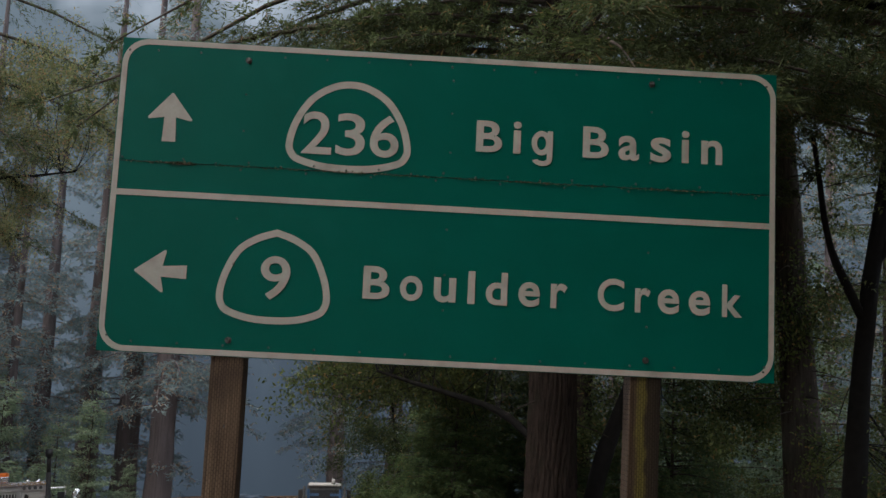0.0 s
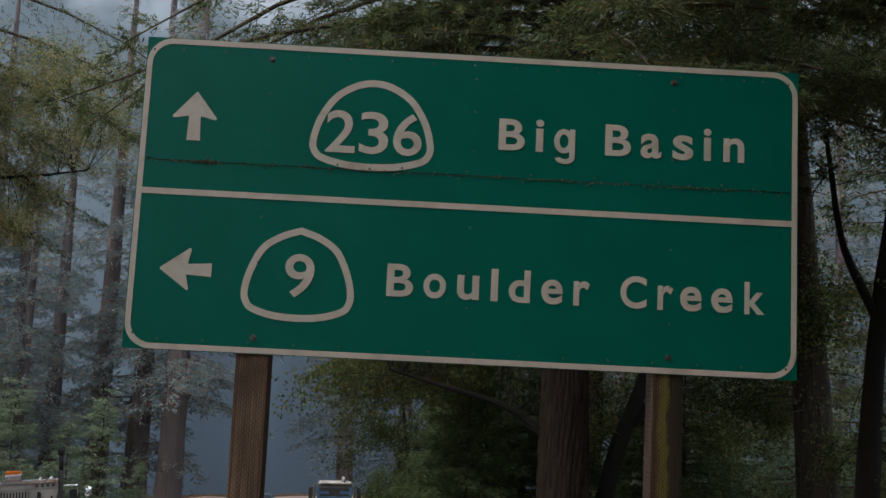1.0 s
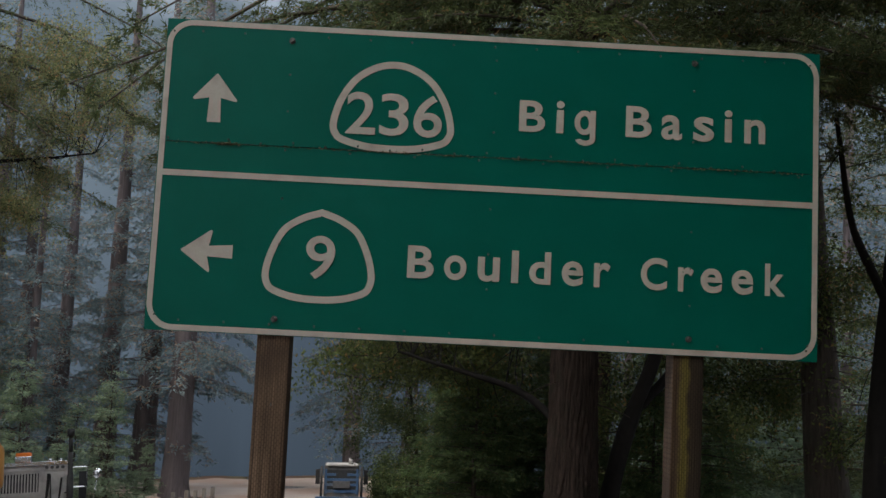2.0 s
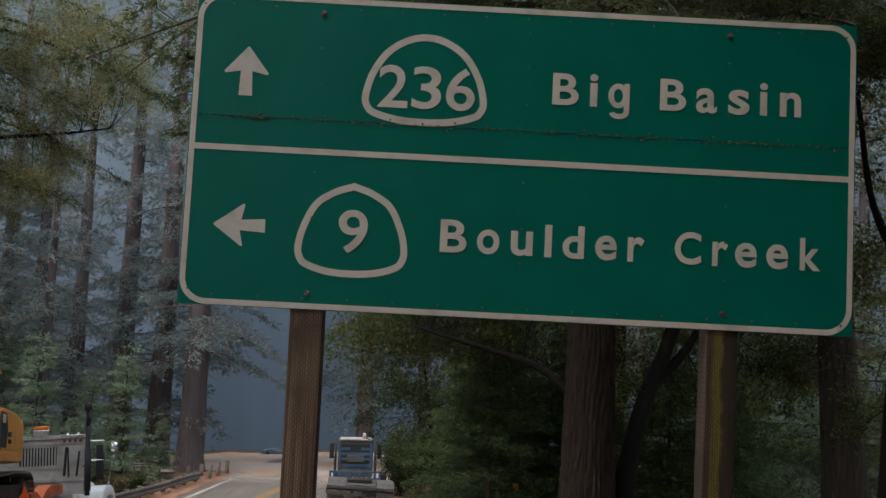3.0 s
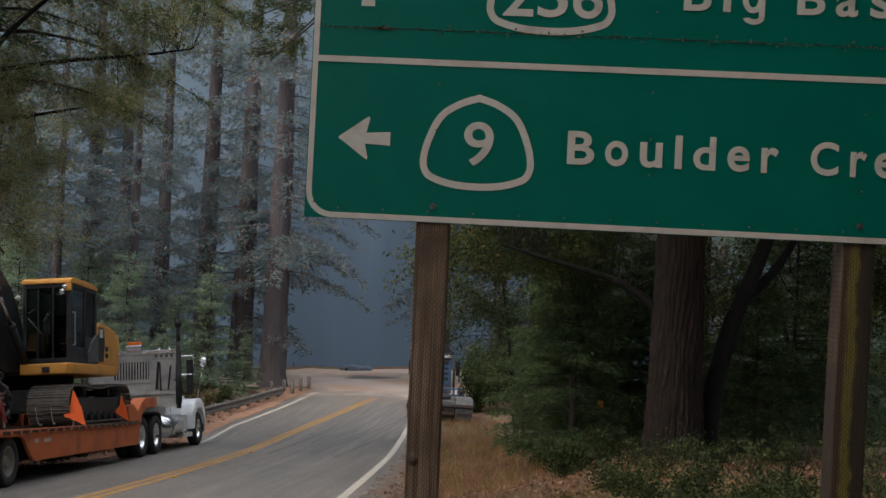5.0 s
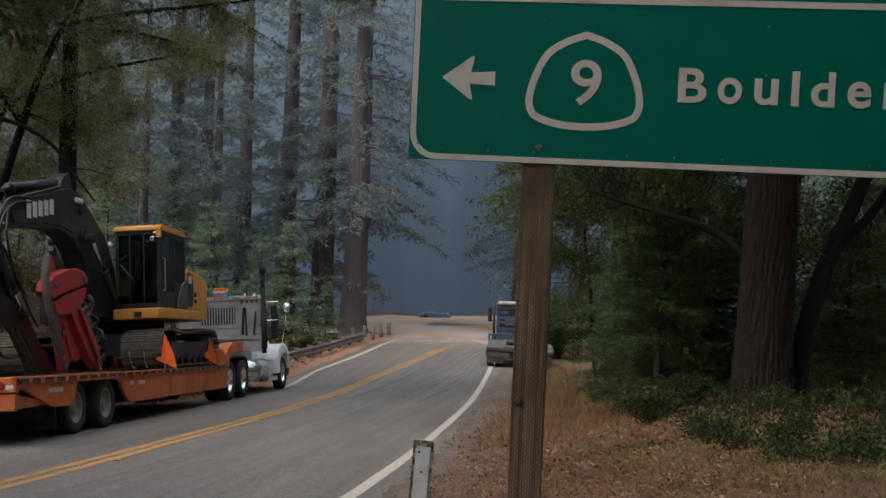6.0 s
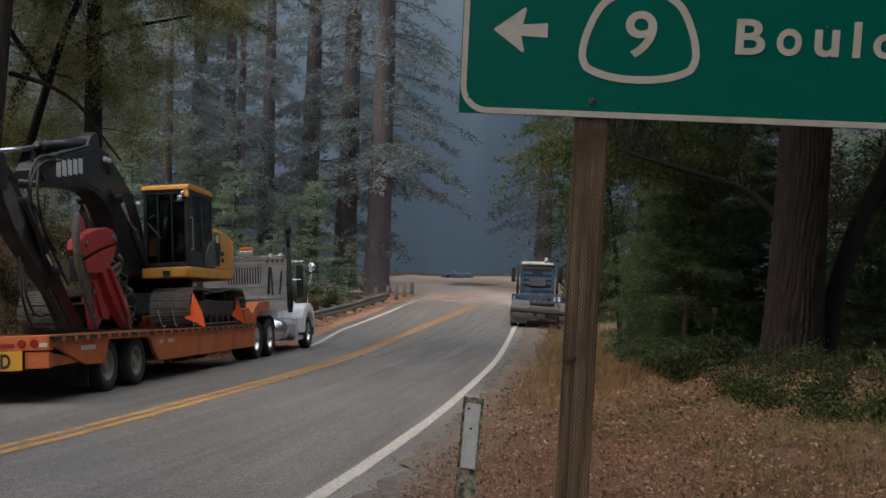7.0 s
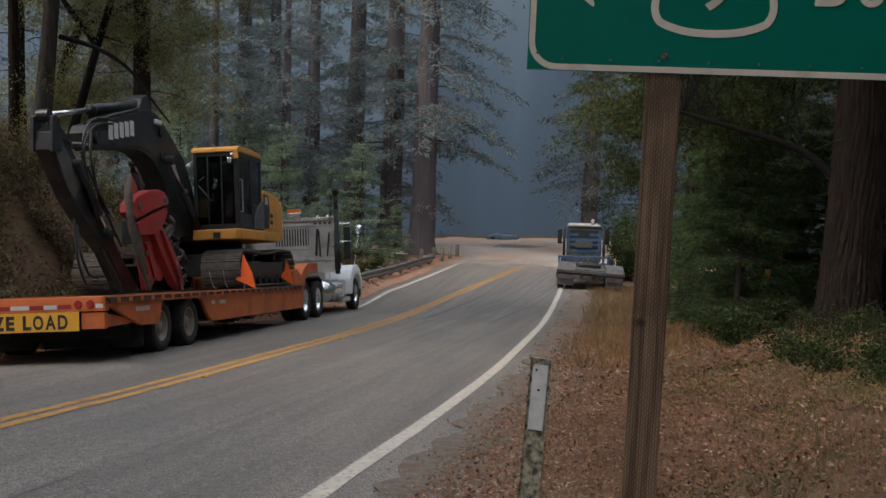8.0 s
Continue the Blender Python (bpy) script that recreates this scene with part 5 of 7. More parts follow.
def guard_rail():
    g = thing("guard_rail", "weathered galvanised guard rail on wooden posts", "guard rail")
    ys = np.linspace(32.8, 45.2, 26)
    xs = np.interp(ys, [27, 37.5, 40.2, 43.5, 45.3], [-11.4, -10.50, -10.12, -9.80, -9.50])
    prof = [(0.0, -0.155), (0.045, -0.12), (0.045, -0.06), (0.0, -0.02), (0.0, 0.02), (0.045, 0.06), (0.045, 0.12), (0.0, 0.155)]
    vs, fs = [], []
    for x, y in zip(xs, ys):
        z = gz(x, y) + 0.29
        for off in (0.0, -0.006):
            vs += [(x + dx + off, y, z + dz) for dx, dz in prof]
    n = len(prof)
    for i in range(len(ys) - 1):
        a, b = i * 2 * n, (i + 1) * 2 * n
        for k in range(n - 1):
            fs += [(a + k, b + k, b + k + 1, a + k + 1), (a + n + k + 1, b + n + k + 1, b + n + k, a + n + k)]
        fs += [(a + n - 1, b + n - 1, b + 2 * n - 1, a + 2 * n - 1), (a, a + n, b + n, b)]
    obj("beam", vs, fs, M_RAIL, g, "dull corrugated steel beam", False)
    for y in np.arange(33.2, 45.3, 1.2):
        x = float(np.interp(y, ys, xs))
        z = gz(x, y) - 0.27
        part("post", boxes(((x - 0.24, y - 0.08, z - 0.4), (x - 0.09, y + 0.08, z + 0.74), 0.008)), M_OLD_WOOD, g, "square wooden post")
        part("spacer", boxes(((x - 0.09, y - 0.07, z + 0.40), (x - 0.007, y + 0.07, z + 0.72), 0.006)), M_OLD_WOOD, g)


guard_rail()


def stub_post(x, y, h, r, tilt):
    p = thing("bollard", "short dark wooden bollard at the road edge", "bollard", pose(x, y, gz(x, y), tilt, tilt * 0.6, 0), "bollards at the road edge")
    bm = bmesh.new()
    cyl(bm, (0, 0, -0.3), (0, 0, h), r, r * 0.94, seg=12)
    cyl(bm, (0, 0, h), (0, 0, h + 0.02), r * 0.94, r * 0.7, seg=12)
    part("post", bm, M_OLD_WOOD, p, "", True)


for x, y, h, r, tl in ((-9.35, 46.6, 0.62, 0.09, 2), (-9.2, 47.8, 0.60, 0.09, -3), (-9.9, 47.4, 0.52, 0.10, 4), (-10.3, 46.6, 0.50, 0.10, -2), (-9.05, 49.0, 0.55, 0.10, 1), (-11.5, 49.8, 0.5, 0.10, 0)):
    stub_post(x, y, h, r, tl)


def marker(x, y, h, col):
    m = thing("roadside_marker", "small pale roadside marker plate on a thin stake", "marker", pose(x, y, gz(x, y)))
    bm = bmesh.new()
    cyl(bm, (0, 0, -0.2), (0, 0, h), 0.02, seg=8)
    part("stake", bm, M_OLD_WOOD, m)
    part("plate", boxes(((-0.12, -0.03, h - 0.22), (0.12, -0.018, h + 0.02), 0.004)), col, m, "pale marker plate")


marker(-11.6, 46.0, 1.0, mat("pale_plate", (0.40, 0.37, 0.34), (0.5, 0.47, 0.44), 10))


def reflector_pad(x, y):
    ob = part("road_stud", prism([(-0.05, 0), (-0.03, 0.018), (0.03, 0.018), (0.05, 0)], y - 0.05, y + 0.05, "y"), M_YELLOW_LINE)
    ob.location = (x, 0, float(road_z(y)) + 0.004)
    tagged(ob, "small yellow reflective road stud on the centre line", "road stud", "road studs")


for y in (8.6, 13.4, 20.2, 27.6):
    reflector_pad(float(line_x(CENTRE, y)) + 0.20, y)


def tag_stake(x, y, z):
    t = thing("marker_tag", "small yellow tag on a thin stake among the bushes", "marker", pose(x, y, gz(x, y)))
    bm = bmesh.new()
    h = z - gz(x, y)
    cyl(bm, (0, 0, -0.1), (0, 0, h), 0.008, seg=6)
    part("stake", bm, M_OLD_WOOD, t)
    part("tag", boxes(((-0.05, -0.02, h - 0.08), (0.05, -0.008, h + 0.06), 0.004)), mat("yellow_tag", (0.38, 0.17, 0.02), (0.45, 0.21, 0.03), 20), t, "yellow plastic tag")


tag_stake(1.66, 20.5, -1.05)

# ---- vehicles ----
M_ORANGE = mat("scuffed_orange_paint", (0.43, 0.100, 0.028), (0.53, 0.140, 0.045), 4, 0.55, bump=0.05, dirt=(0.25, 0.075, 0.035), dirt_scale=1.6, dirt_at=0.58)
M_TYRE = mat("dusty_tyre_rubber", (0.016, 0.015, 0.015), (0.045, 0.042, 0.038), 12, 0.9, bump=0.3)
M_RIM_TAN = mat("dusty_steel_rim", (0.16, 0.14, 0.11), (0.26, 0.23, 0.19), 12, 0.6, 0.2)
M_CHROME = mat("polished_aluminium", (0.62, 0.62, 0.62), (0.75, 0.75, 0.75), 10, 0.22, 0.95, bump=0.03)
M_BLACK = mat("worn_black_paint", (0.010, 0.010, 0.011), (0.026, 0.027, 0.029), 5, 0.40, bump=0.05, dirt=(0.040, 0.039, 0.038), dirt_scale=3, dirt_at=0.62)
M_FRAME = mat("black_chassis", (0.012, 0.011, 0.011), (0.03, 0.028, 0.026), 8, 0.7)
M_CAT_YELLOW = mat("machine_yellow_paint", (0.50, 0.220, 0.040), (0.58, 0.272, 0.058), 3, 0.42, bump=0.03, dirt=(0.33, 0.17, 0.04), dirt_scale=2.5, dirt_at=0.62)
M_RED = mat("scraped_red_paint", (0.30, 0.022, 0.022), (0.40, 0.045, 0.04), 5, 0.5, bump=0.08, dirt=(0.15, 0.06, 0.045), dirt_scale=5, dirt_at=0.58)
M_TRACK = mat("muddy_track_steel", (0.085, 0.072, 0.06), (0.17, 0.145, 0.12), 9, 0.75, 0.3, bump=0.4)
M_STEEL = mat("bare_steel", (0.24, 0.23, 0.22), (0.38, 0.37, 0.35), 12, 0.45, 0.7)
M_GREYMETAL = mat("dull_aluminium_body", (0.29, 0.275, 0.25), (0.42, 0.395, 0.36), 4, 0.55, 0.15, bump=0.05, dirt=(0.22, 0.21, 0.20), dirt_scale=2.2, dirt_at=0.58)
M_TRUCK_WHITE = mat("white_truck_paint", (0.76, 0.76, 0.75), (0.82, 0.82, 0.81), 3, 0.3, bump=0.02, coat=0.3)
M_BLUE = mat("dusty_blue_paint", (0.030, 0.068, 0.130), (0.058, 0.108, 0.185), 4, 0.45, bump=0.05, dirt=(0.10, 0.11, 0.12), dirt_scale=2, dirt_at=0.58)
M_DUSTY = mat("dusty_dark_grey_metal", (0.055, 0.055, 0.055), (0.11, 0.106, 0.10), 5, 0.7, 0.2, bump=0.05, dirt=(0.14, 0.115, 0.095), dirt_scale=2, dirt_at=0.58)
M_DUST = mat("dust_caked_metal", (0.055, 0.053, 0.053), (0.115, 0.110, 0.107), 6, 0.8, 0.1, bump=0.1, dirt=(0.09, 0.085, 0.08), dirt_scale=3, dirt_at=0.55)
M_DULL_RED = mat("dusty_red_lens", (0.13, 0.045, 0.04), (0.18, 0.06, 0.05), 30, 0.6)
M_FLAG = mat("fluorescent_orange_cloth", (0.72, 0.10, 0.02), (0.80, 0.14, 0.03), 14, 0.8, bump=0.2)
M_BANNER = mat("yellow_banner_vinyl", (0.52, 0.26, 0.02), (0.62, 0.325, 0.035), 4, 0.6, bump=0.1)
M_INK = mat("black_ink", (0.015, 0.015, 0.015), (0.03, 0.03, 0.03), 20, 0.6)
M_WHITE_MARK = mat("white_marking", (0.40, 0.40, 0.385), (0.52, 0.52, 0.50), 20, 0.6)
M_TAPE_RED = mat("red_reflective_tape", (0.20, 0.022, 0.022), (0.27, 0.035, 0.032), 30, 0.4)
M_LAMP_RED = mat("red_lamp_lens", (0.20, 0.018, 0.018), (0.28, 0.028, 0.028), 40, 0.25, spec=0.5)
M_AMBER = mat("amber_lens", (0.75, 0.16, 0.02), (0.82, 0.20, 0.03), 40, 0.3)
M_WOOD_DECK = mat("weathered_deck_planks", (0.05, 0.036, 0.028), (0.105, 0.078, 0.06), 6, 0.9, bump=0.4, stretch=(5, 0.6, 5))


def glass_mat(name, tint):
    m = bpy.data.materials.new(name)
    nt, N, L, bs = nodes_of(m)
    bs.inputs["Base Color"].default_value = (*tint, 1)
    bs.inputs["Roughness"].default_value, bs.inputs["Transmission Weight"].default_value, bs.inputs["IOR"].default_value = 0.05, 1.0, 1.45
    return m


M_GLASS = glass_mat("tinted_cab_glass", (0.20, 0.23, 0.23))


def lathe(profile, seg=24, bm=None, at=(0, 0, 0)):
    """A ring swept round the x axis; profile: (x, r) from one side to the other."""
    bm = bm or bmesh.new()
    rows = []
    for i in range(seg):
        a = 2 * math.pi * i / seg
        rows.append([bm.verts.new((at[0] + x, at[1] + r * math.cos(a), at[2] + r * math.sin(a))) for x, r in profile])
    for i in range(seg):
        p, q = rows[i], rows[(i + 1) % seg]
        for k in range(len(profile) - 1):
            bm.faces.new((p[k], q[k], q[k + 1], p[k + 1]))
    bmesh.ops.recalc_face_normals(bm, faces=bm.faces)
    return bm


def wheel(parent, x, y, d, w, out=1, rim=None, dish=0.5):
    """A tyre with its rim and hub; out: the side that shows, +1 or -1 along x."""
    R = d / 2
    h = w / 2
    o = out
    t = part("wheel", lathe([(-h * 0.75 * o, R * 0.60), (-h * o, R * 0.72), (-h * o, R * 0.90), (-h * 0.8 * o, R * 0.985), (-h * 0.3 * o, R), (h * 0.3 * o, R), (h * 0.8 * o, R * 0.985), (h * o, R * 0.90),
                             (h * o, R * 0.72), (h * 0.75 * o, R * 0.60)]), M_TYRE, parent, "black tyre", True)
    t.location = (x, y, R)
    k = h * o
    part("rim", lathe([(k * 0.80, R * 0.615), (k * 0.86, R * 0.58), (k * 0.6, R * 0.54), (k * 0.05 * (1 - dish), R * 0.50), (-k * 0.1, R * 0.30), (k * 0.15, R * 0.27), (k * 0.55, R * 0.20), (k * 0.60, R * 0.12), (k * 0.60, 0.001)]),
         rim or M_RIM_TAN, t, "dished steel rim", True)
    nut = bmesh.new()
    for i in range(8):
        a = 2 * math.pi * i / 8
        cyl(nut, (-k * 0.1, R * 0.38 * math.cos(a), R * 0.38 * math.sin(a)), (k * 0.12, R * 0.38 * math.cos(a), R * 0.38 * math.sin(a)), R * 0.035, seg=6)
    tagged(part("wheel_nut", nut, rim or M_RIM_TAN, t), kind="stuff")
    return t


HEAD = pose(*RIG)   # the load's own frame: y ahead, x to its right, z up from the shoulder that it stands on


def lowboy_trailer():
    t = thing("lowboy_trailer", "orange lowboy equipment trailer carrying an excavator, oversize-load banner behind", "trailer", HEAD)
    DZ = 0.94
    # deck planks and side beams
    for i in range(14):
        x = -1.36 + i * 0.2
        part("deck_plank", boxes(((x - 0.095, 0.05, DZ - 0.09), (x + 0.095, 4.48, DZ - 0.045), 0.006)), M_WOOD_DECK, t)
        part("deck_plank", boxes(((x - 0.095, 4.52, DZ - 0.09), (x + 0.095, 10.7, DZ - 0.047), 0.006)), M_WOOD_DECK, t)
    for s, e in ((1, 1.30), (-1, -1.55)):
        a, b = sorted((e, e - s * 0.06))
        beam = part("side_beam", prism([(-0.06, 0.82), (-0.06, 0.95), (4.0, 0.92), (10.85, 0.87), (10.85, 0.40), (10.70, 0.34), (4.42, 0.36), (4.24, 0.40), (4.04, 0.53), (3.82, 0.77), (3.70, 0.80), (2.06, 0.82), (2.00, 0.78), (1.88, 0.49), (1.78, 0.46), (1.20, 0.47), (1.02, 0.51), (0.10, 0.80)],
                                a, b, "x", 0.008), M_ORANGE, t, "scuffed orange side beam")
        part("rub_rail", prism([(-0.02, 0.885), (-0.02, 0.925), (4.0, 0.895), (10.8, 0.845), (10.8, 0.805), (4.0, 0.855)], min(e, e + s * 0.035), max(e, e + s * 0.035), "x", 0.006), M_FRAME, t, "dark rub rail along the deck edge")
        for k in range(26):
            y = 0.3 + 0.41 * k
            z = 0.905 - 0.0073 * y
            part("stake_pocket", boxes(((min(e + s * 0.036, e + s * 0.05), y - 0.05, z - 0.055), (max(e + s * 0.036, e + s * 0.05), y + 0.05, z + 0.015), 0.004)), M_ORANGE, beam)
    part("underframe", boxes(((-0.55, 0.3, 0.40), (-0.35, 10.7, DZ - 0.12)), ((0.35, 0.3, 0.40), (0.55, 10.7, DZ - 0.12)), ((-1.2, 1.0, 0.45), (1.1, 1.15, 0.68)), ((-1.2, 1.2, 0.26), (1.05, 1.5, 0.60), 0.04), ((-0.6, 4.4, 0.3), (0.6, 10.2, 0.6), 0.04),
                             ((-1.2, 4.3, 0.4), (1.2, 4.45, 0.82)), ((-1.2, 7.2, 0.4), (1.2, 7.35, 0.80)), ((-1.2, 9.9, 0.4), (1.2, 10.05, 0.80))), M_FRAME, t, "black chassis rails and crossmembers")
    # flaps across the whole width, added to imitate the shadow under the tail
    for lo, hi in ((0.72, 1.2), (-0.42, 0.62), (-1.52, -0.62)):
        part("mud_flap", boxes(((lo, 1.42, 0.12), (hi, 1.46, 0.62), 0.01)), M_FRAME, t, "black flap standing in for the shadow under the tail")
    for y in (2.12, 3.34):
        for s in (1, -1):
            wheel(t, -0.12 + s * 1.26, y, 0.82, 0.22, s)
            wheel(t, -0.12 + s * 1.00, y, 0.82, 0.22, s)
        bm = bmesh.new()
        cyl(bm, (-1.1, y, 0.42), (0.9, y, 0.42), 0.06, seg=10)
        part("axle", bm, M_FRAME, t)
    # tail
    part("tail_beam", boxes(((-1.55, -0.06, DZ - 0.20), (1.30, 0.06, DZ + 0.012), 0.012)), M_ORANGE, t, "orange tail beam")
    for lo, hi in ((0.93, 1.28), (-1.53, -1.38)):
        part("corner_plate", boxes(((lo, -0.04, DZ - 0.45), (hi, 0.04, DZ - 0.215), 0.01)), M_ORANGE, t, "orange rear corner plate")
    part("corner_gusset", prism([(-0.03, 0.50), (-0.03, 0.72), (0.95, 0.58), (0.95, 0.52)], 1.20, 1.25, "x", 0.006), M_ORANGE, t, "orange gusset behind the corner")
    for x in (0.90, 1.08, -1.28, -1.44):
        bm = bmesh.new()
        cyl(bm, (x, -0.062, DZ - 0.10), (x, -0.078, DZ - 0.10), 0.062, 0.055, seg=18)
        part("tail_lamp", bm, M_LAMP_RED, t, "round red tail lamp")
    for k, (x0, x1) in enumerate(((-1.15, -0.85), (-0.84, -0.55), (-0.54, -0.12), (-0.11, 0.17), (0.18, 0.38), (0.39, 0.58), (0.60, 0.80), (1.16, 1.27))):
        part("reflector", boxes(((x0, -0.064, DZ - 0.155), (x1, -0.060, DZ - 0.095))), M_WHITE_MARK if k % 2 else M_TAPE_RED, t, "red and white reflective tape")
    bn = part("banner", boxes(((-1.30, -0.085, DZ - 0.47), (0.92, -0.068, DZ - 0.20), 0.006)), M_BANNER, t, "yellow vinyl oversize-load banner with black letters")
    us = {"O": 0.17, "V": 0.165, "E": 0.14, "R": 0.16, "S": 0.15, "I": 0.06, "Z": 0.15, " ": 0.09, "L": 0.14, "A": 0.17, "D": 0.16}
    text = "OVERSIZE LOAD"
    total = sum(us[c] for c in text)
    x, k = -1.26, 2.04 / total
    for c in text:
        if c != " ":
            g = glyph(c, x, x + us[c] * k * 0.84, 0, 0.205, bn, 0.035 if c in "OAD" else 0.05, "letter", 0, M_INK)
            g.matrix_local = pose(0, -0.0875, DZ - 0.44, 90, 0, 0)
        x += us[c] * k
    # marks on the side, too small to read
    for y0, z0, n, w in ((0.98, 0.69, 8, 0.065), (4.30, 0.665, 2, 0.10), (4.75, 0.66, 4, 0.085)):
        part("marking", boxes(*[((1.301, y0 + j * w, z0), (1.3035, y0 + j * w + w * 0.72, z0 + 0.07)) for j in range(n)]), M_WHITE_MARK, t, "row of small pale bars")
    # gooseneck over the tractor
    for lo, hi in ((0.95, 1.26), (-1.50, -1.2)):
        part("gooseneck", prism([(10.86, 0.45), (10.2, 0.9), (10.05, 1.24), (10.5, 1.28), (10.9, 1.12), (11.2, 1.30), (11.6, 1.42), (12.6, 1.44), (12.6, 1.20), (11.7, 1.18), (11.25, 1.02), (10.95, 0.45)], lo, hi, "x", 0.01), M_ORANGE, t, "orange gooseneck arm")
    for lo, hi in (((-1.2, 10.3, DZ - 0.35), (0.95, 10.55, 1.15)), ((-1.2, 12.2, 1.22), (0.95, 12.45, 1.42))):
        part("crossbeam", boxes((lo, hi, 0.01)), M_ORANGE, t)
    # warning flags on stakes
    for y, w, h in ((6.34, 0.62, 0.70), (9.50, 0.44, 0.58)):
        st = bmesh.new()
        cyl(st, (1.27, y, 0.86), (1.27, y, 0.88 + h), 0.012, seg=6)
        sp = part("flag_stake", st, M_STEEL, t)
        fl = bmesh.new()
        z0 = 0.90
        a = [fl.verts.new(v) for v in ((1.27, y, z0 + h), (1.29, y - 0.01, z0 + h * 0.95), (1.27 + 0.30 * w, y - 0.03, z0 + h * 0.45), (1.27 + 0.42 * w, y - 0.05, z0 - 0.01), (1.27 + 0.12 * w, y - 0.04, z0 + 0.09), (1.27 - 0.26 * w, y - 0.03, z0 + 0.19), (1.27 - 0.24 * w, y - 0.03, z0 + 0.26), (1.27 - 0.08 * w, y - 0.01, z0 + 0.6 * h))]
        fl.faces.new(a)
        r = bmesh.ops.extrude_face_region(fl, geom=list(fl.faces))
        bmesh.ops.translate(fl, verts=[q for q in r["geom"] if isinstance(q, bmesh.types.BMVert)], vec=(0.0, -0.008, 0))
        part("flag", fl, M_FLAG, sp, "drooping fluorescent orange warning flag")


lowboy_trailer()


def hose(parent, pts, r=0.022, label="black hydraulic hose"):
    pts = np.asarray(pts, float)
    q, kk = np.linspace(0, 1, 16), np.linspace(0, 1, len(pts))
    sm = np.stack([np.interp(q, kk, pts[:, j]) for j in range(3)], 1)
    for _ in range(3):
        sm[1:-1] = (sm[:-2] + 2 * sm[1:-1] + sm[2:]) / 4
    v, f = tube(sm, np.full(16, r), 7)
    return obj("hose", v.tolist(), f, M_BLACK, parent, label, True)


def ram(parent, p, q, r, k=0.5):
    """A hydraulic ram: barrel, bright rod, and an eye at each end."""
    p, q = Vector(p), Vector(q)
    m = p.lerp(q, k)
    bm = bmesh.new()
    cyl(bm, p, m, r, seg=14)
    cyl(bm, m - (m - p).normalized() * 0.08, m, r * 1.15, seg=14)
    b = part("cylinder", bm, M_BLACK, parent, "black hydraulic cylinder", True)
    bm = bmesh.new()
    cyl(bm, m, q, r * 0.55, seg=12)
    part("rod", bm, M_CHROME, b, "bright chrome rod", True)
    for e in (p, q):
        bm = bmesh.new()
        cyl(bm, e - Vector((0.09, 0, 0)), e + Vector((0.09, 0, 0)), r * 1.2, seg=14)
        part("eye", bm, M_BLACK, b)


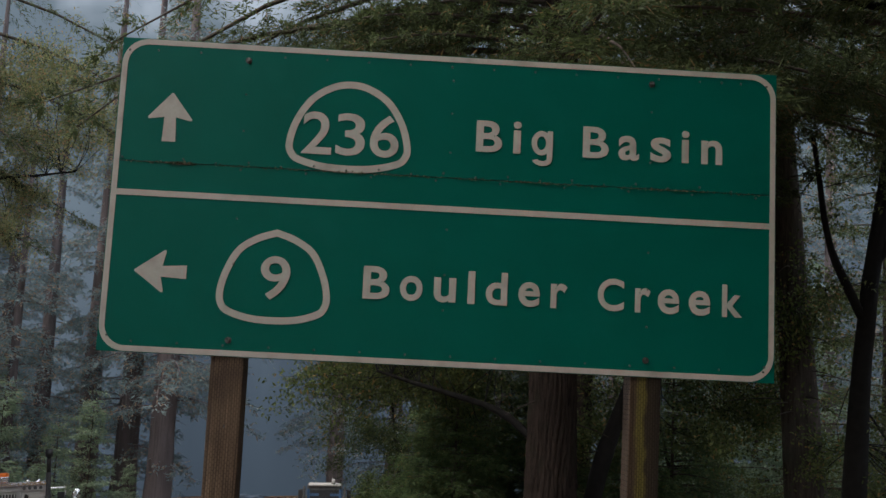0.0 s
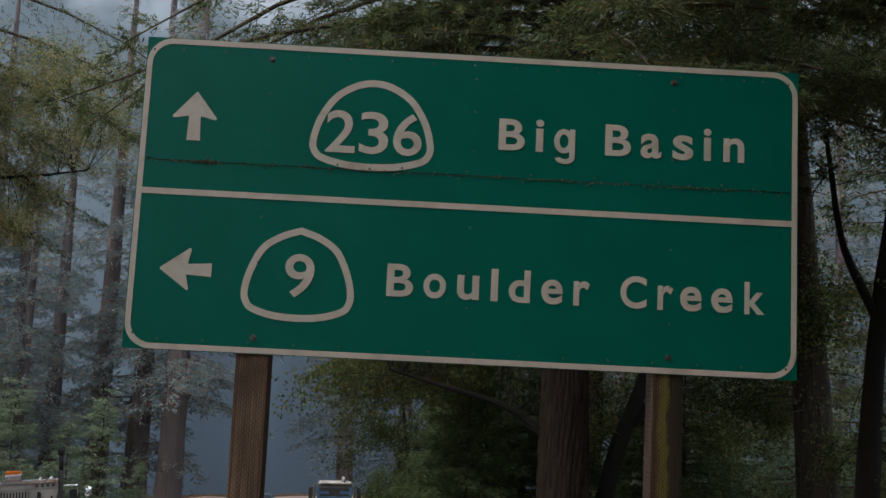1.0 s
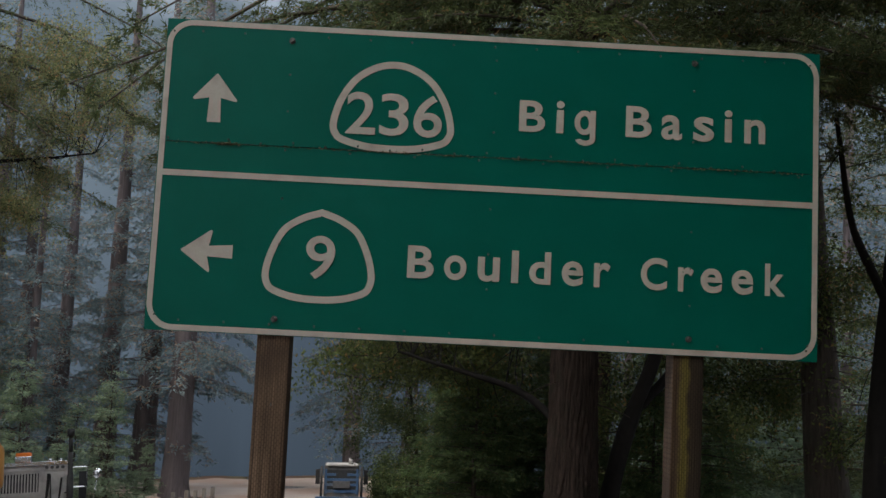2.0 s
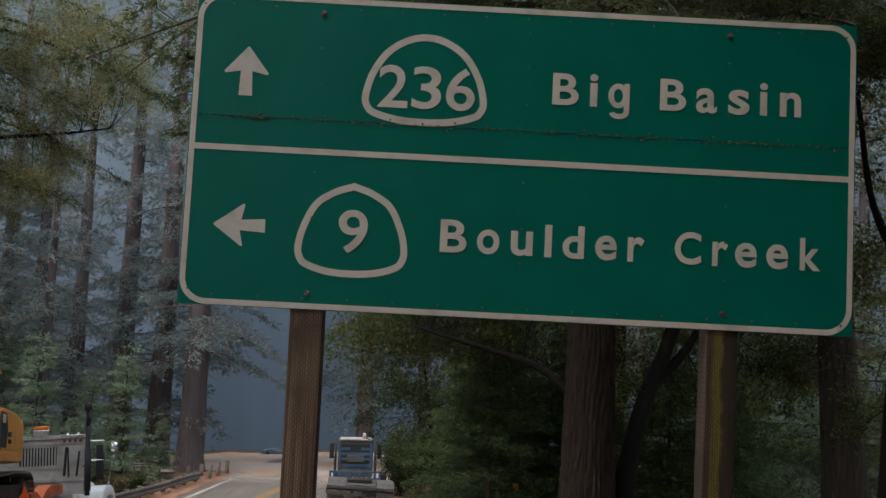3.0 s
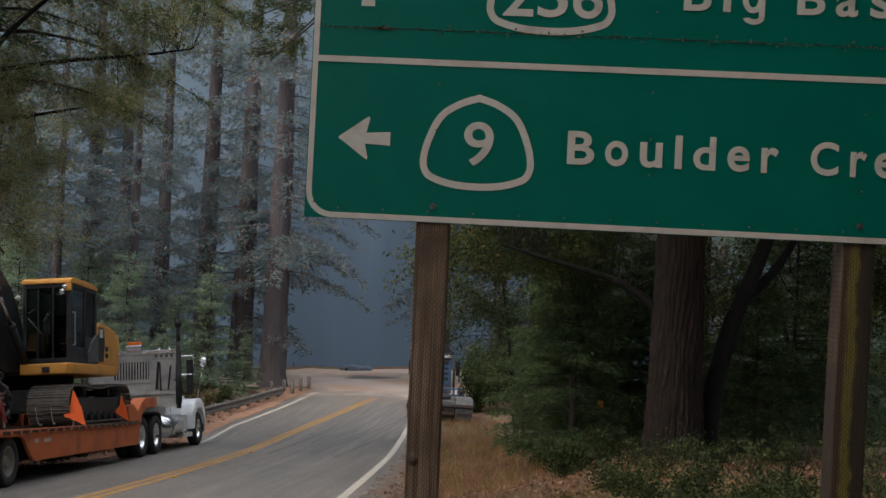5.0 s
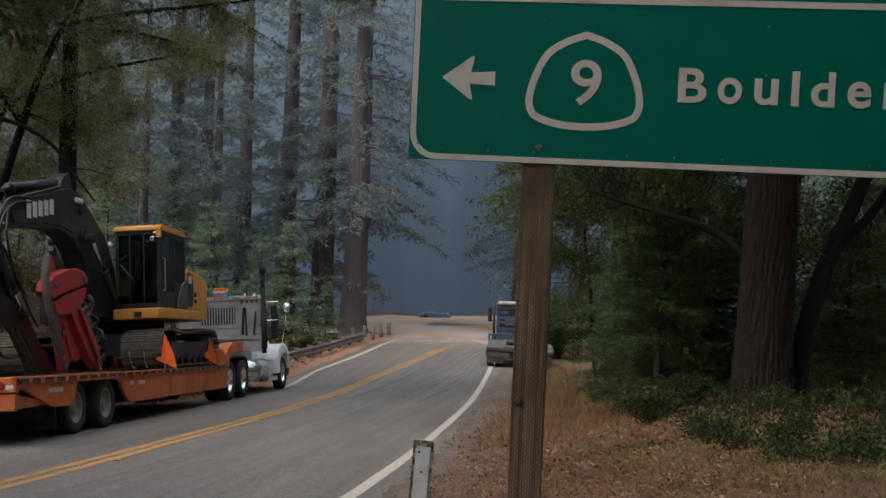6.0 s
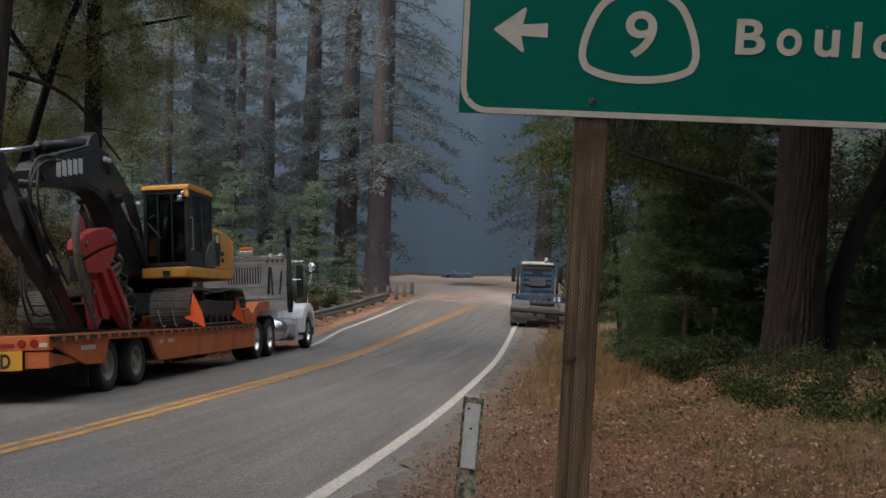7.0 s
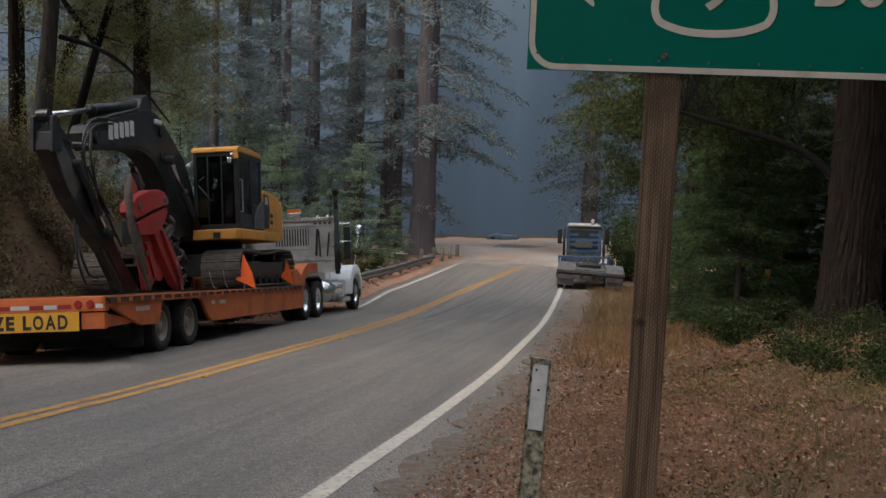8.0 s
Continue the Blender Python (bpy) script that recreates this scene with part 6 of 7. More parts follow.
def excavator():
    e = thing("excavator", "yellow and black tracked excavator with folded boom and red grapple", "excavator", HEAD @ pose(0, 0, 0.93))
    down = lambda pts: [(y, z - 0.93) for y, z in pts]
    low = lambda p: (p[0], p[1], p[2] - 0.93)

    def track(x0, x1, y0, y1, h):
        R = h / 2
        body = part("track_frame", boxes(((x0 + 0.15, y0 + R, 0.16), (x1 - 0.12, y1 - R, h - 0.24), 0.03)), M_BLACK, e, "black track frame")
        n = 50
        per = 2 * (y1 - y0 - 2 * R) + 2 * math.pi * R
        link = boxes(((x0, -0.078, -0.014), (x1, 0.078, 0.012), 0.003), ((x0, -0.034, 0.010), (x1, -0.012, 0.038)), ((x0, 0.024, 0.010), (x1, 0.042, 0.032)))
        first = None
        for i in range(n):
            d = per * i / n
            L = y1 - y0 - 2 * R
            if d < L:
                yy, zz, a = y0 + R + d, h, 0
            elif d < L + math.pi * R:
                a = (d - L) / R
                yy, zz = y1 - R + R * math.sin(a), R + R * math.cos(a)
            elif d < 2 * L + math.pi * R:
                yy, zz, a = y1 - R - (d - L - math.pi * R), 0, math.pi
            else:
                a = math.pi + (d - 2 * L - math.pi * R) / R
                yy, zz = y0 + R + R * math.sin(a), R + R * math.cos(a)
            k = (yy - y0 - R) / L
            droop = 0.05 * math.sin(2 * math.pi * k + 2.2) * math.sin(math.pi * k) if zz > h - 1e-6 else 0
            m = pose(0, yy, zz * (1 - 0.05) + 0.03 + droop, -math.degrees(a), 0, 0)
            if first is None:
                first = part("track_shoe", link, M_TRACK, e, "muddy steel track shoe")
                first.matrix_local = m
            else:
                c = first.copy()
                scene.collection.objects.link(c)
                c.matrix_local = m
        for yy in np.linspace(y0 + R + 0.35, y1 - R - 0.35, 7):
            bm = bmesh.new()
            cyl(bm, (x0 + 0.1, yy, 0.14), (x1 - 0.08, yy, 0.14), 0.10, seg=12)
            part("roller", bm, M_FRAME, body)
        for yy in (y0 + R + 0.9, y1 - R - 0.9):
            bm = bmesh.new()
            cyl(bm, (x0 + 0.2, yy, h - 0.14), (x1 - 0.12, yy, h - 0.14), 0.07, seg=12)
            part("carrier_roller", bm, M_FRAME, body)
        for yy in (y0 + R, y1 - R):
            part("sprocket", lathe([(x0 + 0.2, 0.05), (x0 + 0.2, R * 0.82), (x1 - 0.16, R * 0.82), (x1 - 0.12, R * 0.55), (x1 - 0.05, R * 0.4), (x1 - 0.05, 0.02)], 18, None, (0, yy, R)), M_FRAME, body, "dark drive wheel", True)
    track(0.40, 1.22, 6.28, 10.42, 0.76)
    track(-1.62, -0.86, 4.86, 9.2, 0.76)
    part("undercarriage", boxes(((-1.0, 7.0, 0.25), (0.5, 9.3, 0.72), 0.05)), M_BLACK, e)
    bm = bmesh.new()
    cyl(bm, (-0.1, 8.2, 0.70), (-0.1, 8.2, 0.99), 0.72, seg=24)
    part("slew_ring", bm, M_FRAME, e, "", True)
    # house: platform, engine cover, counterweight
    part("swing_frame", prism([(-1.4, 6.6), (0.20, 6.6), (0.20, 9.2), (-1.4, 9.2)], 0.99, 1.5, "z", 0.03), M_BLACK, e, "black swing frame")
    part("platform", prism([(0.21, 6.38), (1.14, 6.38), (1.22, 6.50), (1.22, 9.3), (0.21, 9.3)], 0.985, 1.20, "z", 0.035), M_CAT_YELLOW, e, "yellow revolving platform")
    part("rotary_joint", boxes(((0.66, 6.34, 1.02), (0.80, 6.379, 1.13), 0.008)), M_FRAME, e, "small dark catch on the platform")
    part("engine_cover", prism([(8.12, 1.20), (8.12, 2.02), (8.30, 2.10), (8.8, 2.06), (9.4, 1.98), (9.4, 1.20)], 0.22, 1.19, "x", 0.05), M_CAT_YELLOW, e, "yellow engine cover")
    cw = prism([(-1.4, 9.0), (1.17, 9.0), (1.20, 9.6), (1.10, 9.92), (0.80, 10.14), (0.3, 10.26), (-0.7, 10.26), (-1.2, 10.1), (-1.4, 9.7)], 0.99, 2.00, "z", 0.15)
    for v in cw.verts:
        if v.co.z > 1.5:
            v.co.z -= 0.10 * max(0.0, v.co.y - 9.0)
    part("counterweight", cw, M_CAT_YELLOW, e, "rounded yellow counterweight", True)
    part("side_panel", prism(down([(8.16, 2.20), (8.16, 2.94), (8.50, 2.92), (8.58, 2.62), (8.50, 2.20)]), 1.188, 1.200, "x", 0.004), M_BLACK, e, "dark side panel behind the cab")
    part("vent", boxes(((1.192, 8.62, 1.36), (1.203, 8.80, 1.45)), ((1.192, 8.62, 1.50), (1.203, 8.80, 1.60))), M_FRAME, e, "small dark vents")
    part("emblem", boxes(((1.196, 8.22, 1.78), (1.206, 8.42, 1.95))), M_WHITE_MARK, e, "small pale emblem plate")
    part("toolbox", boxes(((-1.25, 6.5, 1.5), (-0.50, 8.0, 1.72), 0.04)), M_BLACK, e)
    # cab: posts, roof, panes
    x0, x1, y0, y1, z0, z1 = 0.24, 1.18, 6.46, 8.08, 1.20, 2.86
    cab = part("cab", boxes(((x0, y0, z0), (x1, y1, z0 + 0.10), 0.01)), M_BLACK, e, "black-framed operator cab")
    for lo, hi in (((x0, y0, z0), (x0 + 0.07, y0 + 0.08, z1 - 0.08)), ((x1 - 0.09, y0, z0), (x1, y0 + 0.10, z1 - 0.08)), ((x0, y1 - 0.08, z0), (x0 + 0.07, y1, z1 - 0.08)),
                   ((x1 - 0.07, y1 - 0.12, z0), (x1, y1, z1 - 0.08)), ((x1 - 0.06, y0 + 0.84, z0), (x1, y0 + 0.92, z1 - 0.08))):
        part("cab_post", boxes((lo, hi, 0.02)), M_BLACK, cab)
    for lo, hi in (((x0 + 0.07, y0 + 0.003, z1 - 0.17), (x1 - 0.08, y0 + 0.06, z1 - 0.07)),
                   ((x1 - 0.057, y0 + 0.08, z1 - 0.17), (x1 - 0.003, y1 - 0.1, z1 - 0.07)), ((x0 + 0.003, y0 + 0.08, z1 - 0.16), (x0 + 0.06, y1 - 0.08, z1 - 0.07))):
        part("cab_rail", boxes((lo, hi, 0.005)), M_BLACK, cab)
    part("rear_wall", boxes(((x0 + 0.07, y1 - 0.06, z0 + 0.1), (x1 - 0.07, y1 - 0.003, z0 + 0.95), 0.01)), M_BLACK, cab, "black rear wall of the cab")
    for x in (0.29, 0.58):
        part("window_bar", boxes(((x0 + x, y0 + 0.000, z0 + 0.1), (x0 + x + 0.022, y0 + 0.018, z1 - 0.17))), M_BLACK, cab, "thin black window bar")
    roof = part("cab_roof", prism([(y0 - 0.05, z1 - 0.09), (y0 - 0.04, z1 - 0.02), (y0 + 0.10, z1 + 0.03), (y0 + 0.9, z1 + 0.03), (y1 - 0.1, z1 - 0.0), (y1 + 0.02, z1 - 0.06), (y1 + 0.02, z1 - 0.10)], x0 - 0.02, x1 + 0.02, "x", 0.02), M_CAT_YELLOW, cab, "yellow cab roof")
    part("corner_trim", boxes(((x1 - 0.10, y0 - 0.035, z1 - 0.24), (x1 + 0.012, y0 + 0.06, z1 - 0.085), 0.012)), M_CAT_YELLOW, roof)
    for lo, hi, lab in (((x0 + 0.07, y0 + 0.02, z0 + 0.10), (x1 - 0.08, y0 + 0.03, z1 - 0.17), "dark tinted windscreen"), ((x1 - 0.03, y0 + 0.10, z0 + 0.30), (x1 - 0.02, y0 + 0.84, z1 - 0.17), "dark tinted side window"),
                        ((x1 - 0.03, y0 + 0.92, z0 + 0.55), (x1 - 0.02, y1 - 0.12, z1 - 0.17), "dark tinted side window"), ((x0 + 0.02, y0 + 0.08, z0 + 0.3), (x0 + 0.03, y1 - 0.1, z1 - 0.16), "dark tinted side window"), ((x0 + 0.07, y1 - 0.03, z0 + 0.95), (x1 - 0.07, y1 - 0.02, z1 - 0.16), "dark tinted rear window")):
        part("pane", boxes((lo, hi)), M_GLASS, cab, lab)
    part("door_panel", boxes(((x1 - 0.05, y0 + 0.1, z0 + 0.06), (x1 - 0.005, y0 + 0.84, z0 + 0.32), 0.01), ((x1 - 0.05, y0 + 0.92, z0 + 0.06), (x1 - 0.005, y1 - 0.02, z0 + 0.55), 0.02)), M_BLACK, cab)
    part("rear_fairing", prism([(y1 - 0.62, z0 + 0.02), (y1 - 0.60, z0 + 0.22), (y1 - 0.40, z0 + 0.46), (y1 - 0.10, z0 + 0.62), (y1 + 0.03, z0 + 0.64), (y1 + 0.03, z0 + 0.02)], x1 - 0.01, x1 + 0.035, "x", 0.015), M_DUSTY, cab, "dusty rounded black fairing")
    part("seat", boxes(((0.45, 7.1, 1.45), (0.9, 7.55, 1.62), 0.05), ((0.45, 7.5, 1.5), (0.9, 7.64, 2.25), 0.05)), M_FRAME, cab, "dark operator seat")
    part("console", boxes(((0.34, 6.9, 1.3), (0.44, 7.5, 1.85), 0.03), ((0.92, 6.9, 1.3), (1.02, 7.5, 1.85), 0.03)), M_DUSTY, cab, "grey control consoles")
    part("work_lamp", boxes(((x1 - 0.20, y0 - 0.09, z1 - 0.33), (x1 - 0.10, y0 - 0.02, z1 - 0.22), 0.02)), M_CHROME, cab, "work lamp with clear lens")
    part("work_lamp", boxes(((x1 - 0.14, y0 - 0.08, z1 - 0.22), (x1 - 0.06, y0 - 0.02, z1 - 0.13), 0.02)), M_CHROME, cab, "work lamp with clear lens")
    hr = bmesh.new()
    cyl(hr, (x1 + 0.04, y0 + 0.14, z0 + 0.35), (x1 + 0.04, y0 + 0.14, z0 + 1.0), 0.014, seg=8)
    cyl(hr, (x1 + 0.04, y0 + 0.14, z0 + 0.35), (x1 - 0.02, y0 + 0.14, z0 + 0.35), 0.014, seg=8)
    cyl(hr, (x1 + 0.04, y0 + 0.14, z0 + 1.0), (x1 - 0.02, y0 + 0.14, z0 + 1.0), 0.014, seg=8)
    part("grab_handle", hr, M_STEEL, cab)
    wp = bmesh.new()
    cyl(wp, (0.34, y0 - 0.012, z1 - 0.75), (0.62, y0 - 0.012, z1 - 1.08), 0.012, seg=6)
    cyl(wp, (0.36, y0 - 0.012, z1 - 0.66), (0.48, y0 - 0.012, z1 - 0.58), 0.010, seg=6)
    part("wiper", wp, M_DUSTY, cab, "thin dusty wiper arm")
    # boom, stick, rams
    outline = down([(2.20, 3.36), (2.14, 3.60), (2.27, 3.74), (3.40, 4.05), (4.35, 4.28), (4.65, 4.32), (5.00, 4.27), (5.32, 4.10), (5.75, 3.86), (6.22, 3.58), (6.64, 3.05), (7.0, 2.45), (7.05, 2.15), (6.8, 2.00), (5.85, 1.98), (5.65, 2.05), (5.48, 2.45), (5.33, 2.80), (5.05, 3.12), (4.70, 3.36), (4.30, 3.48), (3.95, 3.50), (3.20, 3.44), (2.36, 3.33)])
    boom = part("boom", prism(outline, -0.26, 0.13, "x", 0.015), M_BLACK, e, "black cranked boom")
    part("boom_side", prism(down([(2.45, 3.42), (2.42, 3.62), (3.42, 3.92), (4.42, 4.16), (4.75, 4.17), (5.05, 4.06), (5.0, 3.62), (4.62, 3.50), (4.25, 3.56), (3.9, 3.57), (3.2, 3.51)]), 0.128, 0.142, "x", 0.004), M_BLACK, boom, "raised side plate of the boom")
    part("marking", boxes(*[((0.143, 2.76 + 0.22 * j, 2.63 + 0.042 * j), (0.147, 2.76 + 0.22 * j + 0.17, 2.94 + 0.042 * j if j == 0 else 2.90 + 0.042 * j)) for j in range(5)]), M_WHITE_MARK, boom, "five plain white bars")
    part("boom_lamp", boxes(((0.14, 4.70, 3.14), (0.21, 4.98, 3.24), 0.03)), M_WHITE_MARK, boom, "small pale work lamp")
    lamp = bmesh.new()
    bmesh.ops.create_uvsphere(lamp, u_segments=12, v_segments=8, radius=0.055, matrix=pose(0.18, 6.36, 2.50))
    part("boom_lamp", lamp, M_WHITE_MARK, boom, "round pale lamp on the boom", True)
    for p, r in (((2.32, 3.52), 0.10), ((5.02, 3.95), 0.09), ((5.15, 3.50), 0.11)):
        bm = bmesh.new()
        cyl(bm, (0.12, p[0], p[1] - 0.93), (0.18, p[0], p[1] - 0.93), r, seg=18)
        part("pin", bm, M_FRAME, boom, "dark pivot pin")
    stick = part("stick", prism(down([(0.84, 3.18), (0.88, 3.46), (1.10, 3.58), (1.40, 3.36), (1.84, 2.97), (2.66, 2.16), (3.28, 1.52), (3.90, 1.02), (3.87, 0.95), (3.32, 0.95), (3.20, 1.12), (2.70, 1.64), (2.02, 2.06), (1.46, 2.48)]), -0.16, 0.10, "x", 0.02), M_BLACK, e, "black dipper stick")
    part("stick_side", prism(down([(0.94, 3.20), (1.10, 3.38), (1.32, 3.22), (1.80, 2.78), (1.55, 2.46), (1.32, 2.64)]), 0.099, 0.112, "x", 0.004), M_DUSTY, stick, "grey side plate on the stick")
    for lo, hi in ((0.10, 0.15), (-0.22, -0.16)):
        part("head_plate", prism(down([(0.80, 3.14), (0.84, 3.68), (0.94, 3.72), (1.06, 3.66), (1.13, 3.18)]), lo, hi, "x", 0.01), M_BLACK, stick)
    part("head_plate", prism(down([(0.90, 3.40), (0.94, 3.64), (1.06, 3.62), (1.45, 3.36)]), 0.06, 0.12, "x", 0.01), M_BLACK, stick)
    ram(e, (-0.06, 4.50, 3.50), (-0.04, 0.94, 2.78), 0.085, 0.56)
    part("bracket", prism(down([(4.15, 4.24), (4.38, 4.52), (4.62, 4.62), (4.72, 4.50), (4.75, 4.28)]), -0.2, 0.08, "x", 0.01), M_BLACK, boom)
    ram(e, low((0.30, 6.62, 2.02)), low((0.30, 5.10, 3.42)), 0.075, 0.6)
    ram(e, low((-0.42, 6.62, 2.02)), low((-0.42, 5.10, 3.42)), 0.075, 0.6)
    ram(e, low((0.16, 1.55, 3.02)), low((0.16, 2.60, 1.95)), 0.06, 0.7)
    v, f = tube([(0.12, 2.35, 0.76), (0.13, 2.72, 0.42), (0.14, 3.10, 0.04)], [0.045, 0.045, 0.045], 8)
    obj("link_rod", v.tolist(), f, M_TWIG, stick, "rusty brown link rod", True)
    rows = ([(0.14, 2.9, 3.84), (0.18, 2.2, 3.76), (0.2, 1.72, 3.42), (0.18, 1.75, 2.95), (0.15, 2.25, 2.42)],
            [(0.12, 3.0, 3.92), (0.2, 2.0, 3.84), (0.24, 1.55, 3.42), (0.2, 1.70, 2.85), (0.15, 2.2, 2.2)],
            [(0.16, 2.1, 3.66), (0.22, 1.88, 3.20), (0.22, 2.05, 2.75), (0.15, 2.45, 2.35)],
            [(0.16, 1.9, 3.0), (0.24, 2.15, 2.55), (0.24, 2.5, 2.25), (0.16, 2.7, 2.35)],
            [(0.16, 2.3, 2.55), (0.24, 2.45, 2.2), (0.24, 2.75, 1.9), (0.16, 3.1, 1.75)],
            [(0.13, 1.55, 2.05), (0.2, 1.48, 1.60), (0.2, 1.75, 1.25), (0.15, 2.15, 1.22)],
            [(0.13, 1.45, 2.15), (0.2, 1.36, 1.55), (0.2, 1.62, 1.08), (0.15, 2.25, 1.05)])
    for pts in rows:
        hose(e, [low(p) for p in pts])
    hose(e, [low(p) for p in [(-0.1, 2.6, 3.92), (-0.1, 4.3, 4.36), (-0.1, 5.1, 4.28), (-0.05, 5.9, 3.82), (-0.05, 6.7, 3.0)]], 0.03)
    hose(e, [low(p) for p in [(0.10, 2.0, 3.72), (0.12, 3.4, 4.10), (0.12, 4.2, 4.30)]], 0.024)
    for k, (p, r) in enumerate((((1.72, 3.36), 0.05), ((2.55, 2.28), 0.045), ((2.02, 2.68), 0.04))):
        bm = bmesh.new()
        cyl(bm, (0.08, p[0] - 0.13, p[1] - 0.93), (0.20, p[0] + 0.13, p[1] - 0.93), r * 0.4, seg=8)
        part("fitting", bm, M_STEEL, stick, "bright steel hose fitting")
    rng = np.random.default_rng(8)
    for k in range(16):   # grimy hose bundle between grapple and cab
        y, z = 4.42 + 0.05 * k + rng.uniform(-0.08, 0.08), 2.18 - 0.062 * k
        q = rng.uniform(-0.12, 0.12, (4, 3))
        hose(e, [low((0.38 + q[0, 0], y, z + 0.12)), low((0.48 + q[1, 0], y + 0.16 + q[1, 1], z)), low((0.40 + q[2, 0], y + 0.10 + q[2, 1], z - 0.18)), low((0.46 + q[3, 0], y - 0.04, z - 0.26))], 0.036 if k % 2 else 0.05, "grimy hydraulic hose").data.materials[0] = (M_TRACK, M_DUSTY, M_BLACK)[k % 3]
    # red grapple: round housing, a black bar for its shaded split, jaw beam, side lobe, steel tine
    head = part("grapple_head", prism(down([(2.74, 2.30), (2.76, 2.44), (3.00, 2.59), (3.55, 2.73), (3.95, 2.77), (4.22, 2.74), (4.40, 2.62), (4.40, 2.53), (3.60, 2.36), (2.95, 2.19)]), 0.30, 0.52, "x", 0.03), M_RED, e, "scraped red grapple head")
    part("lower_housing", prism(down([(3.00, 2.12), (3.60, 2.30), (4.36, 2.47), (4.38, 2.38), (4.20, 2.16), (3.72, 1.96), (3.30, 1.93), (3.08, 1.96)]), 0.31, 0.50, "x", 0.02), M_RED, head, "red lower half of the grapple head")
    part("core", prism(down([(2.95, 2.12), (2.95, 2.26), (4.36, 2.56), (4.36, 2.44)]), 0.33, 0.46, "x", 0.01), M_FRAME, head, "black bar painting the shaded gap between the halves")
    jaw = part("jaw", prism(down([(3.70, 2.00), (4.10, 2.12), (4.50, 1.80), (5.00, 1.32), (4.98, 0.98), (4.90, 0.94), (4.62, 1.08), (4.20, 1.45), (3.86, 1.80)]), 0.34, 0.50, "x", 0.02), M_RED, head, "red grapple jaw beam")
    part("rib", prism(down([(3.94, 2.04), (4.02, 2.05), (4.95, 1.06), (4.88, 1.02)]), 0.50, 0.56, "x", 0.008), M_RED, jaw)
    part("wear_edge", prism(down([(4.62, 1.46), (4.66, 1.50), (4.93, 0.96), (4.86, 0.93)]), 0.52, 0.545, "x", 0.004), M_STEEL, jaw, "bare steel wear edge")
    lobe = part("jaw", prism(down([(3.38, 1.92), (3.74, 1.94), (3.98, 1.55), (4.36, 1.22), (4.20, 1.12), (3.95, 1.16), (3.68, 0.95), (3.52, 0.98), (3.46, 1.20), (3.36, 1.55)]), 0.30, 0.40, "x", 0.02), M_RED, head, "red side lobe of the grapple")
    part("rib", prism(down([(3.50, 1.80), (3.58, 1.82), (3.92, 1.22), (3.84, 1.18)]), 0.40, 0.44, "x", 0.008), M_RED, lobe)
    for y, z in ((3.05, 2.42), (4.20, 2.60), (3.55, 1.62), (3.62, 1.10)):
        bm = bmesh.new()
        cyl(bm, (0.48 if z > 2 else 0.38, y, z - 0.93), (0.55 if z > 2 else 0.43, y, z - 0.93), 0.055, seg=12)
        part("pin", bm, M_TRACK, head, "rusty pivot pin")
    v, f = tube([low(p) for p in [(0.5, 2.76, 2.95), (0.5, 2.70, 2.86), (0.5, 2.66, 2.55), (0.5, 2.74, 2.18), (0.5, 2.92, 1.75), (0.5, 3.14, 1.35), (0.5, 3.42, 0.98)]], [0.02, 0.065, 0.075, 0.07, 0.06, 0.045, 0.03], 8)
    obj("tine", v.tolist(), f, M_TRACK, head, "curved bare steel tine", True)
    v, f = tube([low(p) for p in [(0.5, 3.02, 1.95), (0.5, 3.10, 1.60), (0.5, 3.34, 1.25)]], [0.05, 0.05, 0.03], 8)
    obj("tine", v.tolist(), f, M_TRACK, head, "curved bare steel tine", True)
    v, f = tube([low(p) for p in [(0.22, 3.55, 3.05), (0.22, 3.62, 2.80), (0.3, 3.66, 2.55)]], [0.09, 0.11, 0.10], 10)
    obj("rotator", v.tolist(), f, M_BLACK, head, "black rotator housing", True)
    part("link", prism(down([(3.02, 2.62), (3.06, 2.90), (3.18, 2.96), (3.34, 2.84), (3.42, 2.66)]), 0.26, 0.36, "x", 0.015), M_RED, head, "red link plate")


excavator()


def tie_down(y0, y1, z1, label):
    """A slack chain from the deck edge up to the machine."""
    c = thing("tie_down_chain", label, "chain", HEAD @ pose(0, 0, 0.93), "tie-down chains")
    link = lathe([(-0.006, 0.016), (0.0, 0.022), (0.006, 0.016), (0.0, 0.010), (-0.006, 0.016)], 8)
    first, n = None, 22
    for i in range(n):
        k = i / (n - 1)
        m = pose(1.20 - 0.35 * k, y0 + (y1 - y0) * k, 0.03 + z1 * k - 0.12 * math.sin(math.pi * k), 90 * (i % 2), 0, 20)
        if first is None:
            first = part("link", link, M_STEEL, c)
            first.matrix_local = m
        else:
            o = first.copy()
            scene.collection.objects.link(o)
            o.matrix_local = m


tie_down(5.55, 6.30, 0.36, "slack steel chain tying the excavator to the deck")
tie_down(4.9, 5.5, 0.30, "steel chain over the folded grapple")


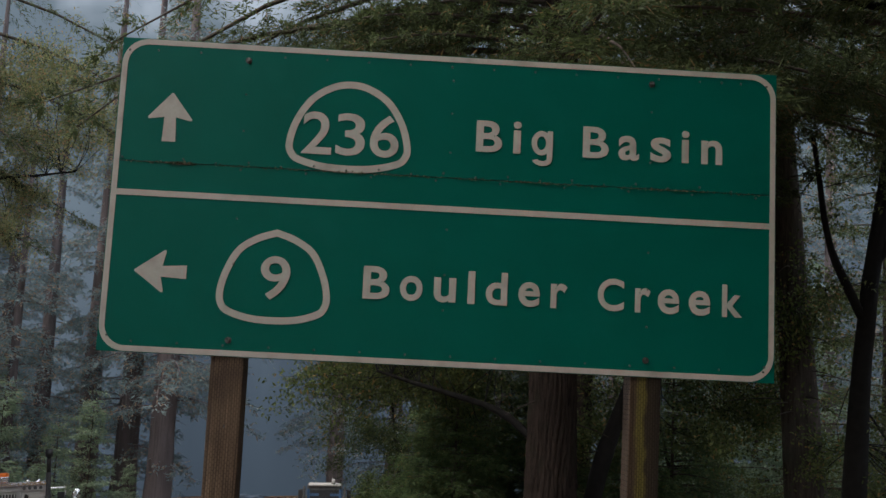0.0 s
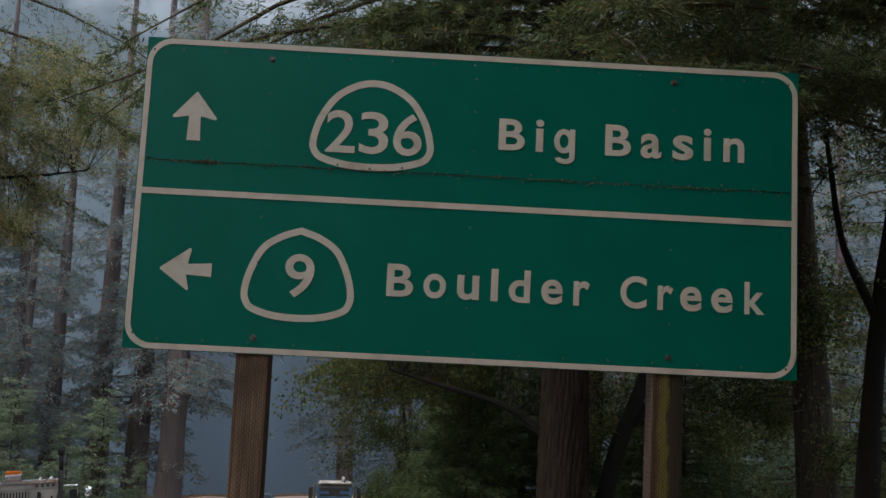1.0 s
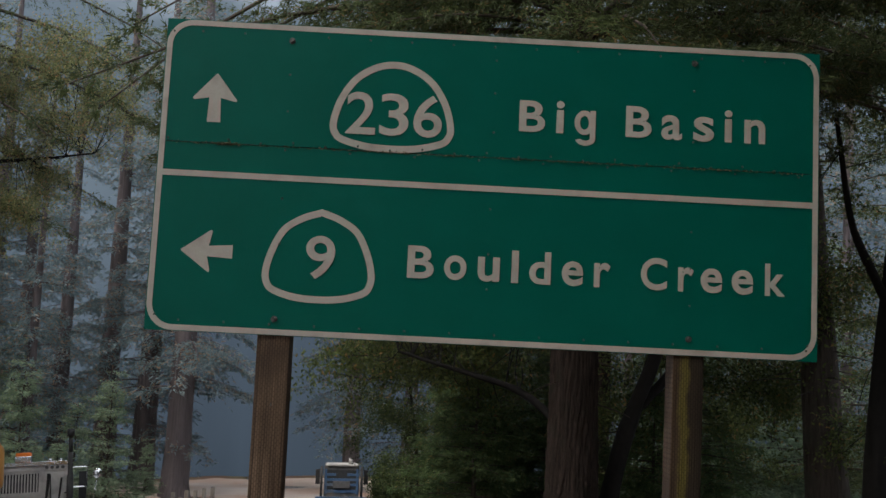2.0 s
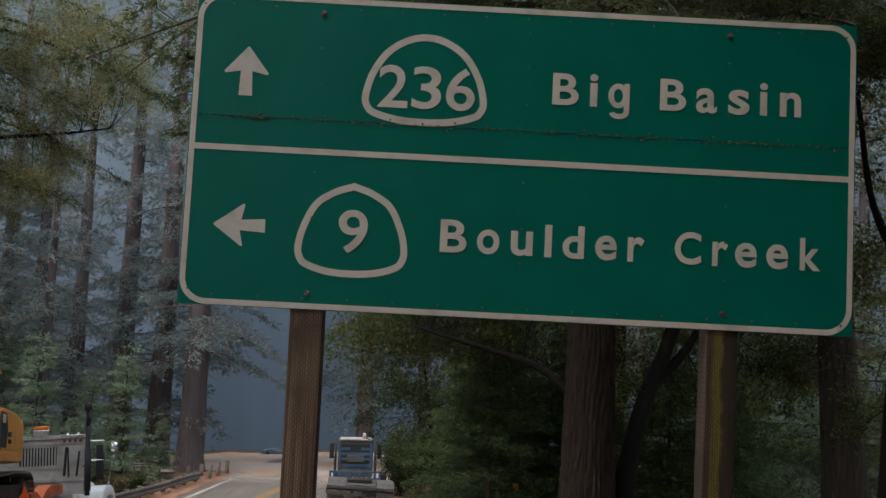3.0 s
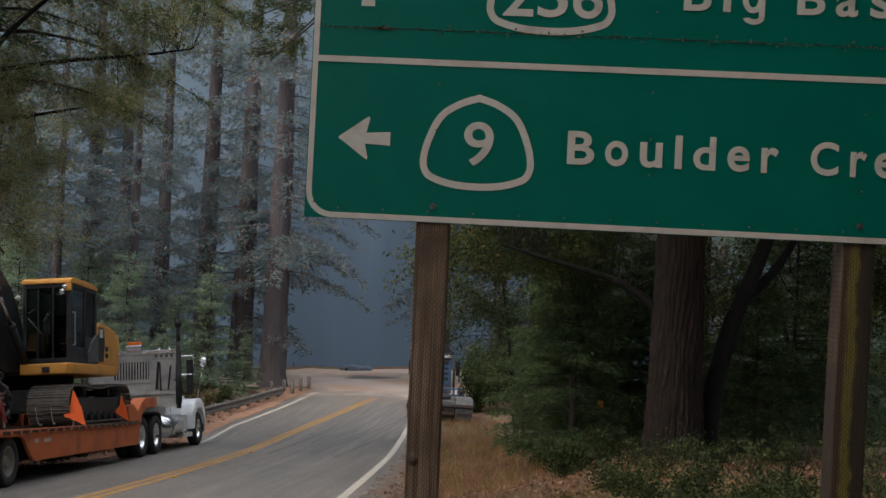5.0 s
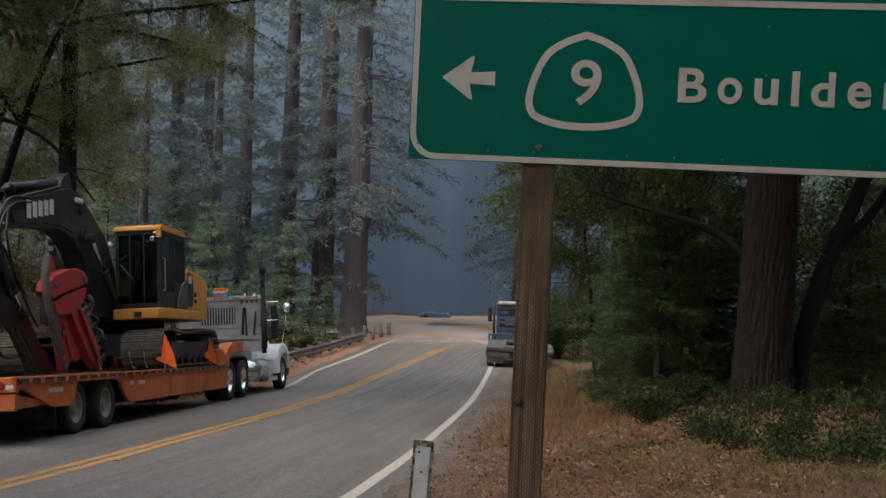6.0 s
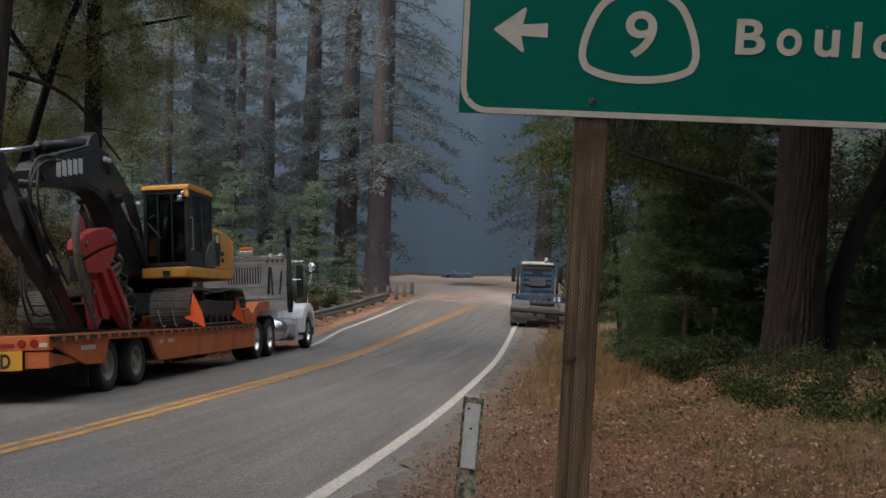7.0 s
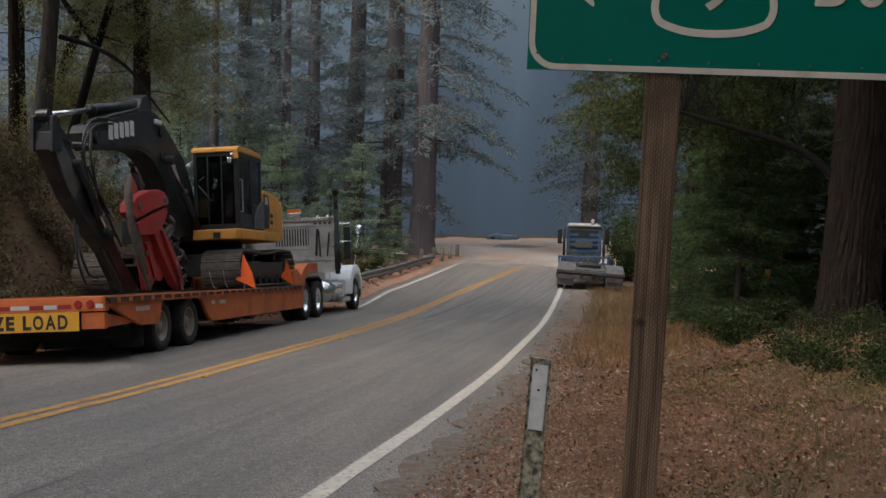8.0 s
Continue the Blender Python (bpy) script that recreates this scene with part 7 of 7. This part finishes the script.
def truck_tractor():
    base = HEAD @ pose(0.0, 11.45, 0.0)
    t = thing("truck_tractor", "white semi truck with grey headache rack and exhaust stack", "truck", base)
    rails = boxes(((-0.45, -0.6, 0.62), (-0.35, 6.6, 0.86)), ((0.35, -0.6, 0.62), (0.45, 6.6, 0.86)), ((-0.5, -0.65, 0.6), (0.5, -0.55, 0.9)))
    part("chassis", rails, M_FRAME, t, "black chassis rails")
    for y in (0.15, 1.47):
        for s in (1, -1):
            wheel(t, s * 1.05, y, 0.98, 0.27, s, M_CHROME)
            wheel(t, s * 0.74, y, 0.98, 0.27, s, M_FRAME)
        bm = bmesh.new()
        cyl(bm, (-0.9, y, 0.49), (0.9, y, 0.49), 0.09, seg=10)
        part("axle", bm, M_FRAME, t)
    for s in (1, -1):
        wheel(t, s * 1.04, 6.33, 0.98, 0.28, s, M_CHROME, 0.2)
        part("mud_guard", prism([(-0.42, 0.75), (-0.30, 1.02), (0.1, 1.08), (1.5, 1.08), (1.86, 1.0), (2.02, 0.70), (1.96, 0.70), (1.82, 0.95), (1.5, 1.03), (0.1, 1.03), (-0.26, 0.98), (-0.36, 0.75)], min(s * 0.62, s * 1.18), max(s * 0.62, s * 1.18), "x", 0.006), M_FRAME, t, "dark rounded mud guard")
        bm = bmesh.new()
        cyl(bm, (s * 0.93, 2.35, 0.64), (s * 0.93, 4.25, 0.64), 0.30, seg=24)
        part("fuel_tank", bm, M_CHROME, t, "polished cylindrical fuel tank", True)
        part("tank_strap", lathe([(-0.03, 0.315), (0.03, 0.315)], 24), M_FRAME, t).matrix_local = pose(s * 0.93, 2.95, 0.64, 0, 0, 90)
        part("step", boxes(((min(s * 0.72, s * 1.18), 4.3, 0.30), (max(s * 0.72, s * 1.18), 5.45, 0.44), 0.02), ((min(s * 0.74, s * 1.08), 4.35, 0.44), (max(s * 0.74, s * 1.08), 5.3, 0.92), 0.03)), M_CHROME, t, "polished step")
    # headache rack: posts, sill, louvres, tool door
    r = part("headache_rack", boxes(((-1.16, 3.50, 1.20), (1.16, 3.58, 2.66), 0.02)), M_GREYMETAL, t, "dull aluminium headache rack")
    for lo, hi, m in (((-1.24, 3.46, 2.64), (1.24, 3.62, 2.74), M_CHROME), ((-1.16, 3.470, 2.50), (1.16, 3.498, 2.56), M_GREYMETAL), ((-1.16, 3.470, 1.86), (1.16, 3.498, 1.92), M_GREYMETAL), ((-1.16, 3.46, 1.52), (1.16, 3.498, 1.62), M_GREYMETAL), ((-1.16, 3.46, 1.18), (1.16, 3.498, 1.28), M_GREYMETAL)):
        part("rack_rail", boxes((lo, hi, 0.006)), m, r)
    for lo, hi in (((-1.24, 3.46, 1.15), (-1.16, 3.62, 2.64)), ((1.16, 3.46, 1.15), (1.24, 3.62, 2.64)), ((0.50, 3.475, 1.62), (0.56, 3.498, 2.50))):
        part("rack_post", boxes((lo, hi, 0.006)), M_GREYMETAL, r)
    # no real opening: a black plate on the panel gives its darkness
    part("grille_back", boxes(((-0.55, 3.488, 1.96), (0.45, 3.499, 2.44))), M_INK, r, "black plate in place of a shaded opening behind the grille")
    for i in range(13):
        part("slat", boxes(((-0.54 + 0.078 * i, 3.470, 1.96), (-0.508 + 0.078 * i, 3.487, 2.44), 0.003)), M_GREYMETAL, r, "grey grille slat")
    for x in (0.66, 0.80, 0.94, 1.08):
        bm = bmesh.new()
        cyl(bm, (x, 3.462, 2.58), (x, 3.45, 2.58), 0.045, seg=14)
        part("rack_lamp", bm, M_DUSTY, r, "round dull lamp on the rack")
    part("tool_door", boxes(((0.62, 3.485, 1.66), (1.12, 3.499, 2.46), 0.01)), M_GREYMETAL, r, "grey metal tool door")
    for x, z0, z1, tilt, w in ((0.66, 1.66, 2.42, 0.05, 0.05), (0.78, 1.62, 2.40, -0.03, 0.03), (0.98, 1.64, 2.30, 0.07, 0.035)):
        bm = bmesh.new()
        cyl(bm, (x, 3.46, z0), (x + tilt, 3.46, z1), w * 0.7, seg=8)
        part("chain_binder", bm, M_FRAME, r, "dark chain binder")
    part("lamp_bar", boxes(((-0.16, 3.42, 2.74), (0.26, 3.56, 2.90), 0.02)), M_CHROME, r, "bright lamp bar")
    part("beacon", boxes(((-0.14, 3.40, 2.90), (0.24, 3.58, 3.00), 0.03)), M_AMBER, r, "amber warning beacon")
    for x in (0.72, 1.0):
        bm = bmesh.new()
        cyl(bm, (x, 3.54, 2.74), (x, 3.54, 2.80), 0.06, 0.04, seg=12)
        part("rack_knob", bm, M_CHROME, r, "bright fitting on the rack", True)
    # cab and hood
    cab = part("cab", prism([(3.72, 0.95), (3.72, 2.52), (3.92, 2.60), (5.0, 2.58), (5.27, 2.42), (5.5, 1.82), (5.5, 0.95)], -0.84, 0.84, "x", 0.04), M_TRUCK_WHITE, t, "white truck cab")
    for s in (1, -1):
        part("window", prism([(4.3, 1.78), (4.3, 2.36), (5.0, 2.36), (5.36, 1.80)], min(s * 0.842, s * 0.852), max(s * 0.842, s * 0.852), "x"), M_INK, cab, "dark side window")
        part("door_seam", boxes(((min(s * 0.841, s * 0.846), 4.22, 1.0), (max(s * 0.841, s * 0.846), 4.24, 2.42))), M_FRAME, cab)
    part("windscreen", prism([(-0.78, 1.85), (0.78, 1.85), (0.70, 2.38), (-0.70, 2.38)], 5.38, 5.42, "y"), M_INK, cab, "dark windscreen")
    hood = part("hood", prism([(5.45, 0.95), (5.45, 1.68), (6.9, 1.48), (7.15, 1.38), (7.2, 0.75), (7.05, 0.7)], -0.62, 0.62, "x", 0.07), M_TRUCK_WHITE, t, "sloping white hood", True)
    part("grille", boxes(((-0.5, 7.18, 0.75), (0.5, 7.25, 1.35), 0.02)), M_CHROME, hood, "chrome grille")
    for s in (1, -1):
        arc = [(5.36, 0.50), (5.38, 0.95), (5.58, 1.24), (5.90, 1.37), (6.45, 1.39), (6.86, 1.25), (7.08, 0.95), (7.12, 0.62), (7.02, 0.62), (6.93, 0.88), (6.69, 1.05), (6.33, 1.09), (5.98, 1.04), (5.74, 0.86), (5.66, 0.50)]
        part("fender", prism(arc, min(s * 0.55, s * 1.22), max(s * 0.55, s * 1.22), "x", 0.05), M_TRUCK_WHITE, t, "rounded white front fender", True)
        part("headlight", boxes(((min(s * 0.75, s * 1.0), 7.12, 0.95), (max(s * 0.75, s * 1.0), 7.18, 1.15), 0.02)), M_CHROME, t, "headlight")
        part("side_skirt", boxes(((min(s * 0.9, s * 1.1), 5.46, 0.50), (max(s * 0.9, s * 1.1), 5.62, 1.0), 0.03)), M_TRUCK_WHITE, t)
        st = bmesh.new()
        cyl(st, (s * 1.29, 3.38, 1.12), (s * 1.29, 3.38, 2.95), 0.065, seg=14)
        cyl(st, (s * 1.29, 3.38, 2.95), (s * 1.29, 3.38, 3.42), 0.055, seg=14)
        stack = part("exhaust_stack", st, M_FRAME, t, "dark exhaust stack", True)
        sh = bmesh.new()
        cyl(sh, (s * 1.29, 3.38, 1.25), (s * 1.29, 3.38, 2.35), 0.085, seg=14)
        cyl(sh, (s * 1.15, 3.42, 1.90), (s * 1.27, 3.39, 1.90), 0.02, seg=8)
        part("heat_shield", sh, M_FRAME, stack, "dark perforated heat shield", True)
        tip = bmesh.new()
        cyl(tip, (s * 1.29, 3.38, 3.36), (s * 1.29, 3.36, 3.56), 0.095, seg=14)
        part("stack_cap", tip, M_INK, stack, "black sooty stack tip", True)
        mr = bmesh.new()
        cyl(mr, (s * 0.84, 4.9, 2.62), (s * 1.36, 4.95, 2.62), 0.016, seg=8)
        cyl(mr, (s * 0.84, 4.9, 2.08), (s * 1.36, 4.95, 2.08), 0.016, seg=8)
        cyl(mr, (s * 1.36, 4.95, 2.66), (s * 1.36, 4.95, 2.02), 0.016, seg=8)
        arm = part("mirror_arm", mr, M_CHROME, cab, "chrome mirror bracket")
        part("mirror", boxes(((s * 1.24 - 0.10, 4.93, 1.55), (s * 1.24 + 0.10, 4.99, 2.50), 0.02)), M_INK, arm, "tall black mirror")
    part("bumper", boxes(((-1.15, 7.2, 0.35), (1.15, 7.31, 0.68), 0.03)), M_CHROME, t, "chrome front bumper")
    fm = bmesh.new()
    cyl(fm, (1.05, 6.75, 1.34), (1.22, 6.8, 2.40), 0.010, seg=6)
    bmesh.ops.create_uvsphere(fm, u_segments=16, v_segments=8, radius=0.13, matrix=pose(1.22, 6.8, 2.50) @ Matrix.Diagonal((1, 0.35, 1.15, 1)))
    part("fender_mirror", fm, M_CHROME, t, "round chrome fender mirror", True)


truck_tractor()


def blue_truck():
    t = thing("blue_truck", "parked blue and grey truck seen from behind on the shoulder", "truck", pose(-2.40, 40.05, float(road_z(40.0)) - 0.03, -2.0, -1.4, 3.5))
    for s in (1, -1):
        for x in (1.08, 0.76):
            for y in (0.55, 1.7):
                wheel(t, s * x, y, 0.76, 0.26, s, M_FRAME)
        wheel(t, s * 1.02, 6.0, 0.80, 0.26, s, M_FRAME)
        part("mud_flap", boxes(((min(s * 0.60, s * 1.24), -0.06, 0.20), (max(s * 0.60, s * 1.24), -0.02, 0.46), 0.01)), M_DUSTY, t, "dusty mud flap")
        part("fender", prism([(-0.12, 0.45), (-0.08, 0.78), (0.2, 0.94), (0.6, 0.98), (1.0, 0.90), (2.0, 0.90), (2.3, 0.65), (2.25, 0.65), (1.98, 0.85), (1.0, 0.85), (0.6, 0.93), (0.22, 0.89), (-0.03, 0.75)], min(s * 0.6, s * 1.25), max(s * 0.6, s * 1.25), "x", 0.006), M_DUST, t, "grey metal wheel fender")
        for x in (0.72, 0.95):
            bm = bmesh.new()
            cyl(bm, (s * x, -0.14, 0.74), (s * x, -0.155, 0.74), 0.05, seg=14)
            part("tail_lamp", bm, M_DULL_RED, t, "round red tail lamp")
    part("chassis", boxes(((-0.45, -0.05, 0.5), (-0.33, 6.4, 0.78)), ((0.33, -0.05, 0.5), (0.45, 6.4, 0.78)), ((-1.25, -0.10, 0.52), (1.25, -0.02, 0.72), 0.015)), M_FRAME, t, "dark chassis and tail bar")
    part("deck_plate", boxes(((-0.58, 0.0, 0.79), (0.58, 2.3, 0.84), 0.01)), M_DUSTY, t, "grey deck plate")
    part("tail_bar", boxes(((-1.27, -0.14, 0.68), (1.27, -0.04, 0.80), 0.015)), M_DUST, t, "dusty tail bar")
    for x in (-1.0, -0.55, -0.1, 0.35, 0.8):
        part("tail_box", boxes(((x - 0.15, -0.13, 0.44), (x + 0.17, -0.05, 0.62), 0.02)), M_DUSTY if x != 0.35 else M_FRAME, t, "dusty box under the tail bar")
    part("fifth_wheel", prism([(-0.45, 0.7), (0.45, 0.7), (0.5, 1.3), (0.2, 1.7), (-0.2, 1.7), (-0.5, 1.3)], 0.845, 0.95, "z", 0.02), M_FRAME, t)
    rack = part("rear_rack", boxes(((-1.02, 2.38, 0.5), (-0.94, 2.46, 1.10), 0.01), ((0.94, 2.38, 0.5), (1.02, 2.46, 1.10), 0.01), ((-1.02, 2.38, 1.05), (1.02, 2.46, 1.13), 0.01), ((-1.02, 2.38, 0.5), (1.02, 2.46, 0.6), 0.01), ((-1.0, 2.40, 0.80), (1.0, 2.44, 0.86))), M_BLUE, t, "blue rear guard rack")
    for i in range(9):
        part("bar", boxes(((-0.85 + 0.2 * i, 2.39, 0.58), (-0.77 + 0.2 * i, 2.45, 1.07), 0.005)), M_BLUE, rack)
    cab = part("cab", boxes(((-0.70, 2.75, 0.85), (0.70, 4.6, 2.34), 0.06)), M_DUSTY, t, "dusty grey truck cab")
    part("rear_window", boxes(((-0.62, 2.735, 1.25), (0.62, 2.748, 2.15), 0.004)), M_INK, cab, "dark rear window")
    part("window_frame", boxes(((-0.66, 2.725, 1.92), (-0.22, 2.745, 2.02), 0.005), ((0.22, 2.725, 1.92), (0.66, 2.745, 2.02), 0.005), ((-0.66, 2.725, 1.72), (0.66, 2.745, 1.82), 0.005), ((-0.66, 2.725, 1.52), (0.66, 2.745, 1.62), 0.005), ((-0.66, 2.725, 1.25), (0.66, 2.745, 1.38), 0.005), ((-0.68, 2.722, 1.2), (-0.58, 2.742, 2.2), 0.005), ((0.58, 2.722, 1.2), (0.68, 2.742, 2.2), 0.005)), M_BLUE, cab, "blue window bars")
    part("load_box", boxes(((-0.34, 2.66, 1.44), (0.34, 2.72, 1.72), 0.02)), M_DUST, cab, "pale grey box behind the cab")
    part("roof_visor", boxes(((-0.63, 2.68, 2.30), (0.63, 4.0, 2.37), 0.03)), M_GREYMETAL, cab, "pale roof cap")
    bm = bmesh.new()
    cyl(bm, (0.34, 2.95, 2.36), (0.34, 2.95, 2.60), 0.09, 0.06, seg=14)
    part("beacon", bm, M_GREYMETAL, cab, "white roof beacon", True)
    part("hood", boxes(((-0.7, 4.6, 0.85), (0.7, 6.6, 1.6), 0.1)), M_BLUE, t, "blue hood")
    for s in (1, -1):
        st = bmesh.new()
        cyl(st, (s * 0.80, 2.62, 0.8), (s * 0.80, 2.62, 2.30), 0.05, seg=12)
        part("exhaust_stack", st, M_FRAME, t, "dark exhaust stack", True)
        for z in (2.05, 1.5):
            mr = bmesh.new()
            cyl(mr, (s * 0.76, 4.4, z), (s * 1.0, 4.45, z), 0.02, seg=8)
            arm = part("mirror_arm", mr, M_FRAME, cab)
        part("mirror", boxes(((s * 1.0 - 0.09, 4.42, 1.45), (s * 1.0 + 0.09, 4.48, 2.05), 0.02)), M_FRAME, arm, "tall dark mirror")

    # the cab stands a little to one side of a tail that hangs askew
    for ob in t.children:
        kind = ob.name.split(".")[0]
        if kind in ("cab", "rear_rack", "hood", "exhaust_stack"):
            ob.matrix_local = pose(-0.2, 0, 0)
        elif kind in ("tail_bar", "tail_box", "tail_lamp", "mud_flap", "fender", "deck_plate"):
            ob.matrix_local = pose(0, 0, -0.02, 0, 3.2, 0)


blue_truck()


# blue greyed and paled to put distance haze into the tarpaulin
M_TARP = mat("haze_paled_tarpaulin", (0.085, 0.115, 0.155), (0.125, 0.155, 0.195), 5, 0.8, bump=0.3, fine=30)


def tarp_pile():
    """Something low under a blue tarpaulin at the back of the clearing."""
    z = gz(-8.5, 61.8)
    c = thing("tarp_pile", "low pile under a dim blue tarpaulin at the clearing edge", "tarp pile", pose(-8.5, 61.8, z + 0.03))
    bm = prism([(-0.95, 0), (-0.85, 0.16), (-0.3, 0.30), (0.2, 0.22), (0.7, 0.28), (0.92, 0.16), (1.0, 0)], -0.5, 0.5, "y", 0.05)
    part("tarpaulin", bm, M_TARP, c, "dim blue tarpaulin")
    part("stone", boxes(((-0.6, -0.56, 0), (-0.4, -0.5, 0.14), 0.02)), M_FRAME, c)


tarp_pile()
